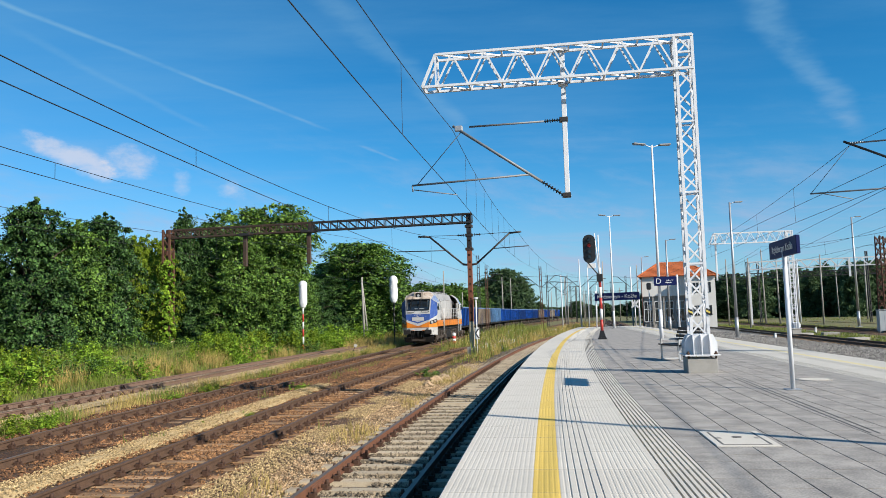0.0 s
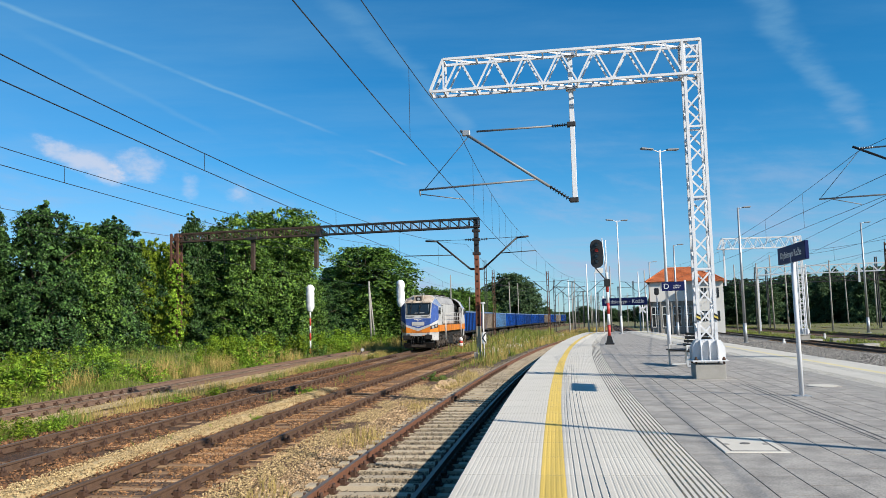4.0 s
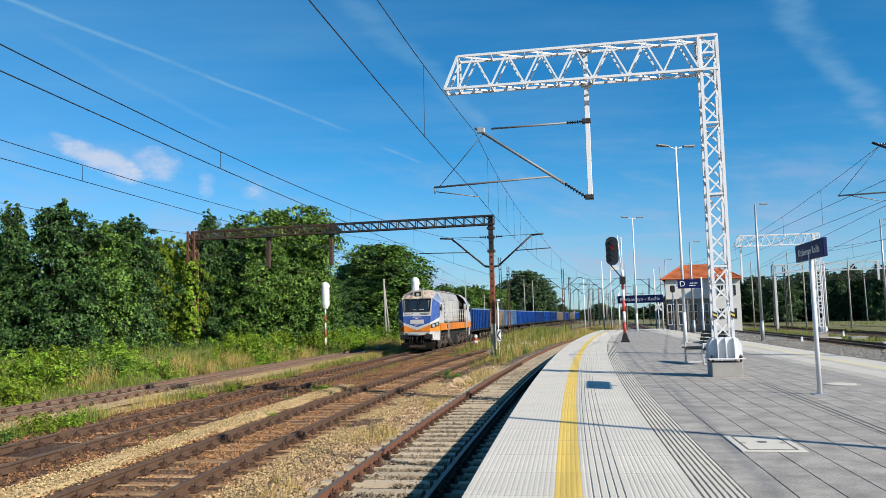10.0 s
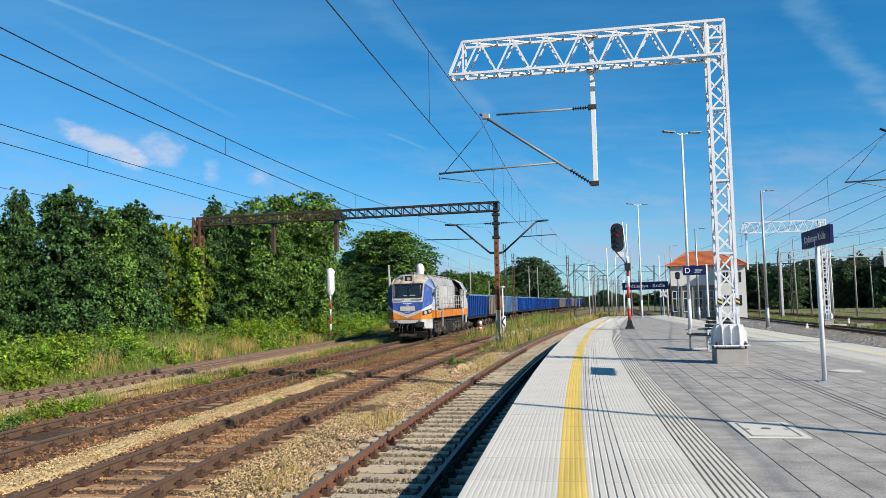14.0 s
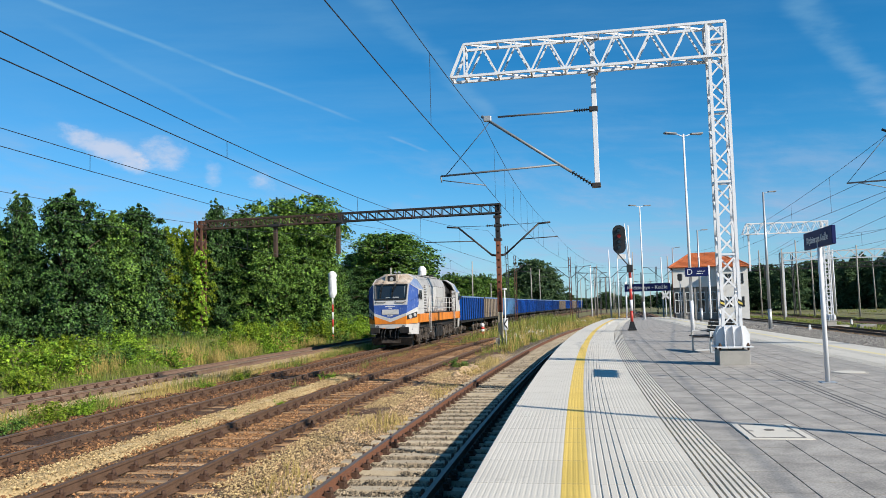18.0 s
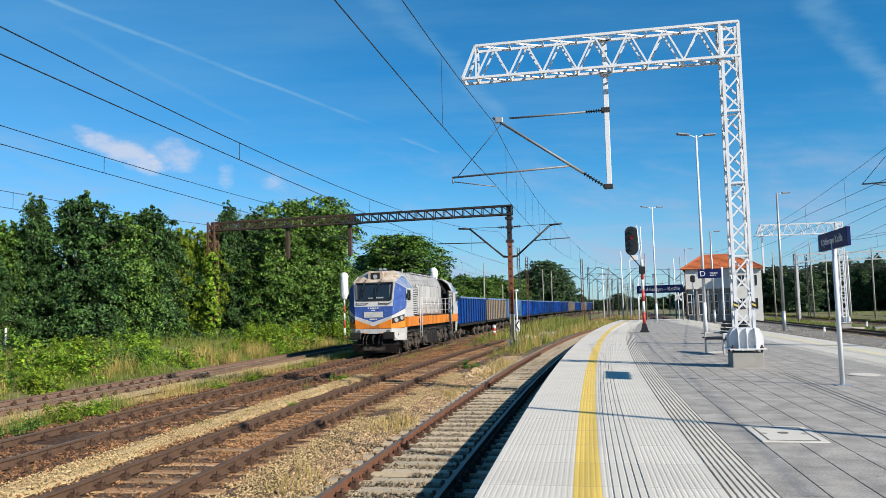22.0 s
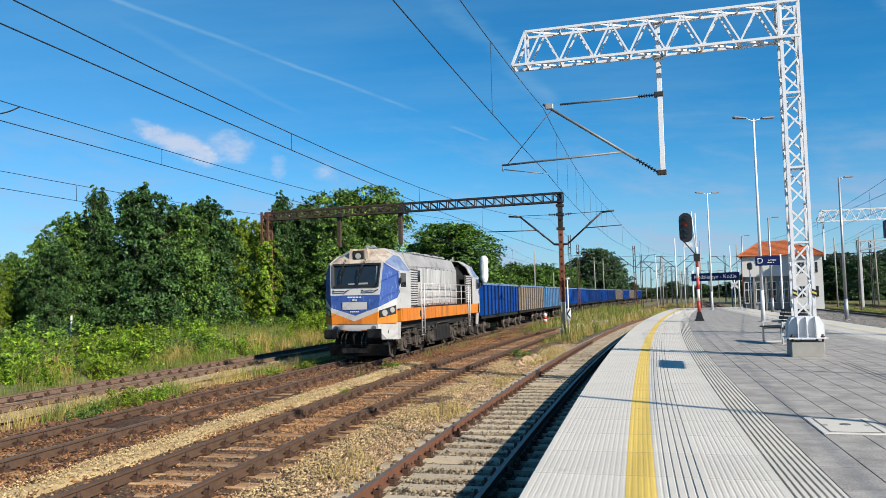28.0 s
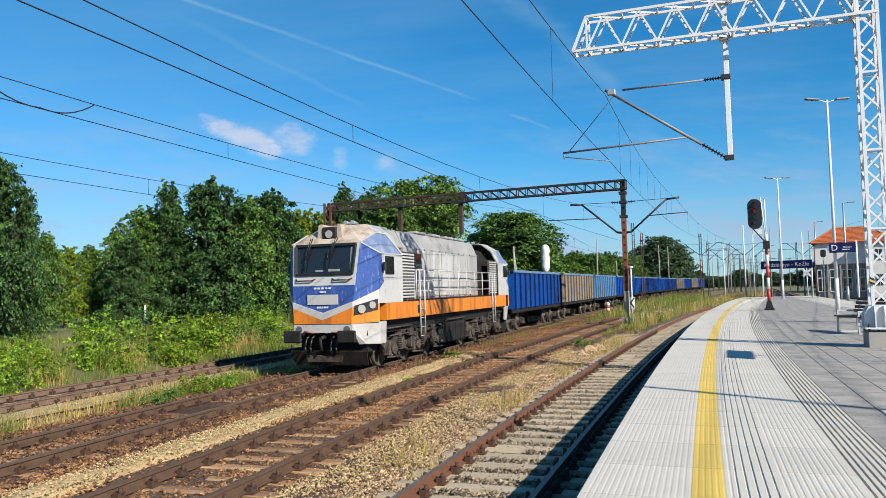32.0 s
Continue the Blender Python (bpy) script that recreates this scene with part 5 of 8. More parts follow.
        # louvre panel behind the cab
        fr = side("louvre_frame", yb - 1.3, yb - 0.02, 2.05, 3.6, M["bogie"], "louvre panel with pale slats over a dark recess", -0.12)
        for k in range(15):
            side("louvre_slat", yb - 1.25, yb - 0.07, 2.1 + k * 0.099, 2.152 + k * 0.099, M["loco_white"], "", -0.07, 0.03, fr)
    slab("roof_cap", [P(-0.38, 7.55, 4.36), P(0.38, 7.55, 4.36), P(0.7, 7.0, 4.43), P(-0.7, 7.0, 4.43)], M["loco_roof"])
    slab("cap_front", [C(-hz(3.78), 3.78), C(hz(3.78), 3.78), P(0.38, 7.55, 4.36), P(-0.38, 7.55, 4.36)], M["loco_cream"])
    slab("cab_roof", [P(-0.7, 7.0, 4.43), P(0.7, 7.0, 4.43), P(0.74, yb - 0.6, 4.42), P(-0.74, yb - 0.6, 4.42)], M["loco_roof"])
    bm = bmesh.new()
    bevelled(bm, -0.25, 0.25, min(sg * 7.4, sg * 8.1), max(sg * 7.4, sg * 8.1), 3.86, 4.3, 0.04)
    hl = part("headlamp_box", bm, M["oil"], t, "dark headlamp housing above the windscreen")
    for s in (-1, 1):
        bm = bmesh.new()
        prism(bm, [(0.25, 3.8), (0.44, 3.8), (0.36, 4.38), (0.25, 4.38)], min(sg * 7.4, sg * 8.06), max(sg * 7.4, sg * 8.06), Matrix.Diagonal((s, 1, 1, 1)))
        bmesh.ops.recalc_face_normals(bm, faces=bm.faces)
        part("lamp_flank", bm, M["loco_cream"], t)
    bm = bmesh.new()
    disc(bm, P(0, 8.11, 4.08), (0, 1, 0), 0.115, 0.05, 16)
    part("lens", bm, M["lens_clear"], hl)
    bm = bmesh.new()
    box(bm, -W2 + 0.02, W2 - 0.02, min(sg * yb, sg * 7.2), max(sg * yb, sg * 7.2), 1.98, 3.45)
    box(bm, -0.9, 0.9, min(sg * 5.2, sg * 7.9), max(sg * 5.2, sg * 7.9), 1.4, 2.7)
    part("cab_core", bm, M["black"], t, "dark cab interior")
    # plough, buffers, hoses: all set forward with the nose
    def F(x, y, z):
        return P(x, y + 0.15, z)

    for s in (-1, 1):
        turn = 1 if s * sg > 0 else -1
        for pts in ([F(s * 0.95, 8.37, 1.41), F(s * 1.48, 7.62, 1.43), F(s * 1.43, 7.5, 0.78), F(s * 1.15, 7.9, 0.8), F(s * 0.95, 8.37, 1.17)],
                    [F(s * 0.6, 8.37, 1.17), F(s * 0.95, 8.37, 1.17), F(s * 1.15, 7.92, 0.8), F(s * 0.98, 8.05, 0.8)],
                    [F(s * 1.48, 7.62, 1.43), F(s * 1.45, 7.1, 1.44), F(s * 1.42, 7.1, 0.78), F(s * 1.43, 7.5, 0.78)]):
            bm = bmesh.new()
            plate(bm, pts[::turn], 0.06)
            bmesh.ops.recalc_face_normals(bm, faces=bm.faces)
            part("skirt_panel", bm, M["loco_white"], t, "white front skirt panel")
    bm = bmesh.new()
    plate(bm, [F(-0.95, 8.37, 1.16), F(0.95, 8.37, 1.16), F(0.95, 8.38, 1.41), F(-0.95, 8.38, 1.41)][::sg], 0.06)
    bmesh.ops.recalc_face_normals(bm, faces=bm.faces)
    part("skirt", bm, M["loco_white"], t, "white front skirt")
    for s in (-1, 1):
        bm = bmesh.new()
        tube(bm, F(s * 0.875, 8.05, 1.06), F(s * 0.875, 8.65, 1.06), 0.1)
        part("buffer_stem", bm, M["oil"], t)
        bm = bmesh.new()
        bevelled(bm, s * 0.875 - 0.29, s * 0.875 + 0.29, min(sg * 8.78, sg * 8.86), max(sg * 8.78, sg * 8.86), 0.88, 1.24, 0.03)
        part("buffer", bm, M["oil"], t, "black rectangular buffer plate")
    bm = bmesh.new()
    tube(bm, F(0, 8.15, 1.05), F(0, 8.6, 1.0), 0.06)
    tube(bm, F(0, 8.6, 1.0), F(0, 8.55, 0.65), 0.04)
    part("coupling_hook", bm, M["oil"], t)
    for x in (-0.5, -0.33, 0.33, 0.5):
        bm = bmesh.new()
        pts = [F(x, 8.25, 1.1), F(x, 8.5, 1.0), F(x + 0.03, 8.55, 0.75), F(x + 0.05, 8.45, 0.55)]
        for a, b in zip(pts, pts[1:]):
            tube(bm, a, b, 0.028)
        part("brake_hose", bm, M["black"], t)
    bm = bmesh.new()
    plate(bm, [F(-1.2, 7.9, 0.2), F(1.2, 7.9, 0.2), F(1.25, 8.1, 0.62), F(-1.25, 8.1, 0.62)][::sg], 0.05)
    part("rail_guard", bm, M["oil"], t)
    for s in (-1, 1):
        bm = bmesh.new()
        disc(bm, F(s * 0.78, 8.4, 1.26), (0, 1, 0), 0.1, 0.12, 12)
        part("marker_lamp", bm, M["lamp_glass"], t)
        bm = bmesh.new()
        tube(bm, F(s * 0.6, 8.45, 1.2), F(s * 0.3, 8.5, 1.18), 0.018)
        tube(bm, F(s * 0.6, 8.45, 1.2), F(s * 0.6, 8.38, 1.2), 0.018)
        part("shunter_grip", bm, M["loco_orange"], t)
    bm = bmesh.new()
    plate(bm, [F(-0.55, 8.3, 0.32), F(0.55, 8.3, 0.32), F(0.6, 8.34, 0.5), F(-0.6, 8.34, 0.5)][::sg], 0.05)
    part("coupler_tray", bm, M["bogie"], t)
    bm = bmesh.new()
    box(bm, -1.1, 1.1, min(sg * 7.25, sg * 7.88), max(sg * 7.25, sg * 7.88), 0.55, 1.3)
    part("front_beam", bm, M["oil"], t)


def hood(t):
    """The engine hood between the walkways, with doors, grilles and a chamfered roof."""
    y0, y1 = -4.1, 4.75
    bm = bmesh.new()
    prism(bm, [(-1.02, 1.98), (1.02, 1.98), (1.02, 3.8), (0.78, 4.34), (0.3, 4.46), (-0.3, 4.46), (-0.78, 4.34), (-1.02, 3.8)], y0, y1)
    h = part("hood", bm, M["loco_roof"], t, "pale grey engine hood streaked with soot")
    for s in (-1, 1):
        for k in range(8):
            bm = bmesh.new()
            y = 3.05 - k * 0.8
            bevelled(bm, s * 1.035 - 0.025, s * 1.035 + 0.025, y - 0.375, y + 0.375, 2.1, 3.74, 0.012)
            d = part("hood_door", bm, M["loco_grey"], h)
            bm = bmesh.new()
            box(bm, s * 1.06 - 0.012, s * 1.06 + 0.012, y + 0.22, y + 0.3, 2.8, 2.9)
            part("latch", bm, M["grille"], d)
        for k in range(9):
            bm = bmesh.new()
            y = 3.45 - k * 0.8
            box(bm, s * 1.03 - 0.012, s * 1.03 + 0.012, y - 0.018, y + 0.018, 2.05, 3.8)
            part("door_seam", bm, M["bogie"], h)
        bm = bmesh.new()
        bevelled(bm, s * 1.06 - 0.03, s * 1.06 + 0.03, 3.15, 3.75, 3.1, 3.62, 0.01)
        part("hood_window", bm, M["window"], h)
    for y in (1.5, -0.2, -1.9, -3.2):
        bm = bmesh.new()
        bevelled(bm, -0.5, 0.5, y - 0.5, y + 0.5, 4.44, 4.54, 0.03)
        part("roof_hatch", bm, M["loco_roof"], h)
    bm = bmesh.new()
    bevelled(bm, -0.35, 0.35, -3.2, -2.7, 4.45, 4.72, 0.04)
    part("exhaust", bm, M["oil"], h, "sooty exhaust stack")
    # solid block: the recess's darkness is put into its black colour
    bm = bmesh.new()
    prism(bm, [(-1.0, 1.98), (1.0, 1.98), (1.0, 3.6), (0.6, 4.1), (-0.6, 4.1), (-1.0, 3.6)], -6.05, y0)
    part("rear_recess", bm, M["oil"], t, "black block standing for the dark recess before the rear cab")
    bm = bmesh.new()
    prism(bm, [(-1.0, 3.8), (-0.74, 4.34), (0.74, 4.34), (1.0, 3.8), (0.98, 3.76), (0.72, 4.28), (-0.72, 4.28), (-0.98, 3.76)], y1, 6.05)
    part("roof_bridge", bm, M["loco_roof"], t)
    bm = bmesh.new()
    box(bm, -0.98, 0.98, y1, 6.05, 1.98, 3.66)
    part("hood_end", bm, M["loco_grey"], t)


def build_wagon(tone, load):
    """An open-topped bogie freight wagon."""
    label = {"wagon_blue": "deep blue open freight wagon with ribbed steel sides", "wagon_navy": "navy blue open freight wagon dulled by coal dust", "wagon_light": "faded light blue open freight wagon with ribbed sides",
             "wagon_brown": "worn brown open freight wagon with patches of blue"}[tone]
    t = thing("freight_wagon", Matrix.Identity(4), label, "freight wagon", "wagons of the freight train")
    L2, W2, z0, z1 = 6.4, 1.38, 1.22, 3.2
    # darker copy of the paint, for the shadow lines at the ribs
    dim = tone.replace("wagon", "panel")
    bm = bmesh.new()
    for s in (-1, 1):
        box(bm, s * W2 - 0.02, s * W2 + 0.02, -L2, L2, z0, z1)
        box(bm, -W2 + 0.02, W2 - 0.02, s * L2 - 0.02, s * L2 + 0.02, z0, z1 - 0.01)
    box(bm, -W2 + 0.02, W2 - 0.02, -L2 + 0.02, L2 - 0.02, z0, z0 + 0.06)
    part("body", bm, M[tone], t, "dented side sheets dulled by coal dust")
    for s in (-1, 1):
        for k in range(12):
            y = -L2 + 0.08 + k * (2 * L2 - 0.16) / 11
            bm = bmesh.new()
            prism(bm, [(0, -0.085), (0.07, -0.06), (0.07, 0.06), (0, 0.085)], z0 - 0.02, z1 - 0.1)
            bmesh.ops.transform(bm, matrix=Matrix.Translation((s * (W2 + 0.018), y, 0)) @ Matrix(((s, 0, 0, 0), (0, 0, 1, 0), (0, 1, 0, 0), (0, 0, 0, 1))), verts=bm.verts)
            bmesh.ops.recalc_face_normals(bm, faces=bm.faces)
            part("side_rib", bm, M[dim], t, "dusty rib painted dark for its shadow lines" if k == 0 else "")
        bm = bmesh.new()
        bevelled(bm, s * W2 - 0.08, s * W2 + 0.08, -L2 - 0.05, L2 + 0.05, z1 - 0.12, z1 + 0.02, 0.02)
        part("top_rail", bm, M["dusty_rail"], t, "top rail grey with dust")
        bm = bmesh.new()
        bevelled(bm, s * (W2 - 0.1) - 0.06, s * (W2 - 0.1) + 0.06, -L2 - 0.1, L2 + 0.1, 1.0, 1.22, 0.015)
        part("sole_bar", bm, M["oil"], t)
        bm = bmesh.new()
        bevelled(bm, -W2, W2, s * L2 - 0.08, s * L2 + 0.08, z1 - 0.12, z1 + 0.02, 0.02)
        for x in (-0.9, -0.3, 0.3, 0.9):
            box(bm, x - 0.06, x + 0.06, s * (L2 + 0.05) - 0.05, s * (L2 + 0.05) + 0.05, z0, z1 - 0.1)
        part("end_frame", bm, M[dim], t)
        for x in (-0.875, 0.875):
            bm = bmesh.new()
            tube(bm, (x, s * 6.4, 1.06), (x, s * 6.95, 1.06), 0.09)
            disc(bm, (x, s * 6.98, 1.06), (0, 1, 0), 0.22, 0.06, 14)
            part("buffer", bm, M["oil"], t)
    bm = bmesh.new()
    box(bm, -0.25, 0.25, -6.3, 6.3, 0.85, 1.18)
    for y in (-2.2, 0, 2.2):
        box(bm, -1.2, 1.2, y - 0.06, y + 0.06, 0.95, 1.18)
    tube(bm, (0.7, -1.2, 0.8), (0.7, 0.3, 0.8), 0.2, None, 10)
    part("centre_sill", bm, M["oil"], t)
    if load:
        bm = bmesh.new()
        rows = []
        for i in range(25):
            y = -L2 + 0.1 + (2 * L2 - 0.2) * i / 24
            rows.append([bm.verts.new((x, y, z1 - 0.35 + 0.5 * (1 - (x / W2) ** 2) * (0.4 + 0.6 * abs(math.sin(y * 0.9 + load))) * 0.6 - 0.1)) for x in (-1.34, -0.9, -0.45, 0, 0.45, 0.9, 1.34)])
        for a, b in zip(rows, rows[1:]):
            for i in range(6):
                bm.faces.new((a[i], a[i + 1], b[i + 1], b[i]))
        part("coal_load", bm, M["coal"], t, "heap of black coal")
    ws = []
    for yb in (4.5, -4.5):
        bm = bmesh.new()
        for s in (-1, 1):
            prism(bm, [(-1.2, 0.5), (1.2, 0.5), (1.0, 0.68), (0.45, 0.5), (-0.45, 0.5), (-1.0, 0.68)][::-1], -0.05, 0.05, Matrix.Translation((s * 1.0, 0, 0)) @ Matrix.Rotation(radians(90), 4, "Z"))
            for k in (-0.9, 0.9):
                bevelled(bm, s * 1.05 - 0.12, s * 1.05 + 0.12, k - 0.17, k + 0.17, 0.34, 0.66, 0.03)
            for k in (-0.2, 0.0, 0.2):
                tube(bm, (s * 1.0, k, 0.42), (s * 1.0, k, 0.72), 0.07, None, 8)
        box(bm, -1.0, 1.0, -0.2, 0.2, 0.55, 0.85)
        bmesh.ops.recalc_face_normals(bm, faces=bm.faces)
        part("bogie", bm, M["bogie"], t).location = (0, yb, 0)
        for k in (-0.9, 0.9):
            w = wheelset(0.46, t)
            w.location = (0, yb + k, 0.46)
            ws.append((w, 0.46))
    return t, ws


# the train stands along the main track; its lead y over time
LEAD = ((0, 62.6), (3, 60.4), (6, 58.0), (9, 54.8), (12, 51.5), (14, 49.2), (17, 45.5), (19, 42.65), (21, 39.7), (23, 36.55), (25, 33.5), (28, 28.4), (30, 24.7), (32, 20.75))


def path_table():
    """Distance along the main track against y."""
    tab, s, y = [(0.0, -40.0)], 0.0, -40.0
    while y < 420:
        s += math.hypot(0.5, line_3(y + 0.5) - line_3(y))
        y += 0.5
        tab.append((s, y))
    return tab


TABLE = path_table()
TS, TY = np.array([a for a, _ in TABLE]), np.array([b for _, b in TABLE])


def on_track(s):
    y = float(np.interp(s, TS, TY))
    return Vector((line_3(y), y, RAIL))


def vehicle_pose(s_mid, half):
    a, b = on_track(s_mid - half), on_track(s_mid + half)
    d = (a - b).normalized()
    ang = math.atan2(-d.x, d.y)
    return Matrix.Translation((a + b) / 2) @ Matrix.Rotation(ang, 4, "Z")


train = []
loco, loco_wheels = build_loco()
train.append((loco, loco_wheels, 8.71, 4.3))
TONES = ("wagon_navy", "wagon_brown", "wagon_light", "wagon_blue", "wagon_blue", "wagon_navy", "wagon_blue", "wagon_navy", "wagon_brown", "wagon_blue", "wagon_brown", "wagon_blue")
made = {}
pos = 8.71 + 8.86 + 7.05
for k, tone in enumerate(TONES):
    if tone not in made:
        made[tone] = build_wagon(tone, 0)
        w, ws = made[tone]
    else:
        w = copy_thing(made[tone][0], Matrix.Identity(4))
        ws = [(o, 0.46) for o in w.children if o.name.startswith("wheelset")]
    train.append((w, ws, pos, 4.5))
    pos += 14.1


def lead_s(t):
    y = float(np.interp(t, [a for a, _ in LEAD], [b for _, b in LEAD]))
    return float(np.interp(y, TY, TS))


# ---------------------------------------------------------------- on the platform
def lamp_post(x, y, z, h, arms, turn, label, colour="white_steel"):
    t = thing("street_lamp", pose(x, y, z, 0, 0, turn), label, "street lamp", "platform lamps")
    bm = bmesh.new()
    k = 1.5 if colour == "galv" else 1.0
    tube(bm, (0, 0, 0), (0, 0, 1.6), 0.105 * k, 0.1 * k, 12)
    tube(bm, (0, 0, 1.6), (0, 0, h), 0.085 * k, 0.05 * k, 12)
    part("pole", bm, M[colour], t)
    bm = bmesh.new()
    bevelled(bm, -0.2, 0.2, -0.2, 0.2, 0, 0.03, 0.006)
    part("base_plate", bm, M["galv"], t)
    for s in arms:
        bm = bmesh.new()
        tube(bm, (0, 0, h - 0.12), (s * 0.45, 0, h + 0.02), 0.025, None, 8)
        part("arm", bm, M[colour], t)
        bm = bmesh.new()
        bevelled(bm, -0.34, 0.34, -0.13, 0.13, -0.04, 0.04, 0.02, Matrix.Translation((s * 0.75, 0, h + 0.05)) @ Matrix.Rotation(radians(-4 * s), 4, "Y"))
        hd = part("lamp_head", bm, M["dull_galv"], t, "flat grey lamp head")
        bm = bmesh.new()
        box(bm, s * 0.75 - 0.28, s * 0.75 + 0.28, -0.1, 0.1, h - 0.003, h + 0.008)
        part("diffuser", bm, M["lamp_glass"], hd)
    return t


lamp_post(11.42, 40.0, 0, 10.45, (-1, 1), 12, "tall white double-armed lamp post on the platform")
lamp_post(15.5, 69.3, 0, 10.4, (-1, 1), 14, "tall white double-armed lamp post on the platform")
lamp_post(10.6, 4.4, 0, 10.4, (-1, 1), 10, "tall white double-armed lamp post on the platform")
lamp_post(23.6, 61.2, -0.8, 11.0, (1,), 8, "grey single-armed lamp post beside the tracks", "galv")
lamp_post(43.5, 79.5, -0.75, 11.6, (1,), 8, "grey single-armed lamp post beside the tracks", "galv")
lamp_post(23.8, 80.0, -0.8, 9.8, (1,), 8, "grey single-armed lamp post beside the tracks", "galv")
lamp_post(28.5, 108.0, -0.8, 10.0, (1,), 8, "grey single-armed lamp post beside the tracks", "galv")


def bars(name, x0, x1, z0, z1, widths, parent, m, mat="lettering"):
    """Rows of small bars that stand for writing too small to read."""
    bm = bmesh.new()
    x, total = x0, sum(widths)
    for w in widths:
        d = (x1 - x0) * w / total
        box(bm, x, x + d * 0.8, -0.003, 0.003, z0, z1, m)
        x += d
    return part(name, bm, M[mat], parent)


def station_sign():
    a, b = Vector((14.9, 74.6, 0)), Vector((18.7, 72.3, 0))
    d = (b - a)
    t = thing("station_sign", Matrix.Translation((a + b) / 2) @ Matrix.Rotation(math.atan2(d.y, d.x), 4, "Z"), "navy blue station name board with white letters on two white posts", "station sign")
    w = d.length / 2 + 0.02
    for s in (-1, 1):
        bm = bmesh.new()
        tube(bm, (s * (w - 0.08), 0.06, 0), (s * (w - 0.08), 0.06, 3.6), 0.06)
        part("post", bm, M["white_steel"], t)
    bm = bmesh.new()
    bevelled(bm, -w, w, -0.03, 0.03, 2.62, 3.36, 0.01)
    p = part("board", bm, M["navy"], t)
    writing("lettering", "Kędzierzyn - Koźle", 0.5, M["lettering"], p, Matrix.Translation((0, -0.034, 2.98)) @ Matrix.Rotation(radians(90), 4, "X"))
    return t


station_sign()


def platform_sign():
    c = Vector((6.64, 14.62, 0))
    t = thing("platform_sign", Matrix.Translation(c) @ Matrix.Rotation(radians(81), 4, "Z"), "navy station name plate on a slim white post", "station sign")
    bm = bmesh.new()
    tube(bm, (0, 0, 0), (0.0, 0, 2.7), 0.042, 0.042, 12)
    part("post", bm, M["white_steel"], t)
    bm = bmesh.new()
    bevelled(bm, -0.14, 0.14, -0.14, 0.14, 0, 0.015, 0.004)
    part("base_plate", bm, M["galv"], t)
    bm = bmesh.new()
    bevelled(bm, -0.92, 0.92, -0.035, 0.035, 2.56, 2.9, 0.008)
    p = part("board", bm, M["navy"], t)
    for s in (-1, 1):
        writing("lettering", "Kędzierzyn Koźle", 0.19, M["lettering"], p, Matrix.Translation((0, s * 0.04, 2.72)) @ Matrix.Rotation(radians(180 if s > 0 else 0), 4, "Z") @ Matrix.Rotation(radians(90), 4, "X"))
    return t


platform_sign()


def sector_sign():
    t = thing("sector_sign", pose(11.62, 39.6, 0, 0, 0, -14), "navy blue platform sector plate with a white letter", "sign")
    bm = bmesh.new()
    bevelled(bm, -0.55, 0.6, -0.03, 0.03, 2.85, 3.32, 0.008)
    p = part("board", bm, M["navy"], t)
    writing("letter", "D", 0.4, M["lettering"], p, Matrix.Translation((-0.32, -0.034, 3.08)) @ Matrix.Rotation(radians(90), 4, "X"))
    writing("small_lettering", "sektor", 0.15, M["lettering"], p, Matrix.Translation((0.24, -0.034, 3.12)) @ Matrix.Rotation(radians(90), 4, "X"))
    bars("small_writing", 0.02, 0.35, 2.98, 3.02, (1, 2, 1), p, Matrix.Translation((0, -0.034, 0)))
    bm = bmesh.new()
    box(bm, -0.62, -0.52, -0.02, 0.02, 2.95, 3.2)
    part("bracket", bm, M["galv"], t)
    bm = bmesh.new()
    tube(bm, (0.62, 0.02, 0), (0.62, 0.02, 3.4), 0.05)
    part("post", bm, M["white_steel"], t)
    return t


sector_sign()


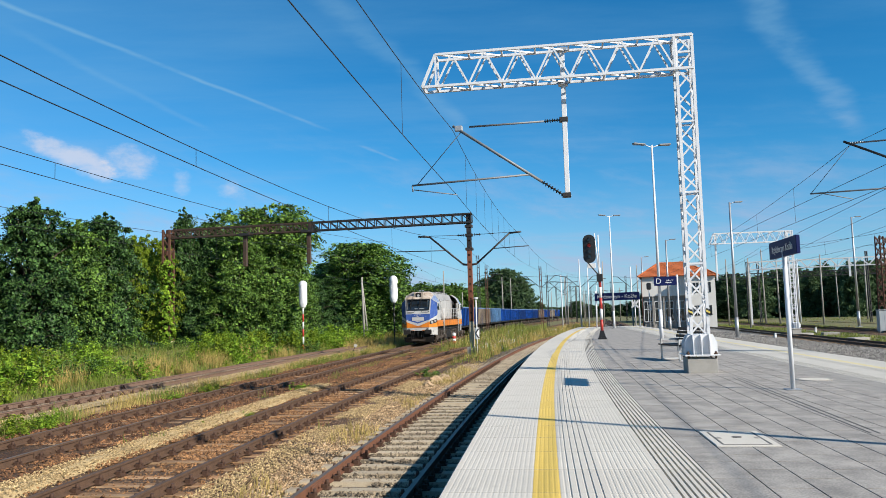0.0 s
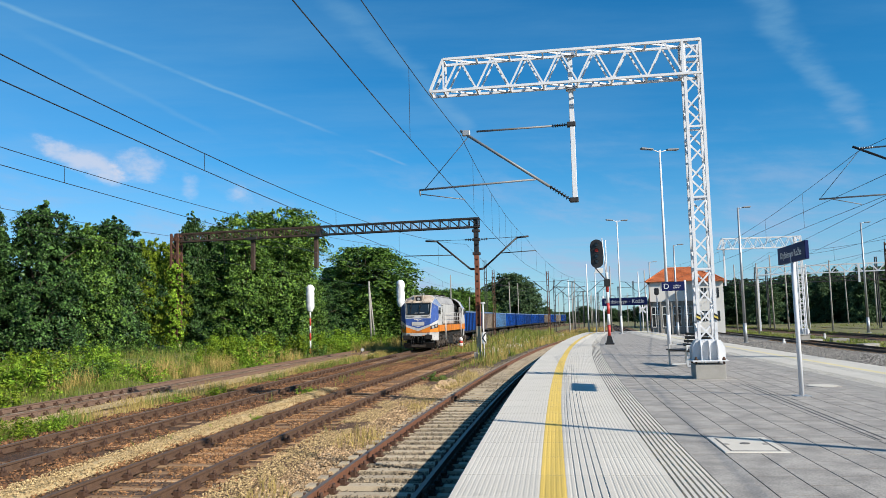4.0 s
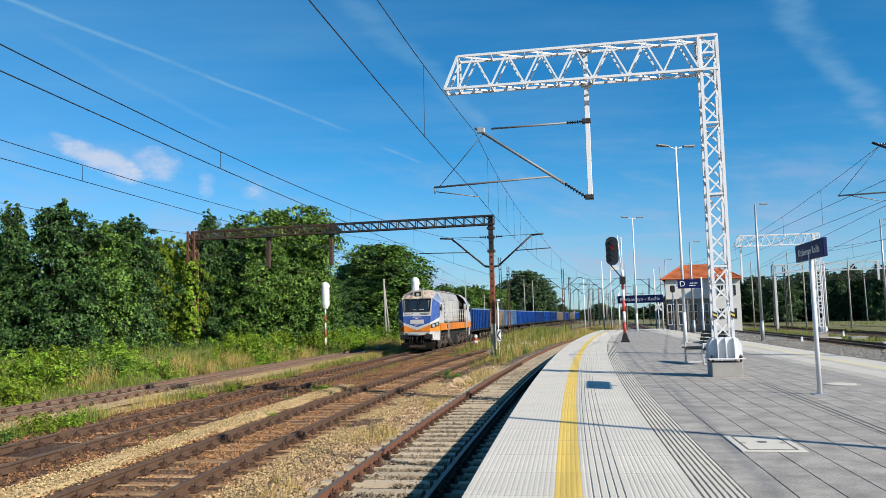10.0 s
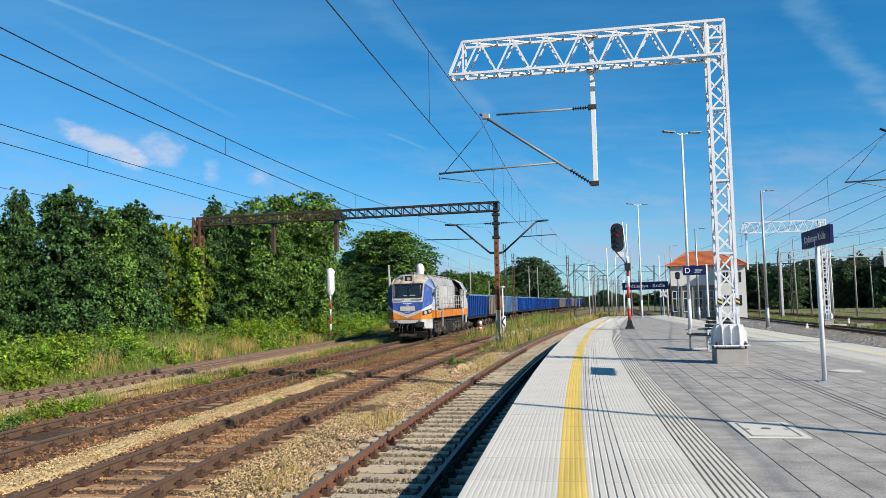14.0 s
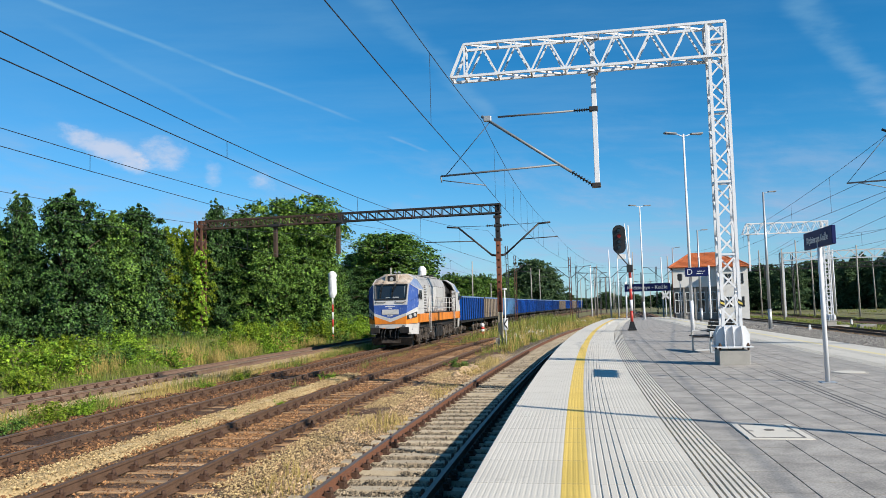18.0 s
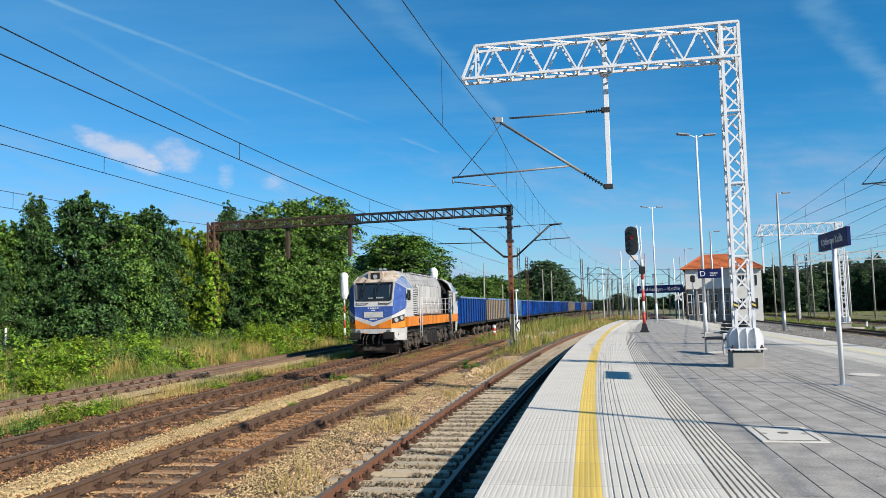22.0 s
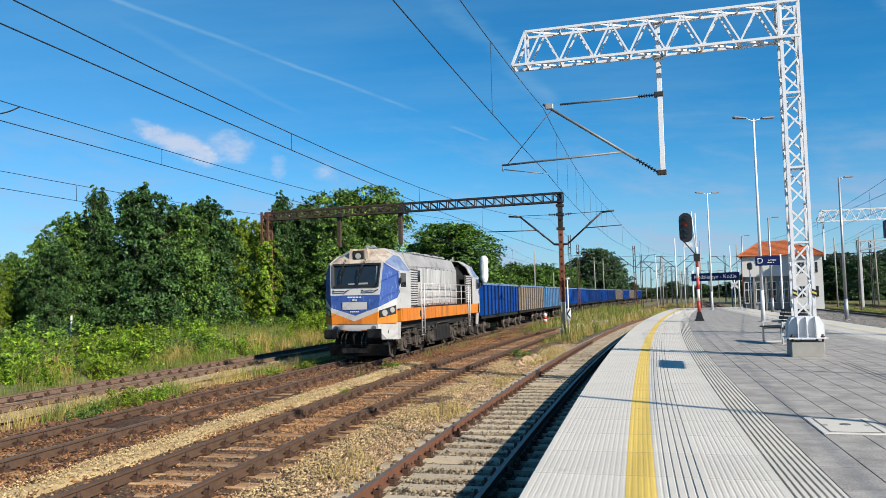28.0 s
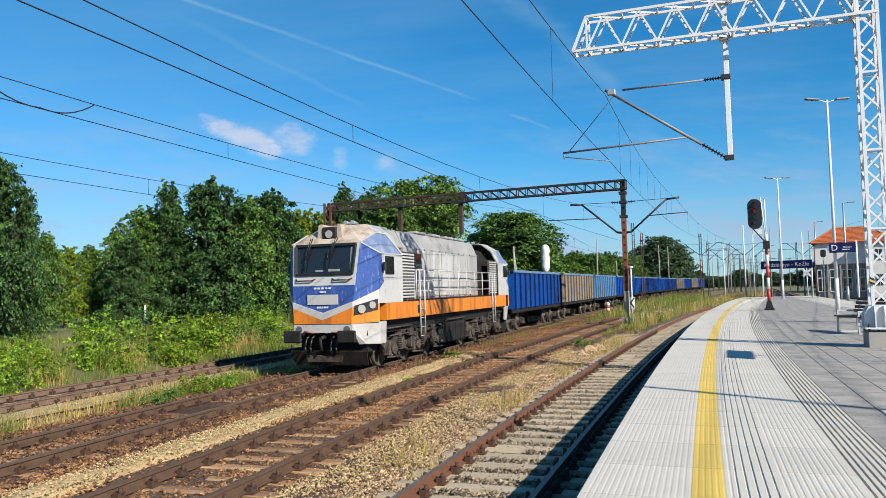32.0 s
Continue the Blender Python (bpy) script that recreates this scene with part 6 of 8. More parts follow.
def light_signal():
    t = thing("railway_signal", pose(8.97, 43.3, 0, 0, 0, -11), "black colour-light signal on a red and white striped post, showing red", "railway signal")
    bm = bmesh.new()
    bevelled(bm, -0.26, 0.26, -0.22, 0.22, 0, 0.1, 0.03)
    prism(bm, [(-0.2, 0.1), (0.2, 0.1), (0.1, 0.5), (-0.1, 0.5)], -0.12, 0.12)
    part("foot", bm, M["black"], t)
    z, k = 0.5, 0
    while z < 4.0:
        bm = bmesh.new()
        tube(bm, (0, 0, z), (0, 0, min(4.1, z + 0.62)), 0.085, None, 12)
        part("post_band", bm, M["white" if k % 2 else "red"], t)
        z, k = z + 0.62, k + 1
    bm = bmesh.new()
    tube(bm, (0, 0, 3.6), (-0.2, 0, 6.1), 0.03)
    tube(bm, (0.0, 0.05, 3.9), (0.0, 0.05, 6.0), 0.035)
    part("bracket", bm, M["white_steel"], t)
    bm = bmesh.new()
    tube(bm, (0.0, -0.08, 3.6), (-0.7, -0.08, 4.5), 0.035)
    part("strut", bm, M["dark_steel"], t)
    bm = bmesh.new()
    prof = []
    for i in range(24):
        a = 2 * math.pi * i / 24
        prof.append((-0.52 + 0.36 * math.cos(a), (5.68 if math.sin(a) > 0 else 4.75) + 0.36 * math.sin(a)))
    prism(bm, prof, -0.06, 0.04)
    bmesh.ops.recalc_face_normals(bm, faces=bm.faces)
    hd = part("signal_head", bm, M["black"], t, "black oval backing plate")
    for i, zz in enumerate((5.72, 5.4, 5.08, 4.76)):
        bm = bmesh.new()
        disc(bm, (-0.52, -0.08, zz), (0, 1, 0), 0.1, 0.04, 14)
        ln = part("lens", bm, M["lens_red"] if i == 1 else M["window"], hd)
        bm = bmesh.new()
        for q in range(7):
            a = math.pi * q / 6
            b = math.pi * (q + 1) / 6
            if q < 6:
                plate(bm, [(-0.52 + 0.13 * math.cos(a), -0.07, zz + 0.13 * math.sin(a)), (-0.52 + 0.13 * math.cos(b), -0.07, zz + 0.13 * math.sin(b)),
                           (-0.52 + 0.13 * math.cos(b), -0.28, zz + 0.13 * math.sin(b)), (-0.52 + 0.13 * math.cos(a), -0.28, zz + 0.13 * math.sin(a))], 0.006)
        part("hood", bm, M["black"], hd)
    bm = bmesh.new()
    bevelled(bm, -0.66, -0.2, -0.1, 0.0, 4.08, 4.36, 0.01)
    pl = part("plate", bm, M["white"], t, "white number plate below the head")
    bm = bmesh.new()
    bevelled(bm, -0.17, 0.17, -0.2, 0.05, 3.3, 3.72, 0.02)
    part("shunt_lamp", bm, M["black"], t)
    return t


light_signal()


def bench():
    t = thing("platform_bench", pose(7.42, 24.0, 0, 0, 0, -80), "dark slatted bench with a backrest on a grey steel frame", "bench")
    for x in (-0.6, 0.6):
        bm = bmesh.new()
        for a, b in (((x, -0.34, 0.02), (x, -0.34, 0.62)), ((x, 0.24, 0.02), (x, 0.24, 0.47)), ((x, -0.36, 0.43), (x, 0.27, 0.43)), ((x, 0.24, 0.42), (x, 0.42, 1.0)),
                     ((x, -0.36, 0.02), (x, 0.28, 0.02)), ((x, -0.36, 0.64), (x, 0.32, 0.64))):
            strut(bm, a, b, 0.045)
        part("leg_frame", bm, M["galv"], t, "grey flat steel leg frame with an armrest")
    for k in range(5):
        bm = bmesh.new()
        bevelled(bm, -0.8, 0.8, -0.36 + k * 0.125, -0.265 + k * 0.125, 0.46, 0.505, 0.008)
        part("seat_slat", bm, M["bench_wood"], t)
    for k in range(4):
        bm = bmesh.new()
        bevelled(bm, -0.8, 0.8, 0.245 + k * 0.035, 0.285 + k * 0.035, 0.58 + k * 0.115, 0.67 + k * 0.115, 0.008)
        part("back_slat", bm, M["bench_wood"], t)
    return t


bench()


def hatch(x, y, turn, w, d, label, name="access_cover"):
    t = thing(name, pose(x, y, 0.0, 0, 0, turn), label, "manhole cover")
    bm = bmesh.new()
    bevelled(bm, -w / 2, w / 2, -d / 2, d / 2, -0.02, 0.008, 0.004)
    part("frame", bm, M["edge_slab"], t)
    bm = bmesh.new()
    for s in (-1, 1):
        box(bm, s * (w / 2 - 0.09) - 0.012, s * (w / 2 - 0.09) + 0.012, -d / 2 + 0.09, d / 2 - 0.09, 0.004, 0.01)
        box(bm, -w / 2 + 0.09, w / 2 - 0.09, s * (d / 2 - 0.09) - 0.012, s * (d / 2 - 0.09) + 0.012, 0.004, 0.0105)
    part("gap", bm, M["joint"], t)
    bm = bmesh.new()
    for s in (-1, 1):
        bm2 = bm
        box(bm2, s * (w / 2 - 0.13) - 0.03, s * (w / 2 - 0.13) + 0.03, -0.05, 0.05, 0.0085, 0.012)
    part("lifting_slot", bm, M["concrete"], t)
    bm = bmesh.new()
    disc(bm, (0, 0.05, 0.01), (0, 0, 1), 0.06, 0.008, 12)
    part("keyhole", bm, M["joint"], t)


hatch(3.55, 9.4, -8, 0.72, 1.12, "square white access cover set in grey paving")


def round_cover(x, y):
    t = thing("round_manhole_cover", pose(x, y, 0), "pale round manhole cover in the paving", "manhole cover")
    bm = bmesh.new()
    disc(bm, (0, 0, 0.0), (0, 0, 1), 0.36, 0.02, 28)
    part("rim", bm, M["concrete"], t)
    bm = bmesh.new()
    disc(bm, (0, 0, 0.004), (0, 0, 1), 0.3, 0.02, 28)
    part("lid", bm, M["edge_slab"], t)


round_cover(7.96, 16.5)


def slot_drain():
    bm = bmesh.new()
    a, b = Vector((6.6, 17.44, 0)), Vector((5.3, 9.5, 0))
    d = (b - a).normalized()
    n = Vector((-d.y, d.x, 0))
    for s in (-0.05, 0.05):
        plate(bm, [a + n * (s - 0.012) + Vector((0, 0, 0.004)), a + n * (s + 0.012) + Vector((0, 0, 0.004)), b + n * (s + 0.012) + Vector((0, 0, 0.004)), b + n * (s - 0.012) + Vector((0, 0, 0.004))], -0.008)
    bmesh.ops.recalc_face_normals(bm, faces=bm.faces)
    tagged(part("slot_drain", bm, M["joint"]), "narrow dark drainage slot in the grey paving", "drain", kind="structure")


slot_drain()


def marker(x, y, z, h, label):
    """A short red and white post."""
    t = thing("marker_post", pose(x, y, z), label, "marker post", "marker posts")
    k, d = 0, h / 4
    for k in range(4):
        bm = bmesh.new()
        tube(bm, (0, 0, k * d), (0, 0, (k + 1) * d), 0.16, None, 12)
        part("band", bm, M["red" if k % 2 == 0 else "white"], t)
    bm = bmesh.new()
    tube(bm, (0, 0, h), (0, 0, h + 0.08), 0.16, 0.07, 12)
    part("cap", bm, M["white"], t)




def point_lever(x, y):
    """A ground lever with a counterweight beside the end of the siding."""
    t = thing("point_lever", pose(x, y, -1.02, 0, 0, 20), "low dark point lever with a pale weight in dry grass", "point lever")
    bm = bmesh.new()
    bevelled(bm, -0.3, 0.3, -0.16, 0.16, -0.08, 0.16, 0.02)
    part("base", bm, M["dark_steel"], t)
    bm = bmesh.new()
    tube(bm, (-0.05, 0, 0.14), (0.12, 0, 0.62), 0.03, 0.025, 8)
    part("lever", bm, M["dark_steel"], t)
    bm = bmesh.new()
    disc(bm, (0.1, 0, 0.52), (0, 1, 0), 0.13, 0.12, 14)
    part("weight", bm, M["concrete"], t, "pale round counterweight")


point_lever(-6.95, 57.5)
marker(0.72, 64.0, -0.8, 0.85, "short red and white banded post beside the tracks")


def covered_signal(x, y, h, red):
    t = thing("covered_signal", pose(x, y, -1.0), "disused signal wrapped in white plastic on a banded post", "railway signal", "covered signals")
    z, k = 0.0, 0
    while z < h - 2.2:
        bm = bmesh.new()
        tube(bm, (0, 0, z), (0, 0, z + 0.6), 0.07, None, 10)
        part("post_band", bm, M["white" if k % 2 else "red"] if red else M["black" if z < h - 3 else "red"], t)
        z, k = z + 0.6, k + 1
    bm = bmesh.new()
    rings = []
    for i in range(25):
        u = i / 24
        lg = 2.2 if red else 2.75
        zz = h - lg + lg * u
        r = (0.3 if red else 0.36) * (min(1.0, 0.55 + 3 * u) if u < 0.85 else math.sqrt(max(0.12, 1 - ((u - 0.85) / 0.155) ** 2)))
        ring = []
        for k in range(14):
            a = 2 * math.pi * k / 14
            w = 1 + 0.2 * noise.noise(Vector((math.cos(a) * 2, math.sin(a) * 2, zz * 2.2 + x))) + 0.1 * noise.noise(Vector((math.cos(a) * 5, math.sin(a) * 5, zz * 6 + x)))
            ring.append(bm.verts.new((r * w * (math.cos(a) + 0.12 * math.cos(3 * a)), 0.6 * r * w * math.sin(a), zz)))
        rings.append(ring)
    for a, b in zip(rings, rings[1:]):
        for k in range(14):
            bm.faces.new((a[k], a[(k + 1) % 14], b[(k + 1) % 14], b[k])).smooth = True
    bm.faces.new(rings[-1])
    bm.faces.new(rings[0][::-1])
    part("plastic_wrap", bm, M["cloth"], t, "creased white plastic wrap")


covered_signal(-11.45, 61.0, 5.72, True)
covered_signal(-5.1, 76.0, 6.75, False)


def track_board(x, y):
    """A white board with a black chevron at the foot of the portal's post."""
    t = thing("track_sign", pose(x, y, -1.0, 0, 0, 10), "small white track sign with a black chevron", "track sign")
    bm = bmesh.new()
    tube(bm, (0, 0, 0), (0, 0, 3.6), 0.045)
    part("post", bm, M["white"], t)
    bm = bmesh.new()
    bevelled(bm, -0.13, 0.13, -0.1, 0.1, 3.56, 3.68, 0.02)
    part("cap", bm, M["white"], t)
    bm = bmesh.new()
    bevelled(bm, -0.15, 0.15, -0.06, -0.03, 1.08, 1.78, 0.005)
    part("board", bm, M["white"], t)
    bm = bmesh.new()
    for a, b in (((0.11, 1.73), (-0.1, 1.43)), ((-0.1, 1.43), (0.11, 1.13))):
        strut(bm, (a[0], -0.066, a[1]), (b[0], -0.066, b[1]), 0.012, 0.08)
    part("chevron", bm, M["black"], t)


track_board(1.98, 47.55)


def dwarf_signal(x, y, z, h):
    t = thing("dwarf_signal", pose(x, y, z, 0, 0, -15), "small black signal lamp on a grey post", "railway signal")
    bm = bmesh.new()
    tube(bm, (0, 0, 0), (0, 0, h), 0.05)
    part("post", bm, M["galv"], t)
    bm = bmesh.new()
    bevelled(bm, -0.22, 0.22, -0.15, 0.15, h - 0.15, h + 0.5, 0.1)
    part("lamp_box", bm, M["black"], t)


dwarf_signal(18.9, 69.5, 0, 3.6)


def white_pole(az, dist, h):
    t = thing("white_pole", pose(dist * math.sin(radians(az)), dist * math.cos(radians(az)), -0.6), "slim white pole half hidden among bushes", "pole")
    bm = bmesh.new()
    tube(bm, (0, 0, -0.3), (0, 0, h), 0.055, 0.045, 8)
    part("pole", bm, M["white"], t)


white_pole(-33.25, 41.0, 1.75)


def limit_post(x, y):
    """A short white post with a yellow cap marking the clearance between tracks."""
    t = thing("clearance_post", pose(x, y, -1.05), "short white clearance marker between the sidings", "marker post", "clearance posts")
    bm = bmesh.new()
    bevelled(bm, -0.1, 0.1, -0.08, 0.08, 0, 0.3, 0.02)
    part("block", bm, M["white"], t)
    bm = bmesh.new()
    bevelled(bm, -0.08, 0.08, -0.07, 0.07, 0.3, 0.5, 0.03)
    part("lamp", bm, M["white"], t)


limit_post(27.0, 62.0)
limit_post(36.2, 74.0)


def concrete_lid(x, y, r):
    ob = new("cable_cover", None)
    bm = bmesh.new()
    bevelled(bm, -0.7, 0.7, -0.4, 0.4, -0.1, 0.18, 0.02)
    me = part("slab", bm, M["concrete"], ob)
    ob.matrix_basis = pose(x, y, -1.02, 0, 0, r)
    tagged(ob, "pale concrete cable cover in the grass", "cable cover", "cable covers")


for x, y, r in ((32.2, 68.0, 10), (34.3, 67.5, -8), (30.5, 56.0, 14)):
    concrete_lid(x, y, r)


# ---------------------------------------------------------------- poles along the line
def line_pole(x, y, z, h, mat, label, brackets=(), r=0.115):
    t = thing("catenary_pole", pose(x, y, z, rnd.uniform(-0.6, 0.6), rnd.uniform(-0.8, 0.8), 10), label, "catenary pole", "poles along the line")
    bm = bmesh.new()
    if mat == "concrete_old" or mat == "white_steel":
        tube(bm, (0, 0, -0.3), (0, 0, h), r, r * 0.65, 10)
    else:
        for s in (-1, 1):
            box(bm, s * 0.13 - 0.03, s * 0.13 + 0.03, -0.09, 0.09, -0.3, h)
        k = 0.6
        while k < h:
            box(bm, -0.13, 0.13, -0.085, -0.06, k, k + 0.08)
            box(bm, -0.13, 0.13, 0.06, 0.085, k, k + 0.08)
            k += 0.8
    part("pole", bm, M[mat], t)
    for s in brackets:
        bm = bmesh.new()
        tube(bm, (s * 0.1, 0, 6.1), (s * 2.1, 0, 7.7), 0.045)
        tube(bm, (s * 2.0, 0, 7.68), (s * 3.0, 0, 7.75), 0.04)
        part("bracket", bm, M["dark_steel"], t)
        bm = bmesh.new()
        tube(bm, (s * 0.15, 0, 7.55), (s * 2.2, 0, 7.7), 0.018)
        part("tie_rod", bm, M["dark_steel"], t)
        bm = bmesh.new()
        tube(bm, (s * 1.2, 0, 6.85), (s * 3.4, 0, 6.9), 0.025)
        part("registration_arm", bm, M["dark_steel"], t)
    return t


line_pole(13.4, 104, -1.0, 9.0, "rust", "rusty twin-channel catenary pole between the tracks", (-1, 1))
line_pole(17.5, 128, -1.0, 9.0, "dark_steel", "dark twin-channel catenary pole between the tracks", (1,))
line_pole(31.0, 185, -1.0, 9.0, "dark_steel", "dark twin-channel catenary pole between the tracks", (-1, 1))
line_pole(24.0, 150, -1.0, 9.5, "concrete_old", "weathered grey concrete catenary pole", (1,))
line_pole(22.5, 118, -1.0, 9.5, "white_steel", "pale painted steel catenary pole", (1,))
line_pole(4.5, 97, -1.0, 10.2, "dark_steel", "dark twin-channel steel catenary pole", (1,))
line_pole(5.7, 101, -1.0, 9.2, "rust", "rusty twin-channel pole beside the line", ())
def stayed_pole(x, y, h):
    t = thing("wooden_pole", pose(x, y, -1.0), "weathered pale pole with a leaning stay among trees", "pole")
    bm = bmesh.new()
    tube(bm, (-0.1, 0, -0.3), (-0.3, 0, h), 0.13, 0.09, 10)
    part("pole", bm, M["concrete_old"], t)
    bm = bmesh.new()
    tube(bm, (0.35, 0, -0.3), (-0.22, 0, h * 0.86), 0.1, 0.07, 10)
    part("stay", bm, M["concrete_old"], t)


stayed_pole(-8.65, 82, 7.0)
line_pole(-0.1, 108, -1.0, 9.0, "concrete_old", "weathered grey concrete pole beside the line", ())
line_pole(2.4, 100, -1.0, 5.6, "concrete_old", "short weathered concrete post beside the line", (), 0.09)
line_pole(10.85, 140, -1.0, 9.4, "concrete_old", "weathered grey concrete pole beside the line", (1,))
line_pole(14.0, 158, -1.0, 10.0, "concrete_old", "weathered grey concrete pole beside the line", ())
line_pole(27.0, 168, -1.0, 10.5, "dark_steel", "dark twin-channel steel catenary pole", ())
for k in range(7):
    line_pole(35 + k * 5.0, 200 + k * 22, -1.0, 9.5, ("concrete_old", "dark_steel")[k % 2], "weathered catenary pole far along the line", (1,) if k % 2 else ())
for x, y, h in ((45.0, 106.0, 10.5), (42.5, 128, 9.2), (52, 146, 9.0), (47.5, 118, 9.5), (60, 128, 10), (72, 138, 10), (36, 112, 9.5), (33.5, 118, 9.5), (66, 118, 9.0)):
    line_pole(x, y, -0.8, h, "concrete_old" if h != 9.5 else "dark_steel", "weathered catenary pole in the sidings", ())


for k in range(16):
    az, dist = radians(8.2 + 0.42 * k + rnd.uniform(-0.2, 0.2)), rnd.uniform(110, 230)
    line_pole(dist * math.sin(az), dist * math.cos(az), -1.0, rnd.uniform(8.5, 10.5), ("concrete_old", "dark_steel", "white_steel")[k % 3], "catenary pole among the tracks far along the line", ((), (1,), (-1, 1))[k % 3])


for az, dist, h, kind in ((20.6, 118, 9.6, "concrete_old"), (22.0, 104, 8.8, "concrete_old"), (22.7, 132, 9.8, "dark_steel"), (23.9, 112, 9.2, "concrete_old"), (25.2, 122, 9.4, "white_steel"), (26.6, 108, 9.0, "concrete_old"), (29.4, 116, 9.6, "dark_steel"), (31.0, 126, 9.4, "concrete_old")):
    line_pole(dist * math.sin(radians(az)), dist * math.cos(radians(az)), -0.9, h, kind, "slender catenary pole among the sidings", (-1,) if kind == "dark_steel" else ())


def cross_sign():
    t = thing("cross_sign", pose(22.2, 88.0, -0.9, 0, 0, -14), "small white cross on a slim post beside the line", "railway sign")
    bm = bmesh.new()
    tube(bm, (0, 0, 0), (0, 0, 4.6), 0.06)
    part("post", bm, M["white_steel"], t)
    for a in (45, -45):
        bm = bmesh.new()
        bevelled(bm, -0.55, 0.55, -0.1, -0.07, -0.11, 0.11, 0.01, Matrix.Translation((0, 0, 3.2)) @ Matrix.Rotation(radians(a), 4, "Y"))
        part("cross_arm", bm, M["white"], t)


cross_sign()


def far_portal(a, b, z0, zb, zt, mat, label, drops):
    a, b = Vector(a), Vector(b)
    d = (b - a).normalized()
    nrm = Vector((-d.y, d.x, 0))
    m = Matrix(((d.x, nrm.x, 0, a.x), (d.y, nrm.y, 0, a.y), (0, 0, 1, 0), (0, 0, 0, 1)))
    ln = (b - a).length
    t = thing("catenary_portal", m, label, "catenary portal")
    bm = bmesh.new()
    n = round(ln / 0.9)
    for y in (-0.3, 0.3):
        strut(bm, (0, y, zb), (ln, y, zb), 0.12)
        strut(bm, (0, y, zt), (ln, y, zt), 0.12)
        for i in range(n):
            x0, x1 = ln * i / n, ln * (i + 1) / n
            strut(bm, (x0, y, zt if i % 2 else zb), (x1, y, zb if i % 2 else zt), 0.07)
    part("beam", bm, M[mat], t)
    for x in (0, ln):
        bm = bmesh.new()
        bevelled(bm, x - 0.14, x + 0.14, -0.14, 0.14, z0, zt, 0.02)
        part("post", bm, M[mat], t)
    for x in drops:
        bm = bmesh.new()
        box(bm, x - 0.12, x + 0.12, -0.5, -0.3, 5.2, zt)
        part("drop_post", bm, M[mat], t)


far_portal((41, 101, 0), (78, 88, 0), -0.8, 6.6, 7.6, "white_steel", "white lattice catenary portal across the sidings", (12, 20, 27))
far_portal((43, 135, 0), (75, 124, 0), -0.8, 6.6, 7.4, "dark_steel", "dark lattice catenary portal across the sidings", (8, 18))


def rusty_tower():
    t = thing("lattice_mast", pose(40.6, 69.4, -0.75), "rusty brown lattice mast beside the sidings", "lattice mast")
    bm = bmesh.new()
    lattice(bm, (0, 0, 0), (0, 0, 8.6), 1.0, 1.0, (1, 0, 0), (0, 1, 0), 9, 0.1, 0.06, 0.75, cross=True)
    part("shaft", bm, M["rust"], t)
    bm = bmesh.new()
    bevelled(bm, -0.7, 0.7, -0.7, 0.7, -0.2, 0.2, 0.03)
    part("plinth", bm, M["concrete"], t)


rusty_tower()


def cabinet():
    t = thing("relay_cabinet", pose(38.5, 66.5, -0.95, 0, 0, -10), "pale grey trackside relay cabinet", "cabinet")
    bm = bmesh.new()
    bevelled(bm, -0.42, 0.42, -0.3, 0.3, 0.15, 1.95, 0.03)
    part("body", bm, M["grey_box"], t)
    bm = bmesh.new()
    bevelled(bm, -0.47, 0.47, -0.35, 0.35, 1.95, 2.02, 0.02)
    part("lid", bm, M["grey_box"], t)
    bm = bmesh.new()
    bevelled(bm, -0.4, 0.4, -0.25, 0.25, -0.1, 0.15, 0.01)
    part("base", bm, M["concrete"], t)
    for s in (-1, 1):
        bm = bmesh.new()
        bevelled(bm, s * 0.2 - 0.18, s * 0.2 + 0.18, -0.315, -0.3, 0.25, 1.85, 0.006)
        part("door", bm, M["grey_box"], t)


cabinet()

build_yard = ((line_6, "stones_grey", 6), (lambda y: line_6(y) + 9.5, "stones_old", 7), (lambda y: line_6(y) + 18.5, "stones_old", 8))
bed("ballast_5", right_edge, 5, 130, 4.7, RAIL - 0.2, M["stones_grey"], "wide grey stone bed beside the far platform edge", shift=4.9, d=4)
build_track(5, lambda y: right_edge(y) + 1.76, 5, 60, "new", 0.7, 0, "platform track with dark rails on concrete sleepers", 130)
for ln_, mt, num in build_yard:
    bed("ballast_" + str(num), ln_, 15, 170, 2.2, RAIL - 0.2, M[mt], "stone bed of a siding in the grass", d=4)
    build_track(num, ln_, 20, 70, "old", 0.75, 0, "dark rusty siding in the yard", 170)
wire_6 = lambda y: 16.4 + 0.165 * y
bed("ballast_9", lambda y: 1.5 + 0.185 * y, 84, 250, 6.5, RAIL - 0.3, M["stones_old"], "dark stained stone bed of the station throat", d=6)
build_track(9, lambda y: 5.5 + 0.185 * y, 86, 100, "old", 0.8, 0, "dark rusty track in the station throat", 240)
span("overhead_line_6", wire_6, [-8, 64, 120, 180], 4.8, 6.7, 5.15, "thin grey contact and messenger wires over the sidings")
line_5w = lambda y: 13.13 + 0.172 * (y - 23.76)
span("overhead_line_5", line_5w, [-20, 24.0, 80], 4.95, 6.7, 5.5, "thin grey contact and messenger wires over the far platform track", 0.0, 0.05)


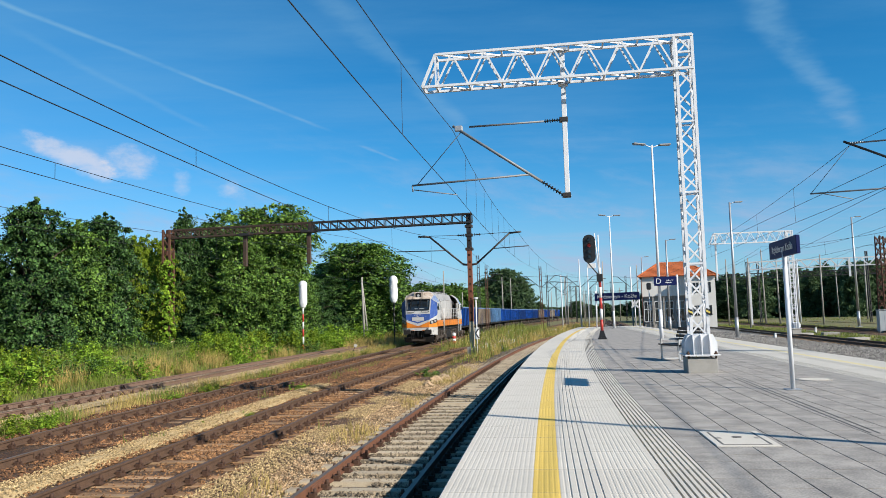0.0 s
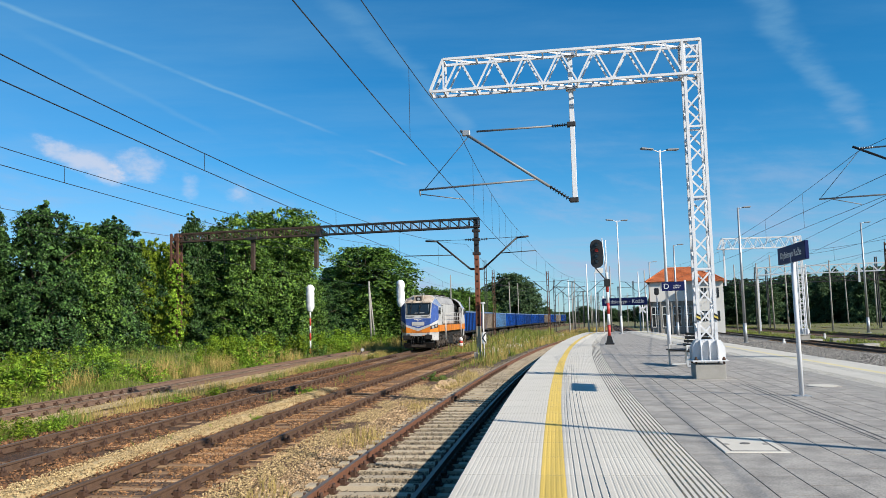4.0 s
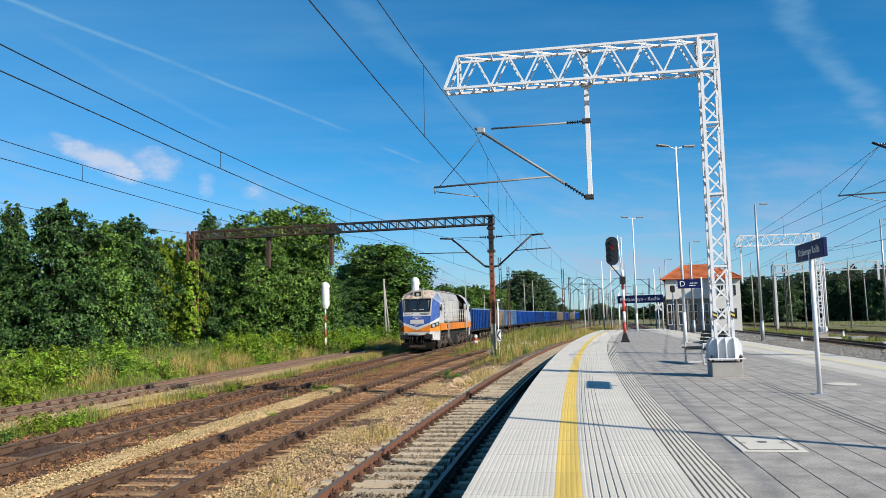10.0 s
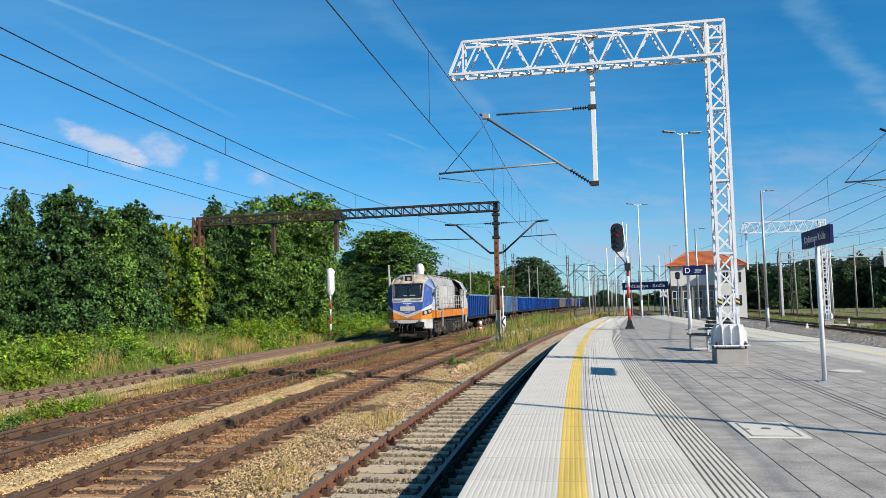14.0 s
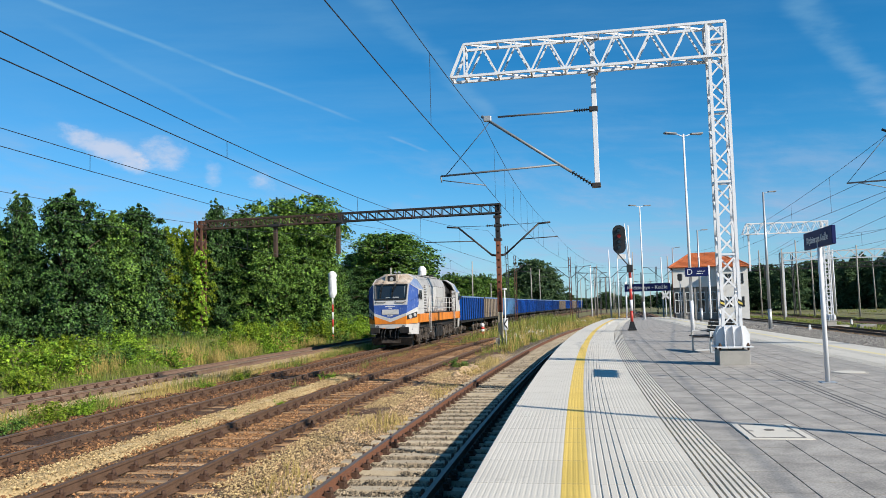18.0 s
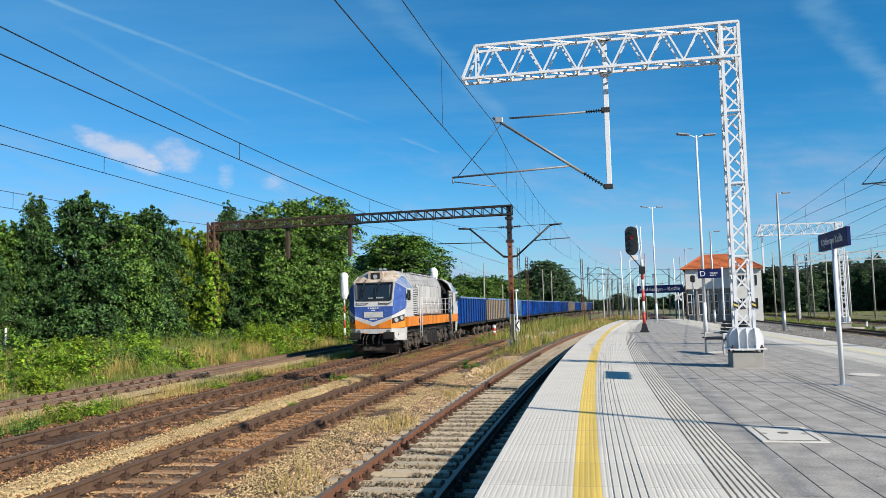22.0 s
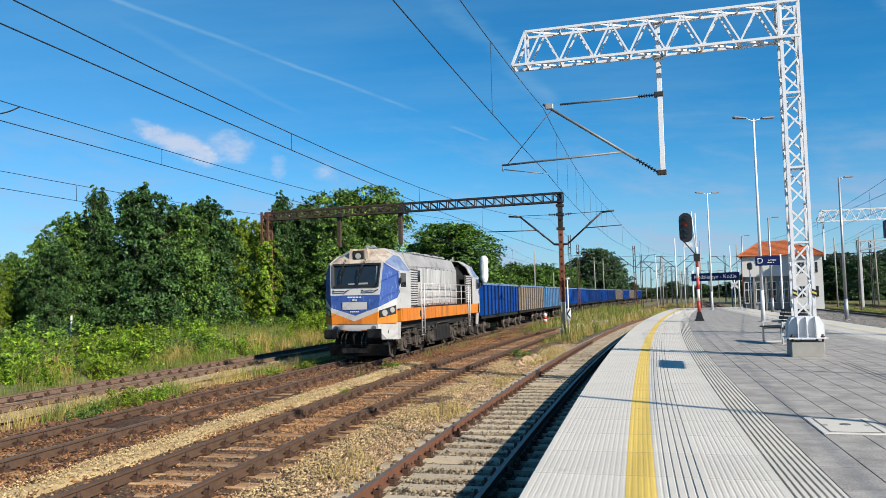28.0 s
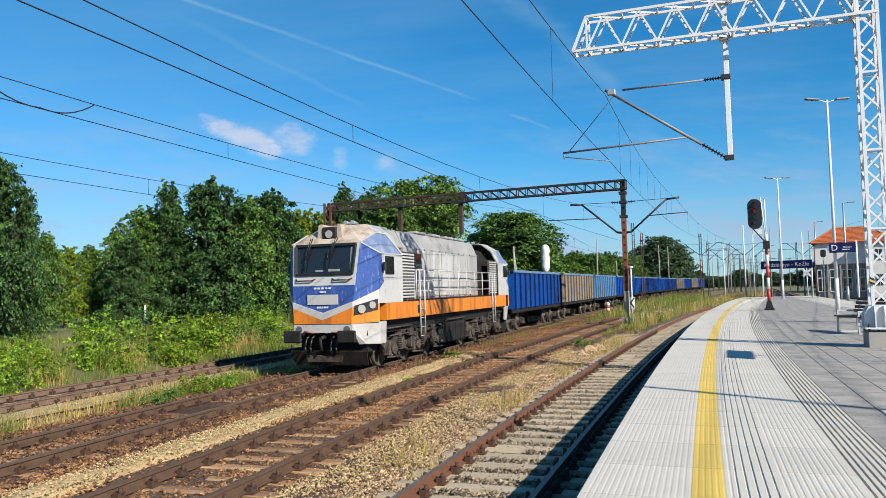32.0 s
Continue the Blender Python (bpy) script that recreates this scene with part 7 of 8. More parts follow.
def side_cantilever():
    """The bracket that carries the wires over the far platform track."""
    t = thing("catenary_bracket", pose(13.2, 23.95, 0, 0, 0, -12), "grey tubular catenary bracket on a white post beside the platform", "catenary bracket")
    bm = bmesh.new()
    bevelled(bm, 4.5, 4.8, -0.15, 0.15, -1.1, 8.6, 0.02)
    part("post", bm, M["white_steel"], t)
    bm = bmesh.new()
    tube(bm, (4.5, 0, 4.6), (-0.15, 0, 6.86), 0.04)
    part("strut_tube", bm, M["dark_steel"], t)
    bm = bmesh.new()
    tube(bm, (4.5, 0, 6.9), (0.0, 0, 6.78), 0.028)
    part("top_tube", bm, M["dull_galv"], t)
    bm = bmesh.new()
    tube(bm, (3.0, 0, 5.3), (-1.25, 0, 5.21), 0.026)
    tube(bm, (-0.9, 0, 5.2), (0.0, 0, 4.97), 0.014)
    part("registration_arm", bm, M["dull_galv"], t)
    bm = bmesh.new()
    tube(bm, (0.02, 0, 6.7), (-1.22, 0, 5.23), 0.009)
    part("stay_wire", bm, M["wire"], t)
    bm = bmesh.new()
    insulator(bm, (0.0, 0, 6.79), (0.45, 0, 6.8), 0.05, 6)
    part("insulator", bm, M["galv"], t)


side_cantilever()


def feeder(points, label, sag=0.0, r=0.011):
    """A bare wire strung through a few supports."""
    bm = bmesh.new()
    for a, b in zip(points, points[1:]):
        a, b = Vector(a), Vector(b)
        row = [a.lerp(b, k / 8) - Vector((0, 0, sag * 4 * (k / 8) * (1 - k / 8))) for k in range(9)]
        for p, q in zip(row, row[1:]):
            tube(bm, p, q, r, None, 5, False)
    tagged(part("feeder_wire", bm, M["wire"]), label, "overhead wire", kind="structure")


feeder(((13.2, 15.0, 6.2), (17.7, 42.3, 6.2), (24.5, 82.0, 6.2)), "bare grey feeder wire beside the platform track")
feeder(((13.5, 15.0, 6.0), (21.7, 45.9, 6.0), (33.0, 88.0, 6.0)), "bare grey feeder wire over the sidings")
feeder(((15.0, 16.0, 6.0), (27.5, 57.8, 6.0), (39.0, 96.0, 6.0)), "bare grey feeder wire over the sidings")
feeder(((28.0, 45.0, 6.7), (31.8, 67.0, 6.7), (40.0, 101.0, 7.4)), "bare grey feeder wire over the sidings", 0.3)
# a jumper loop between the messenger and contact wires of the main track
feeder((at(line_3, 12.1, 0.0, 5.14), at(line_3, 10.9, 0.0, 4.81), at(line_3, 9.6, 0.0, 5.14)), "grey jumper loop between the wires of the main track", 0.12, 0.012)
span("overhead_line_7", lambda y: wire_6(y) + 9.5, [-5, 66, 125], 4.8, 6.7, 5.2, "thin grey contact and messenger wires over the sidings")
span("overhead_line_4", lambda y: line_3(y) - 5.0, [-20, 52, 120], 4.62, 6.7, 5.05, "thin grey contact and messenger wires over the siding")


def signal_box():
    """Station house: a plain upper storey over a glazed ground floor, a wing at one end, hipped tile roofs."""
    c = Vector((32.0, 105.0, -0.9))
    t = thing("station_house", Matrix.Translation(c) @ Matrix.Rotation(radians(-17), 4, "Z"), "cream two-storey station house with an orange hipped tile roof", "house")
    W2, D2, H = 4.2, 4.4, 7.0
    bm = bmesh.new()
    box(bm, -W2, W2, -D2, D2, 4.3, H)
    part("upper_wall", bm, M["plaster"], t)
    # ground-floor wall and pillars in darker concrete, their shade put into the colour
    bm = bmesh.new()
    box(bm, -W2 + 0.3, W2, -D2 + 0.35, D2, 0, 4.3)
    part("lower_wall", bm, M["concrete_old"], t)
    bm = bmesh.new()
    box(bm, W2 - 2.2, W2 + 1.0, -D2 - 1.2, -D2 - 0.004, 0, H - 0.2)
    part("wing", bm, M["plaster"], t, "white rendered wing")

    def hipped(x0, x1, y0, y1, z, rise, inset, name):
        bm = bmesh.new()
        e = 0.4
        a = [(x0 - e, y0 - e, z), (x1 + e, y0 - e, z), (x1 + e, y1 + e, z), (x0 - e, y1 + e, z)]
        ym = (y0 + y1) / 2
        ra, rb = (x0 + inset, ym, z + rise), (x1 - inset, ym, z + rise)
        for pts in ((a[0], a[1], rb, ra), (a[1], a[2], rb), (a[2], a[3], ra, rb), (a[3], a[0], ra)):
            plate(bm, pts, 0.12)
        bmesh.ops.recalc_face_normals(bm, faces=bm.faces)
        roof = part(name, bm, M["roof_tile"], t, "orange clay tile roof")
        for k in range(1, 12):
            u = k / 12
            bm = bmesh.new()
            strut(bm, Vector(a[0]).lerp(Vector(ra), u) + Vector((0, -0.03, 0.02)), Vector(a[1]).lerp(Vector(rb), u) + Vector((0, -0.03, 0.02)), 0.07, 0.05)
            part("tile_course", bm, M["roof_tile"], roof)
        for p in (ra, rb):
            bm = bmesh.new()
            q = a[0] if p == ra else a[1]
            strut(bm, p, q, 0.2, 0.14)
            part("hip_tiles", bm, M["roof_tile"], roof)
        return roof

    hipped(-W2, W2, -D2, D2, H, 2.1, 2.4, "roof")
    hipped(W2 - 2.2, W2 + 1.0, -D2 - 1.2, -D2 + 2.5, H - 0.2, 1.2, 1.5, "wing_roof")
    for k in range(5):
        x = -W2 + 0.75 + k * 1.4
        bm = bmesh.new()
        box(bm, x - 0.5, x + 0.5, -D2 + 0.27, -D2 + 0.34, 0.9, 3.6)
        w = part("window", bm, M["window"], t)
        bm = bmesh.new()
        for q in (-0.5, 0, 0.5):
            box(bm, x + q - 0.04, x + q + 0.04, -D2 + 0.2, -D2 + 0.27, 0.9, 3.6)
        for q in (0.9, 2.6, 3.6):
            box(bm, x - 0.5, x + 0.5, -D2 + 0.215, -D2 + 0.27, q - 0.05, q + 0.05)
        part("window_frame", bm, M["white"], w)
        bm = bmesh.new()
        box(bm, x + 0.6, x + 0.8, -D2, -D2 + 0.3, 0, 4.3)
        part("pillar", bm, M["concrete_old"], t)
    for z in (1.6, 4.6):
        for x in (W2 - 1.4, W2 + 0.1):
            bm = bmesh.new()
            box(bm, x - 0.35, x + 0.35, -D2 - 1.26, -D2 - 1.2, z, z + 1.3)
            w = part("window", bm, M["window"], t)
            bm = bmesh.new()
            box(bm, x - 0.03, x + 0.03, -D2 - 1.3, -D2 - 1.26, z, z + 1.3)
            part("window_frame", bm, M["white"], w)
    for x in (-W2 + 0.05, W2 - 2.3):
        bm = bmesh.new()
        tube(bm, (x, -D2 - 0.1, 0), (x, -D2 - 0.1, H), 0.06)
        part("downpipe", bm, M["rust"], t)


signal_box()
# kind of tree, bearing, angle up to its top, distance, half its spread (degrees)
EDGE_TREES = (
    ("oak", -33.3, 6.3, 50, 2.5), ("spire", -31.6, 8.2, 49, 2.3), ("oak_dark", -28.9, 8.4, 49, 3.2), ("oak", -26.3, 7.1, 51, 2.8), ("oak_dark", -24.4, 7.6, 53, 2.7),
    ("young", -21.9, 6.5, 58, 1.8), ("young", -20.6, 6.2, 63, 1.6), ("spire", -19.1, 8.1, 64, 1.9), ("oak_dark", -17.4, 7.3, 65, 2.5), ("oak", -15.4, 6.9, 63, 2.6),
    ("umbrella", -13.2, 8.5, 68, 3.7), ("oak", -13.0, 6.2, 65, 2.8), ("oak", -11.2, 5.2, 70, 1.6), ("dome", -6.3, 5.85, 92, 3.7), ("dome", -8.8, 4.4, 96, 1.5), ("oak", -3.4, 3.5, 104, 1.3),
)
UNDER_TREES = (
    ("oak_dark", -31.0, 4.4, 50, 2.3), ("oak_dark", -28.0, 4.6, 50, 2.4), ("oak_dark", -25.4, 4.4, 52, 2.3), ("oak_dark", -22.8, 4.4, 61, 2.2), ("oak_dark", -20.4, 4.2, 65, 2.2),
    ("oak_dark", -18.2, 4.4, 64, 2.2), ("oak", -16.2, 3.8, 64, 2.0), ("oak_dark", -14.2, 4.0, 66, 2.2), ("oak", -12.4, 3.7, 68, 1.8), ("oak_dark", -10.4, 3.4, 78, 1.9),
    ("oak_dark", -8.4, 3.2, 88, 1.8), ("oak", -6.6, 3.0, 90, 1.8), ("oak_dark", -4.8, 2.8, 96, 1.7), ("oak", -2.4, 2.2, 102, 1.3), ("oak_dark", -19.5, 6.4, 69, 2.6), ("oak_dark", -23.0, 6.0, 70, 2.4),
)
LEFT_TREES = (
    ("oak_dark", -42.5, 9.5, 34, 2.7), ("spire", -40.7, 7.2, 36, 1.5), ("oak", -45.0, 9.0, 36, 3.0), ("young", -38.3, 3.7, 52, 1.6), ("oak", -36.7, 3.6, 56, 1.6), ("oak", -35.0, 4.8, 54, 1.5),
    ("oak", -39.6, 4.5, 44, 1.5), ("oak_dark", -34.2, 4.4, 48, 1.6), ("oak", -41.6, 4.6, 38, 2.0),
)
# bearing, height of the top, distance
FAR_TREES = ((-1.6, 7.2, 125), (-0.3, 6.9, 125), (0.9, 7.0, 128), (2.2, 6.6, 130), (3.4, 13.0, 235), (4.5, 15.9, 235), (5.6, 13.0, 235))


# ---------------------------------------------------------------- plants
def leaf_pads(seed, pads, per, size):
    """Leaves gathered in flat, tilted pads (centre, way out, radius), as twigs carry them."""
    g = np.random.default_rng(seed)
    n = len(pads)
    c = np.array([p[0] for p in pads], float)
    out = np.array([p[1] for p in pads], float)
    r = np.array([p[2] for p in pads], float)
    nrm = out * 0.6 + np.array([0, 0, 0.75]) + g.normal(size=(n, 3)) * 0.25
    nrm /= np.linalg.norm(nrm, axis=1)[:, None]
    u = np.cross(nrm, g.normal(size=(n, 3)))
    u /= np.linalg.norm(u, axis=1)[:, None]
    w = np.cross(nrm, u)
    c, r, nrm, u, w = (np.repeat(a, per, axis=0) for a in (c, r, nrm, u, w))
    lobes = np.repeat(g.random((n, 2)) * 6.283, per, axis=0)
    k = n * per
    a = g.random(k) * 6.283
    d = np.sqrt(g.random(k)) * r * (1 + 0.35 * np.sin(3 * a + lobes[:, 0]) + 0.25 * np.sin(5 * a + lobes[:, 1]))
    up = r * 0.3 * (1 - np.minimum(1, (d / r) ** 2)) * g.random(k) + g.normal(size=k) * r * 0.14
    p = c + u * (d * np.cos(a))[:, None] + w * (d * np.sin(a))[:, None] + nrm * up[:, None]
    ln = nrm + g.normal(size=(k, 3)) * 0.55
    ln /= np.linalg.norm(ln, axis=1)[:, None]
    x = np.cross(ln, g.normal(size=(k, 3)))
    x /= np.linalg.norm(x, axis=1)[:, None]
    y = np.cross(ln, x)
    la = (size * (0.55 + 0.8 * g.random(k)))[:, None]
    lb = la * (0.5 + 0.3 * g.random(k))[:, None]
    quad = np.stack([p - x * la * 0.5, p + y * lb * 0.5 + ln * la * 0.08, p + x * la * 0.5, p - y * lb * 0.5 + ln * la * 0.08], axis=1).reshape(-1, 3)
    return quad.tolist(), np.arange(k * 4).reshape(-1, 4).tolist()


def mesh_of(name, vs, fs, material):
    me = bpy.data.meshes.new(name)
    me.from_pydata(vs, [], fs)
    me.materials.append(material)
    return me


def spread(shape, u):
    """Half the width of a crown at a height from 0 to 1."""
    if shape == "spire":
        return 0.16 + 0.84 * (1 - u) ** 0.75 * min(1, 0.6 + 2 * u)
    if shape == "dome":
        return 0.85 + 0.15 * u / 0.4 if u < 0.4 else math.sqrt(max(0.02, 1 - ((u - 0.4) / 0.61) ** 2))
    if shape == "umbrella":
        return 0.5 if u < 0.5 else 0.5 + 0.5 * min(1, (u - 0.5) / 0.22) if u < 0.78 else math.sqrt(max(0.05, 1 - ((u - 0.78) / 0.25) ** 2))
    return (math.sin(math.pi * min(1, 0.17 + 0.81 * u)) ** 0.55) * (1.05 - 0.2 * u)


def tree_meshes(seed, shape, pads_n, per, size, pad, shoots, mat):
    """A crown 10 high and 8 across: boughs of leaf pads on an uneven outline, with shoots standing out at the top."""
    g = random.Random(seed)
    pads = []
    f1, f2, f3 = (g.uniform(0, 6.28) for _ in range(3))
    low = {"umbrella": 0.42, "oak": 0.08}.get(shape, 0.04)
    for k in range(pads_n):
        u = low + (0.97 - low) * ((k + g.random()) / pads_n) ** 0.92
        a = k * 2.39996 + g.uniform(-0.4, 0.4)
        lump = 1 + 0.2 * math.sin(3 * a + f1 + 5 * u) + 0.14 * math.sin(5 * a + f2 - 9 * u) + 0.12 * math.sin(14 * u + f3 + a)
        rr = 4 * spread(shape, u) * lump * (1 - 0.5 * g.random() ** 2.2)
        z = 10 * u + g.uniform(-0.3, 0.3)
        pads.append(((rr * math.cos(a), rr * math.sin(a), z), (math.cos(a) * (1.1 - u), math.sin(a) * (1.1 - u), 0.25 + 0.5 * u), pad * g.uniform(0.6, 1.35) * (1.15 - 0.4 * u)))
    for k in range(shoots):
        u = g.uniform(0.72, 0.97)
        a = g.uniform(0, 6.28)
        rr = 4 * spread(shape, u) * g.uniform(0.2, 0.95)
        top = 10 * u + g.uniform(0.5, 1.3)
        z = 10 * u - 0.4
        while z < top:
            pads.append(((rr * math.cos(a) + g.uniform(-0.12, 0.12), rr * math.sin(a) + g.uniform(-0.12, 0.12), z), (math.cos(a) * 0.5, math.sin(a) * 0.5, 0.6), pad * (0.2 + 0.35 * (top - z) / 1.6)))
            z += 0.34
    heart = []
    for k in range(80):
        u = low + 0.04 + (0.84 - low) * (k + g.random()) / 80
        a = k * 2.39996
        rr = 4 * spread(shape, u) * g.uniform(0.12, 0.56)
        heart.append(((rr * math.cos(a), rr * math.sin(a), 10 * u), (math.cos(a), math.sin(a), 0.0), pad * 1.5))
    vs, fs = leaf_pads(seed, pads, per, size)
    v2, f2 = leaf_pads(seed + 500, heart, 36, size * 2.0)
    crown = mesh_of("crown", vs + v2, fs + [[q + len(vs) for q in f] for f in f2], mat)
    bm = bmesh.new()
    lean = Vector((g.uniform(-0.4, 0.4), g.uniform(-0.4, 0.4), 0))
    tube(bm, (0, 0, -0.5), Vector((0, 0, 4.3)) + lean, 0.3, 0.2, 9)
    tube(bm, Vector((0, 0, 4.2)) + lean, Vector((0, 0, 8.6)) + lean * 1.5, 0.2, 0.03, 7)
    for c, o, r in pads[:pads_n:3]:
        z0 = max(0.9, c[2] * 0.72 - 0.6)
        p0 = Vector((0, 0, z0)) + lean * min(1.5, z0 / 4.3)
        mid = p0.lerp(Vector(c), 0.55) + Vector((0, 0, 0.3))
        tube(bm, p0, mid, 0.075, 0.045, 5)
        tube(bm, mid, Vector(c), 0.045, 0.014, 4)
    trunk = bpy.data.meshes.new("trunk")
    bm.to_mesh(trunk)
    bm.free()
    trunk.materials.append(M["trunk"])
    return crown, trunk


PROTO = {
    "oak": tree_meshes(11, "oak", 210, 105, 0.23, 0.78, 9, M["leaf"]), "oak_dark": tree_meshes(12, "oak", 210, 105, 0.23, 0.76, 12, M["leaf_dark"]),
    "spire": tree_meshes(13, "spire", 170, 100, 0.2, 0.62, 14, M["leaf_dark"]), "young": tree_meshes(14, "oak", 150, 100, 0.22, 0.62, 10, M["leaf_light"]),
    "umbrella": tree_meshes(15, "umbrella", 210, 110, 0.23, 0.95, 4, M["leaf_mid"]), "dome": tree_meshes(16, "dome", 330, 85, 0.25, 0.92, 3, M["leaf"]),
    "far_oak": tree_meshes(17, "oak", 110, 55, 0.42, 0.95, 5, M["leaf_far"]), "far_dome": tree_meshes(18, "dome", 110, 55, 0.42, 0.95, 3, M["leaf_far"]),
}
TREE_SAYS = {"oak": "broad green deciduous tree beside the railway", "oak_dark": "broad dark green oak-like tree", "spire": "slender dark green tree with a ragged pointed top",
             "young": "yellow-green young tree among darker ones", "umbrella": "tall green tree with a flat layered crown", "dome": "rounded dense green tree behind the tracks",
             "far_oak": "far dark tree of the wood", "far_dome": "far rounded tree of the wood"}


def tree(kind, az, top, dist, half):
    """A tree by its bearing and distance from the platform, the height of its top and half its width."""
    x, y = dist * math.sin(radians(az)), dist * math.cos(radians(az))
    z = ground_height(x, y) if dist < 130 else -1.0
    t = thing("tree", Matrix.Translation((x, y, z)) @ Matrix.Rotation(rnd.uniform(0, 6.28), 4, "Z") @ Matrix.Diagonal((half / 4.0, half / 4.0, (top - z) / 10.3, 1)), TREE_SAYS[kind], "tree", "trees along the line")
    same("trunk", PROTO[kind][1], t, Matrix.Identity(4))
    same("crown", PROTO[kind][0], t, Matrix.Identity(4))


for rows in (EDGE_TREES, UNDER_TREES, LEFT_TREES):
    for kind, az, el, dist, half in rows:
        tree(kind, az, 1.6 + math.tan(radians(el)) * dist, dist, radians(half) * dist)
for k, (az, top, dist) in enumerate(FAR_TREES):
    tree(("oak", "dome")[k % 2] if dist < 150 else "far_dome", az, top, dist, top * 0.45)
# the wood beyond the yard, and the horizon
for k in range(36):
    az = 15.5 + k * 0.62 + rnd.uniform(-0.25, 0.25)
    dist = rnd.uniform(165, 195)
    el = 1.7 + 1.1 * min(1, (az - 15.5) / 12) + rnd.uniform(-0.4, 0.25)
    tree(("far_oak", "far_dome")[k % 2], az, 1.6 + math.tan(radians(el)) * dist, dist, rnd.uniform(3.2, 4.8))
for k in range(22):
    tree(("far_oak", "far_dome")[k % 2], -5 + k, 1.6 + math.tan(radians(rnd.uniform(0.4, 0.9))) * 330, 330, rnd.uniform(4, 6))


def shrub_mesh(seed, mat, size=0.13):
    """Upright stems crowded with broad leaves, about 1.8 high."""
    g = random.Random(seed)
    pads = []
    for k in range(17):
        x, y = g.gauss(0, 0.55), g.gauss(0, 0.55)
        top = g.uniform(1.0, 1.85) * (1 - 0.22 * math.hypot(x, y))
        z = 0.1
        while z < top:
            a = g.uniform(0, 6.28)
            q = 0.2 * (1 - 0.5 * z / top)
            pads.append(((x * (1 + 0.2 * z) + q * math.cos(a), y * (1 + 0.2 * z) + q * math.sin(a), z), (math.cos(a), math.sin(a), 0.5), g.uniform(0.16, 0.3)))
            z += g.uniform(0.16, 0.28)
    return mesh_of("foliage", *leaf_pads(seed, pads, 24, size), mat)


SHRUB = [shrub_mesh(41, M["leaf_bush"]), shrub_mesh(42, M["leaf_bush"]), shrub_mesh(43, M["leaf"]), shrub_mesh(44, M["leaf_light"])]


def shrub(x, y, s, k):
    z = ground_height(x, y)
    if abs(math.degrees(math.atan2(x, y)) + 20.2) < 2.0 and 40 < y < 53.5:
        s *= 0.55
    t = thing("shrub", Matrix.Translation((x, y, z - 0.1)) @ Matrix.Rotation(rnd.uniform(0, 6.28), 4, "Z") @ Matrix.Diagonal((s * rnd.uniform(0.85, 1.2), s * rnd.uniform(0.85, 1.2), s, 1)),
              ("bright green leafy shrub", "bright green leafy shrub", "dense green shrub under the trees", "yellow-green leafy shrub")[k] + " beside the siding", "shrub", "shrubs along the siding")
    same("foliage", SHRUB[k], t, Matrix.Identity(4))
    bm = bmesh.new()
    for a in range(4):
        tube(bm, (0, 0, 0), (0.5 * math.cos(a * 1.6), 0.5 * math.sin(a * 1.6), 0.9), 0.03, 0.01, 4)
    part("stem", bm, M["trunk"], t)


y = 6.0
while y < 92:
    base = line_4(y)
    for off, lo, hi in ((-2.9, 0.55, 0.95), (-3.9, 0.7, 1.05), (-5.0, 0.8, 1.15), (-6.6, 0.75, 1.1), (-9.5, 0.75, 1.1)):
        if rnd.random() < 0.92:
            # back rows mostly take darker leaves: shade under the trees put into colour
            shrub(base + off + rnd.uniform(-0.8, 0.8), y + rnd.uniform(-0.7, 0.7), rnd.uniform(lo * 0.75, hi * 1.15) * (0.82 if 24 < y < 46 else 0.78 if y < 25 else 0.88), rnd.choice((0, 0, 1, 1, 0, 3, 2) if off > -6 else (2, 2, 2, 0)))
    y += 2.5


def weed(x, y, s, k):
    t = thing("weed", pose(x, y, -1.02, 0, 0, x * 97) @ Matrix.Diagonal((s * 1.3, s * 1.3, s, 1)), "leafy yellow-green weed growing between the rails", "weed", "weeds between the tracks")
    same("foliage", SHRUB[k], t, Matrix.Identity(4))


for x, y, s, k in ((-10.35, 18.2, 0.34, 3), (-10.2, 19.3, 0.3, 0), (-10.55, 17.0, 0.24, 2), (-10.4, 16.2, 0.2, 2), (-6.0, 18.7, 0.13, 3), (-5.4, 20.6, 0.12, 0), (-5.3, 27.4, 0.22, 0), (-9.2, 25.5, 0.2, 0), (-8.6, 27.5, 0.24, 3), (-0.75, 32.4, 0.26, 2)):
    weed(x, y, s, k)


def ivy():
    """Ivy climbing the portal's far post."""
    pads = [((-19.3 + (0.3 + 0.14 * math.sin(k * 1.3)) * math.cos(k * 2.4), 52.4 + 0.35 * math.sin(k * 2.4), -0.6 + k * 0.082), (math.cos(k * 2.4), math.sin(k * 2.4), 0.1), 0.22 + 0.1 * math.sin(k * 2.1)) for k in range(80)]
    t = thing("ivy", Matrix.Identity(4), "bright ivy climbing the rusty lattice post", "climbing plant")
    same("foliage", mesh_of("foliage", *leaf_pads(77, pads, 70, 0.21), M["leaf_bush"]), t, Matrix.Identity(4))


ivy()


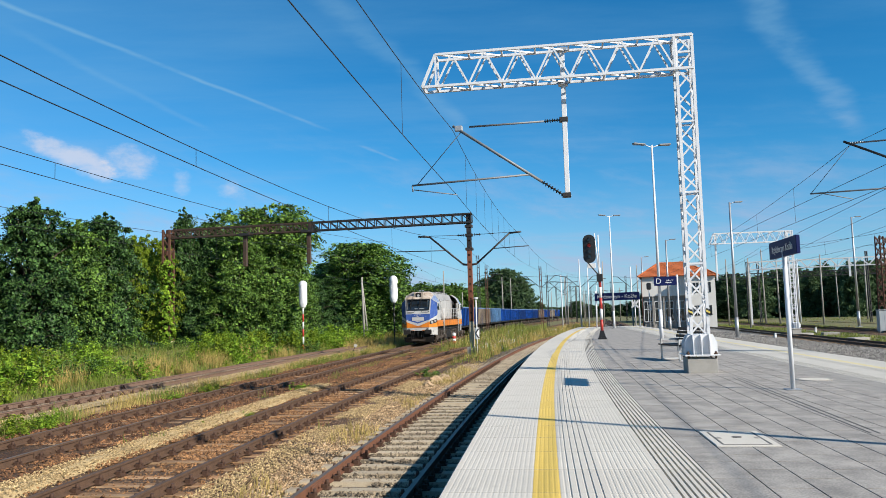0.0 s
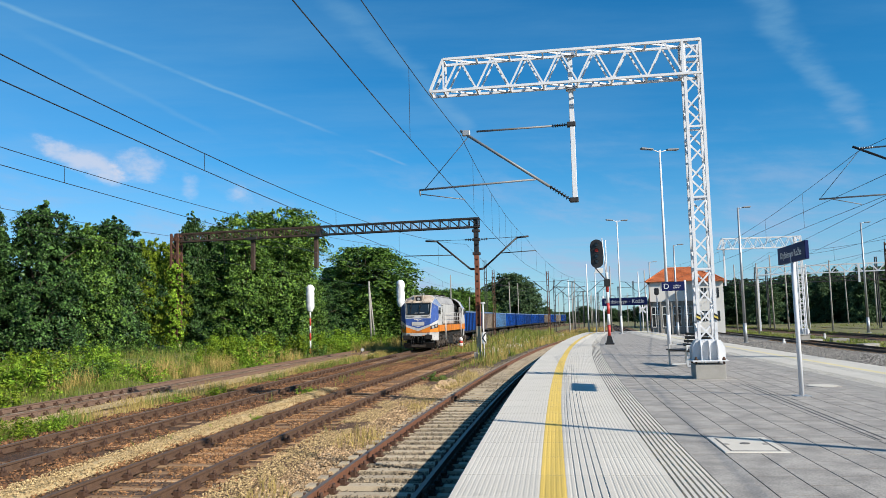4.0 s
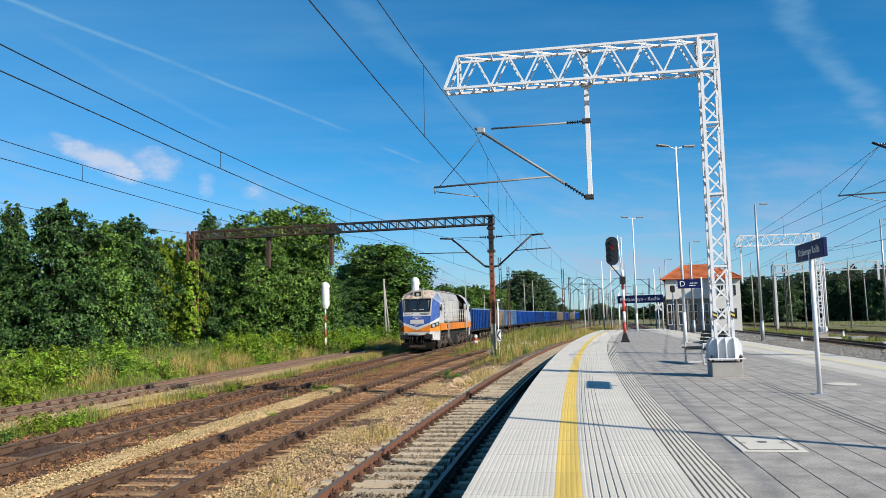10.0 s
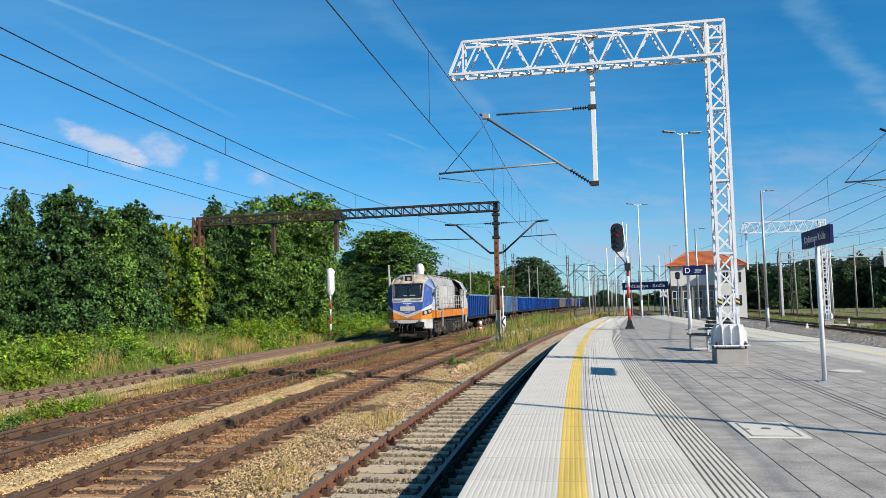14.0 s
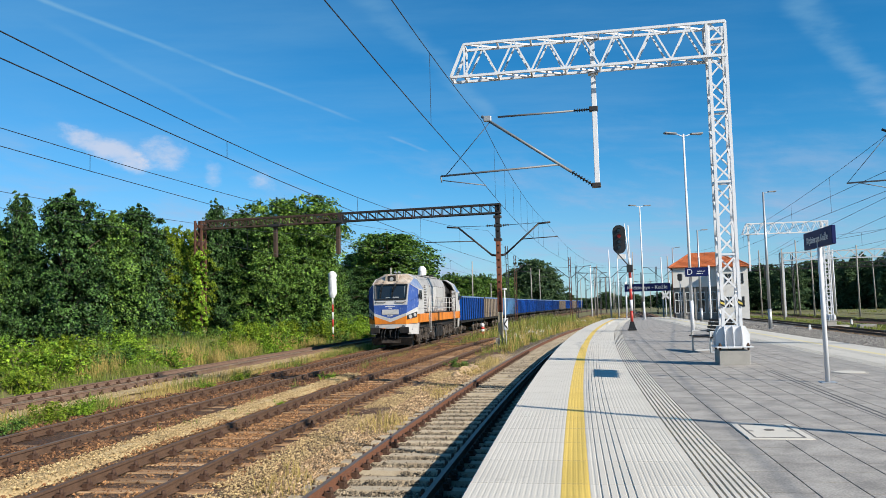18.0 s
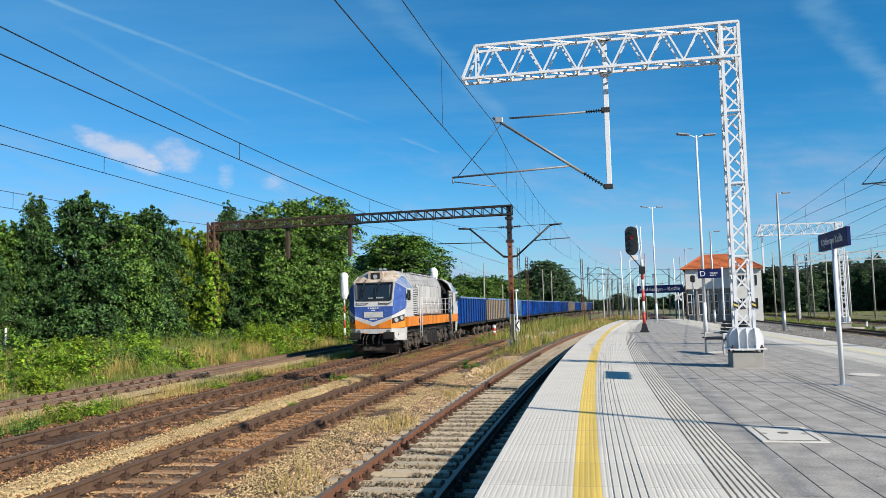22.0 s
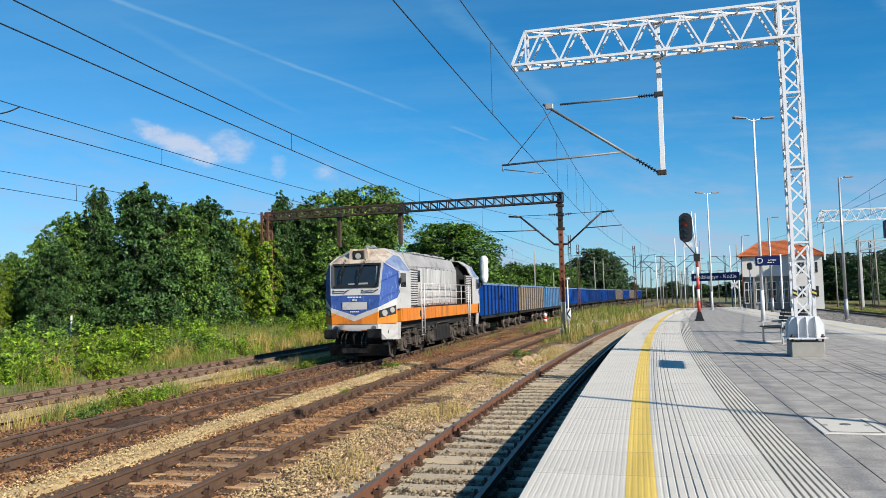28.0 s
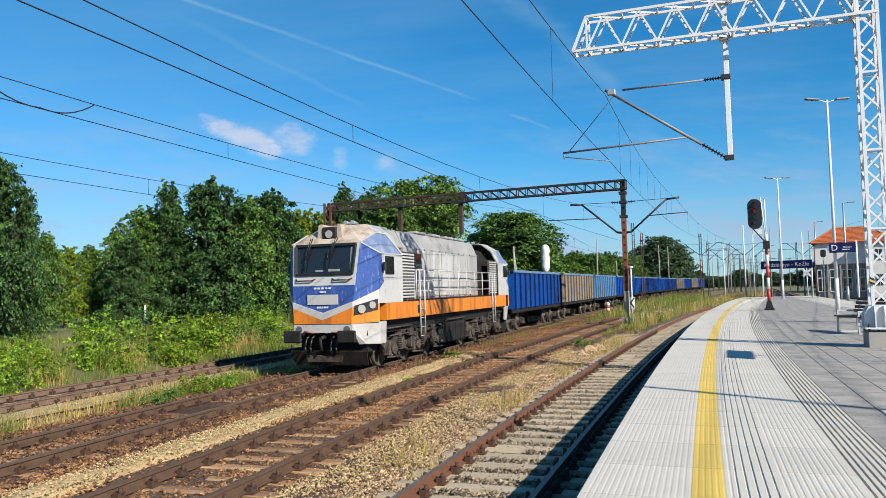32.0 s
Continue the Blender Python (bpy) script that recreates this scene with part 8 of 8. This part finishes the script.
def blades(name, places, mat, label, lo, hi, wide, lean=0.35, seed=1, heads=False):
    """Grass as many bent blades, each two quads tapering to a point."""
    g = np.random.default_rng(seed)
    vs, fs = [], []
    for x, y, z, k in places:
        h = (lo + (hi - lo) * g.random() ** 1.4) * k
        a = g.random() * 6.283
        w = wide * (0.6 + 0.8 * g.random()) * (0.6 + 0.4 * k)
        dx, dy = math.cos(a), math.sin(a)
        b = g.random() * 6.283
        lx, ly = math.cos(b) * lean * h * g.random(), math.sin(b) * lean * h * g.random()
        j = len(vs)
        vs += [(x - dx * w, y - dy * w, z - 0.05), (x + dx * w, y + dy * w, z - 0.05), (x + lx * 0.35 + dx * w * 0.8, y + ly * 0.35 + dy * w * 0.8, z + h * 0.6),
               (x + lx * 0.35 - dx * w * 0.8, y + ly * 0.35 - dy * w * 0.8, z + h * 0.6), (x + lx, y + ly, z + h)]
        fs += [(j, j + 1, j + 2, j + 3), (j + 3, j + 2, j + 4)]
    me = mesh_of(name, vs, fs, mat)
    tagged(new(name, me), label, "grass", kind="stuff")


def patch(line, y0, y1, o0, o1, n, z, seed, clump=0.0, thick=1.0):
    """Places for blades beside a line, in clumps."""
    g = np.random.default_rng(seed)
    out = []
    while len(out) < n:
        y = y0 + (y1 - y0) * g.random()
        o = o0 + (o1 - o0) * g.random()
        v = noise.noise(Vector((line(y) + o, y, seed * 3.1)) * 0.45) + 0.5 * noise.noise(Vector((line(y) + o, y, seed * 1.7)) * 1.6)
        if v < clump:
            continue
        out.append((line(y) + o, y, z if z is not None else ground_height(line(y) + o, y), 0.6 + 0.8 * min(1, max(0, v - clump + 0.3))))
    return out


blades("dry_grass", patch(line_4, 4, 75, -4.2, -1.9, 5200, None, 3, 0.33) + patch(line_4, 62, 110, -4, 3.5, 9000, -1.1, 5, 0.0),
       M["dry_grass"], "tall dry yellow grass beside the tracks", 0.35, 1.15, 0.0075, 0.5, 1)
blades("straw_grass", patch(line_4, 4, 62, 1.95, 2.8, 9000, -1.05, 24, -0.3) + patch(line_4, 4, 75, 2.4, 3.4, 3000, -1.08, 4, 0.15), M["dry_grass"], "short dead grass on the bank beside the siding", 0.08, 0.42, 0.006, 0.8, 11)
blades("green_weeds", patch(line_4, 4, 75, -4.5, -1.7, 12000, None, 6, -0.1) + patch(line_4, 12, 50, -10, -4, 12000, None, 26, -0.3) + patch(line_4, 6, 75, 2.25, 3.4, 7000, -1.08, 7, 0.05), M["green_grass"], "green weeds beside the tracks", 0.15, 0.6, 0.008, 0.5, 2)
blades("meadow_grass", patch(edge_line, 42, 120, -5.1, -3.6, 6200, -1.1, 8, 0.05) + patch(line_3, 56, 115, 2.2, 6.5, 3000, -1.1, 39, 0.0) + patch(edge_line, 70, 150, -6, -1.0, 3500, -1.1, 18, -0.2), M["dry_grass"], "tall dry grass between the tracks", 0.25, 0.95, 0.011, 0.35, 3)
blades("meadow_weeds", patch(edge_line, 40, 130, -5.2, -3.5, 5000, -1.1, 9, -0.1) + patch(edge_line, 75, 150, -6, -2.5, 4000, -1.1, 19, -0.2) + patch(line_3, 56, 115, 2.2, 6.5, 6000, -1.1, 29, -0.1), M["green_grass"], "green weeds between the tracks", 0.15, 0.65, 0.013, 0.5, 4)
blades("tall_weeds", patch(line_3, 68, 125, 2.6, 9.0, 4200, -1.1, 81, 0.1) + patch(edge_line, 46, 96, -5.0, -3.7, 500, -1.1, 82, 0.2), M["green_grass"], "tall rank weeds between the tracks", 0.5, 1.35, 0.02, 0.4, 21)
blades("dead_weeds", patch(line_2, 7, 44, 1.9, 2.9, 2200, -1.03, 71, 0.12) + patch(line_2, 26, 34, 2.2, 3.4, 700, -1.0, 72, -0.1), M["dry_grass"], "sparse grey dead weeds between the tracks", 0.06, 0.38, 0.005, 0.8, 15)
blades("track_weeds", patch(line_2, 14, 55, 1.3, 2.4, 700, -1.0, 10, 0.35) + patch(line_2, 14, 60, -2.3, -1.6, 300, -0.97, 11, 0.45) + patch(line_3, 20, 66, 1.2, 1.9, 700, -0.97, 20, 0.2), M["green_grass"], "sparse weeds in the ballast", 0.08, 0.4, 0.006, 0.6, 5)
blades("yard_grass", patch(line_6, 25, 120, 2.8, 7.0, 9000, -1.1, 12, -0.2) + patch(line_6, 30, 130, 12, 16, 7000, -1.05, 13, -0.2) + patch(line_6, 40, 150, 21, 34, 9000, -0.9, 14, -0.3),
       M["green_grass"], "uneven green and dry grass of the yard", 0.06, 0.2, 0.03, 0.5, 6)
blades("yard_scrub", patch(line_6, 70, 165, 8.5, 11.5, 3500, -1.05, 85, 0.0) + patch(line_6, 95, 165, 17, 60, 9000, -1.0, 86, 0.05), M["green_grass"], "rank green scrub between the sidings", 0.08, 0.42, 0.05, 0.5, 23)
blades("yard_straw", patch(line_6, 40, 150, 12, 34, 6000, -1.0, 87, 0.15), M["dry_grass"], "dry yellow grass between the sidings", 0.08, 0.3, 0.03, 0.5, 24)


# ---------------------------------------------------------------- loose stones
def loose(name, places, mat, label, lo, hi, seed, jitter=0.0):
    g = np.random.default_rng(seed)
    vs, fs = [], []
    base = np.array([(1, 0, 0), (-1, 0, 0), (0, 1, 0), (0, -1, 0), (0, 0, 1), (0, 0, -1)], float)
    tri = ((0, 2, 4), (2, 1, 4), (1, 3, 4), (3, 0, 4), (2, 0, 5), (1, 2, 5), (3, 1, 5), (0, 3, 5))
    for x, y, z, k in places:
        r = lo + (hi - lo) * g.random() ** 2
        q = base * r * (0.6 + 0.7 * g.random((6, 1)))
        a = g.random() * 6.283
        rot = np.array([[math.cos(a), -math.sin(a), 0.2], [math.sin(a), math.cos(a), -0.15], [-0.2, 0.15, 0.8]])
        q = q @ rot.T + np.array([x, y, z + jitter * g.random()])
        j = len(vs)
        vs += [tuple(p) for p in q]
        fs += [(j + a_, j + b_, j + c_) for a_, b_, c_ in tri]
    tagged(new(name, mesh_of(name, vs, fs, mat)), label, "stones", kind="stuff")


M["stone_bits"] = stuff("pale stone chips", (0.41, 0.31, 0.195), (0.155, 0.105, 0.062), 0.9, 0, 4, 40, 0.9, 0.2, per_island=0.55)
M["dark_bits"] = stuff("dark brown stone chips", (0.195, 0.092, 0.038), (0.058, 0.026, 0.0115), 0.9, 0, 4, 40, 0.9, 0.2, per_island=0.65)
M["brown_bits"] = stuff("yellow-brown stone chips", (0.285, 0.148, 0.06), (0.105, 0.048, 0.02), 0.9, 0, 4, 40, 0.9, 0.2, per_island=0.6)
M["sand_bits"] = stuff("sandy gravel", (0.48, 0.355, 0.175), (0.29, 0.205, 0.105), 0.95, 0, 4, 40, 0.9, 0.2, per_island=0.4)
loose("pale_gravel", patch(edge_line, 4, 40, -4.6, -2.6, 19000, -0.985, 30, -0.6),
      M["stone_bits"], "loose pale crushed stones of the track bed", 0.02, 0.05, 1)
M["mix_bits"] = stuff("mixed stone chips", (0.258, 0.205, 0.137), (0.0684, 0.0532, 0.0365), 0.9, 0, 4, 40, 0.9, 0.2, per_island=0.6)
loose("track_gravel", patch(edge_line, 5, 40, -2.45, -1.0, 17000, -0.958, 31, -0.35) + patch(edge_line, 5, 30, -1.0, -0.2, 4000, -0.985, 32, -0.9) + patch(edge_line, 38, 70, -3.2, -0.3, 7000, -0.96, 52, -0.5), M["mix_bits"], "loose mixed stones between the concrete sleepers", 0.02, 0.05, 15)
loose("brown_gravel", patch(line_2, 6, 56, -2.2, 1.3, 13000, -0.955, 33, -0.4) + patch(line_2, 6, 30, -0.68, 0.68, 6000, -0.96, 93, -0.1) + patch(line_2, 6, 60, -2.7, -1.3, 7000, -0.93, 63, 0.1), M["brown_bits"], "loose yellow-brown stones between old sleepers", 0.016, 0.042, 2, 0.02)
loose("dark_gravel", patch(line_3, 8, 46, -2.2, 2.0, 26000, -0.945, 34, -0.35) + patch(line_3, 20, 70, 1.2, 2.3, 9000, -0.94, 64, 0.0), M["dark_bits"], "loose oily stones between old sleepers", 0.02, 0.05, 12, 0.025)
M["petal"] = stuff("white petals", (0.7, 0.7, 0.62), (0.5, 0.5, 0.4), 0.8, 0, 4, 40, 0.6, 0.1, per_island=0.3)
loose("white_flowers", patch(edge_line, 46, 100, -5.0, -3.6, 320, -0.75, 83, 0.15) + patch(line_3, 62, 110, 2.4, 7.0, 200, -0.7, 84, 0.1), M["petal"], "small white flower heads of tall weeds", 0.02, 0.055, 22, 0.4)
M["grey_bits"] = stuff("grey stone chips", (0.304, 0.281, 0.251), (0.0988, 0.0912, 0.0798), 0.9, 0, 4, 40, 0.9, 0.2, per_island=0.6)
loose("grey_gravel", patch(right_edge, 24, 80, 3.6, 9.4, 14000, RAIL - 0.19, 50, -0.9), M["grey_bits"], "loose grey stones of the wide bed beside the platform", 0.03, 0.075, 14)
loose("sandy_gravel", patch(line_2, 5, 29, -2.15, -1.57, 13000, -0.91, 35, -0.7) + patch(line_2, 5, 28, -2.4, -1.4, 5000, -0.98, 45, -0.25) + patch(line_2, 5, 30, 1.15, 1.95, 15000, -0.99, 88, -0.3) + patch(line_4, 8, 60, 0.95, 2.05, 6000, -0.95, 37, -0.5), M["sand_bits"], "pale sandy gravel in heaps between tracks", 0.01, 0.028, 3, 0.085)
M["rubble_bits"] = stuff("mixed sandy rubble", (0.44, 0.31, 0.17), (0.16, 0.095, 0.05), 0.95, 0, 4, 40, 0.9, 0.2, per_island=0.6)
loose("rubble_gravel", patch(line_2, 7, 30, 1.4, 2.9, 9000, -1.0, 36, -0.2) + patch(line_2, 4, 32, 1.9, 3.0, 13000, -1.0, 46, -0.45), M["rubble_bits"], "mixed sandy rubble between the tracks", 0.012, 0.04, 9, 0.05)
for i, (x, y, r) in enumerate(((-0.35, 29.4, 0.27), (-0.05, 30.3, 0.24), (-0.7, 28.3, 0.18), (-0.2, 31.0, 0.2), (-0.6, 28.8, 0.15))):
    bm = bmesh.new()
    bmesh.ops.create_icosphere(bm, subdivisions=2, radius=r)
    for v in bm.verts:
        v.co *= 1 + 0.8 * noise.noise(v.co * (1.1 / r) + Vector((i * 3.7, 0, 0)))
        v.co.z *= 0.75
    ob = part("boulder", bm, M["boulder"])
    ob.location = (x, y, -0.98 + r * 0.25)
    tagged(ob, "pale broken stone lying beside the brown track", "stone", "stones beside the track")

# ---------------------------------------------------------------- paving, last
def build_paving():
    pv = thing("paving", Matrix.Identity(4), "grey concrete paving slabs in rows along the platform", "paving", kind="structure")
    bm = bmesh.new()
    prev = None
    for y in steps(-20, PLAT_END, 2):
        a, b = at(edge_line, y, WHITE + 0.004, -0.012), at(right_edge, y, -WHITE - 0.004, -0.012)
        ring = [bm.verts.new(a), bm.verts.new(b)]
        if prev:
            bm.faces.new((prev[0], prev[1], ring[1], ring[0]))
        prev = ring
    part("bedding", bm, M["joint"], pv)
    w, d = 0.4, 0.8
    me = paving_mesh(w, d)
    far_v, far_f = [], []
    for k in range(20):
        off = WHITE + 0.005 + w * (k + 0.5)
        y = -4.0 + (d / 2 if k % 2 else 0)
        while y < PLAT_END - 1:
            p = at(edge_line, y, off)
            if p.x + w * 0.52 < right_edge(p.y) - WHITE - 0.42:
                m = along(edge_line, y, off)
                if 5 < y < 24 and p.x < 0.62 * p.y + 0.5:
                    same("paving_slab", me, pv, m)
                else:
                    j = len(far_v)
                    far_v += [tuple(m @ Vector(v)) for v in ((-w / 2 + 0.005, -d / 2 + 0.005, 0), (w / 2 - 0.005, -d / 2 + 0.005, 0), (w / 2 - 0.005, d / 2 - 0.005, 0), (-w / 2 + 0.005, d / 2 - 0.005, 0))]
                    far_f.append((j, j + 1, j + 2, j + 3))
            y += d
    rest = new("far_slabs", mesh_of("far_slabs", far_v, far_f, M["paving"]))
    rest.parent = pv
    tagged(rest, kind="stuff")
    bm = bmesh.new()
    sweep(bm, right_edge, steps(-20, PLAT_END, 2), [(-WHITE - 0.9, -0.01), (-WHITE - 0.42, -0.002), (-WHITE - 0.42, 0.0), (-WHITE - 0.005, 0.0), (-WHITE - 0.005, -0.02)], None, False)
    part("tactile_strip", bm, M["concrete_old"], pv, "darker grey tactile strip")


build_paving()


def motions():
    """The freight train draws in and gathers speed; its wheels turn."""
    times = [a for a, _ in LEAD]
    for ob, wheels, back, half in train:
        walk(ob, [(t, vehicle_pose(lead_s(t) + back, half)) for t in times])
    s0, s1 = lead_s(0), lead_s(32)
    for ob, wheels, back, half in train[:5]:
        for w, r in wheels:
            n = math.ceil((s0 - s1) / r / radians(75))
            fine = np.linspace(0, 32, 321)
            run = np.array([s0 - lead_s(t) for t in fine])
            rows, c = [], Vector(w.location)
            for k in range(n + 1):
                d = (s0 - s1) * k / n
                t = float(np.interp(d, run, fine))
                rows.append((t, Matrix.Translation(c) @ Matrix.Rotation(-d / r, 4, "X")))
            walk(w, rows)


motions()
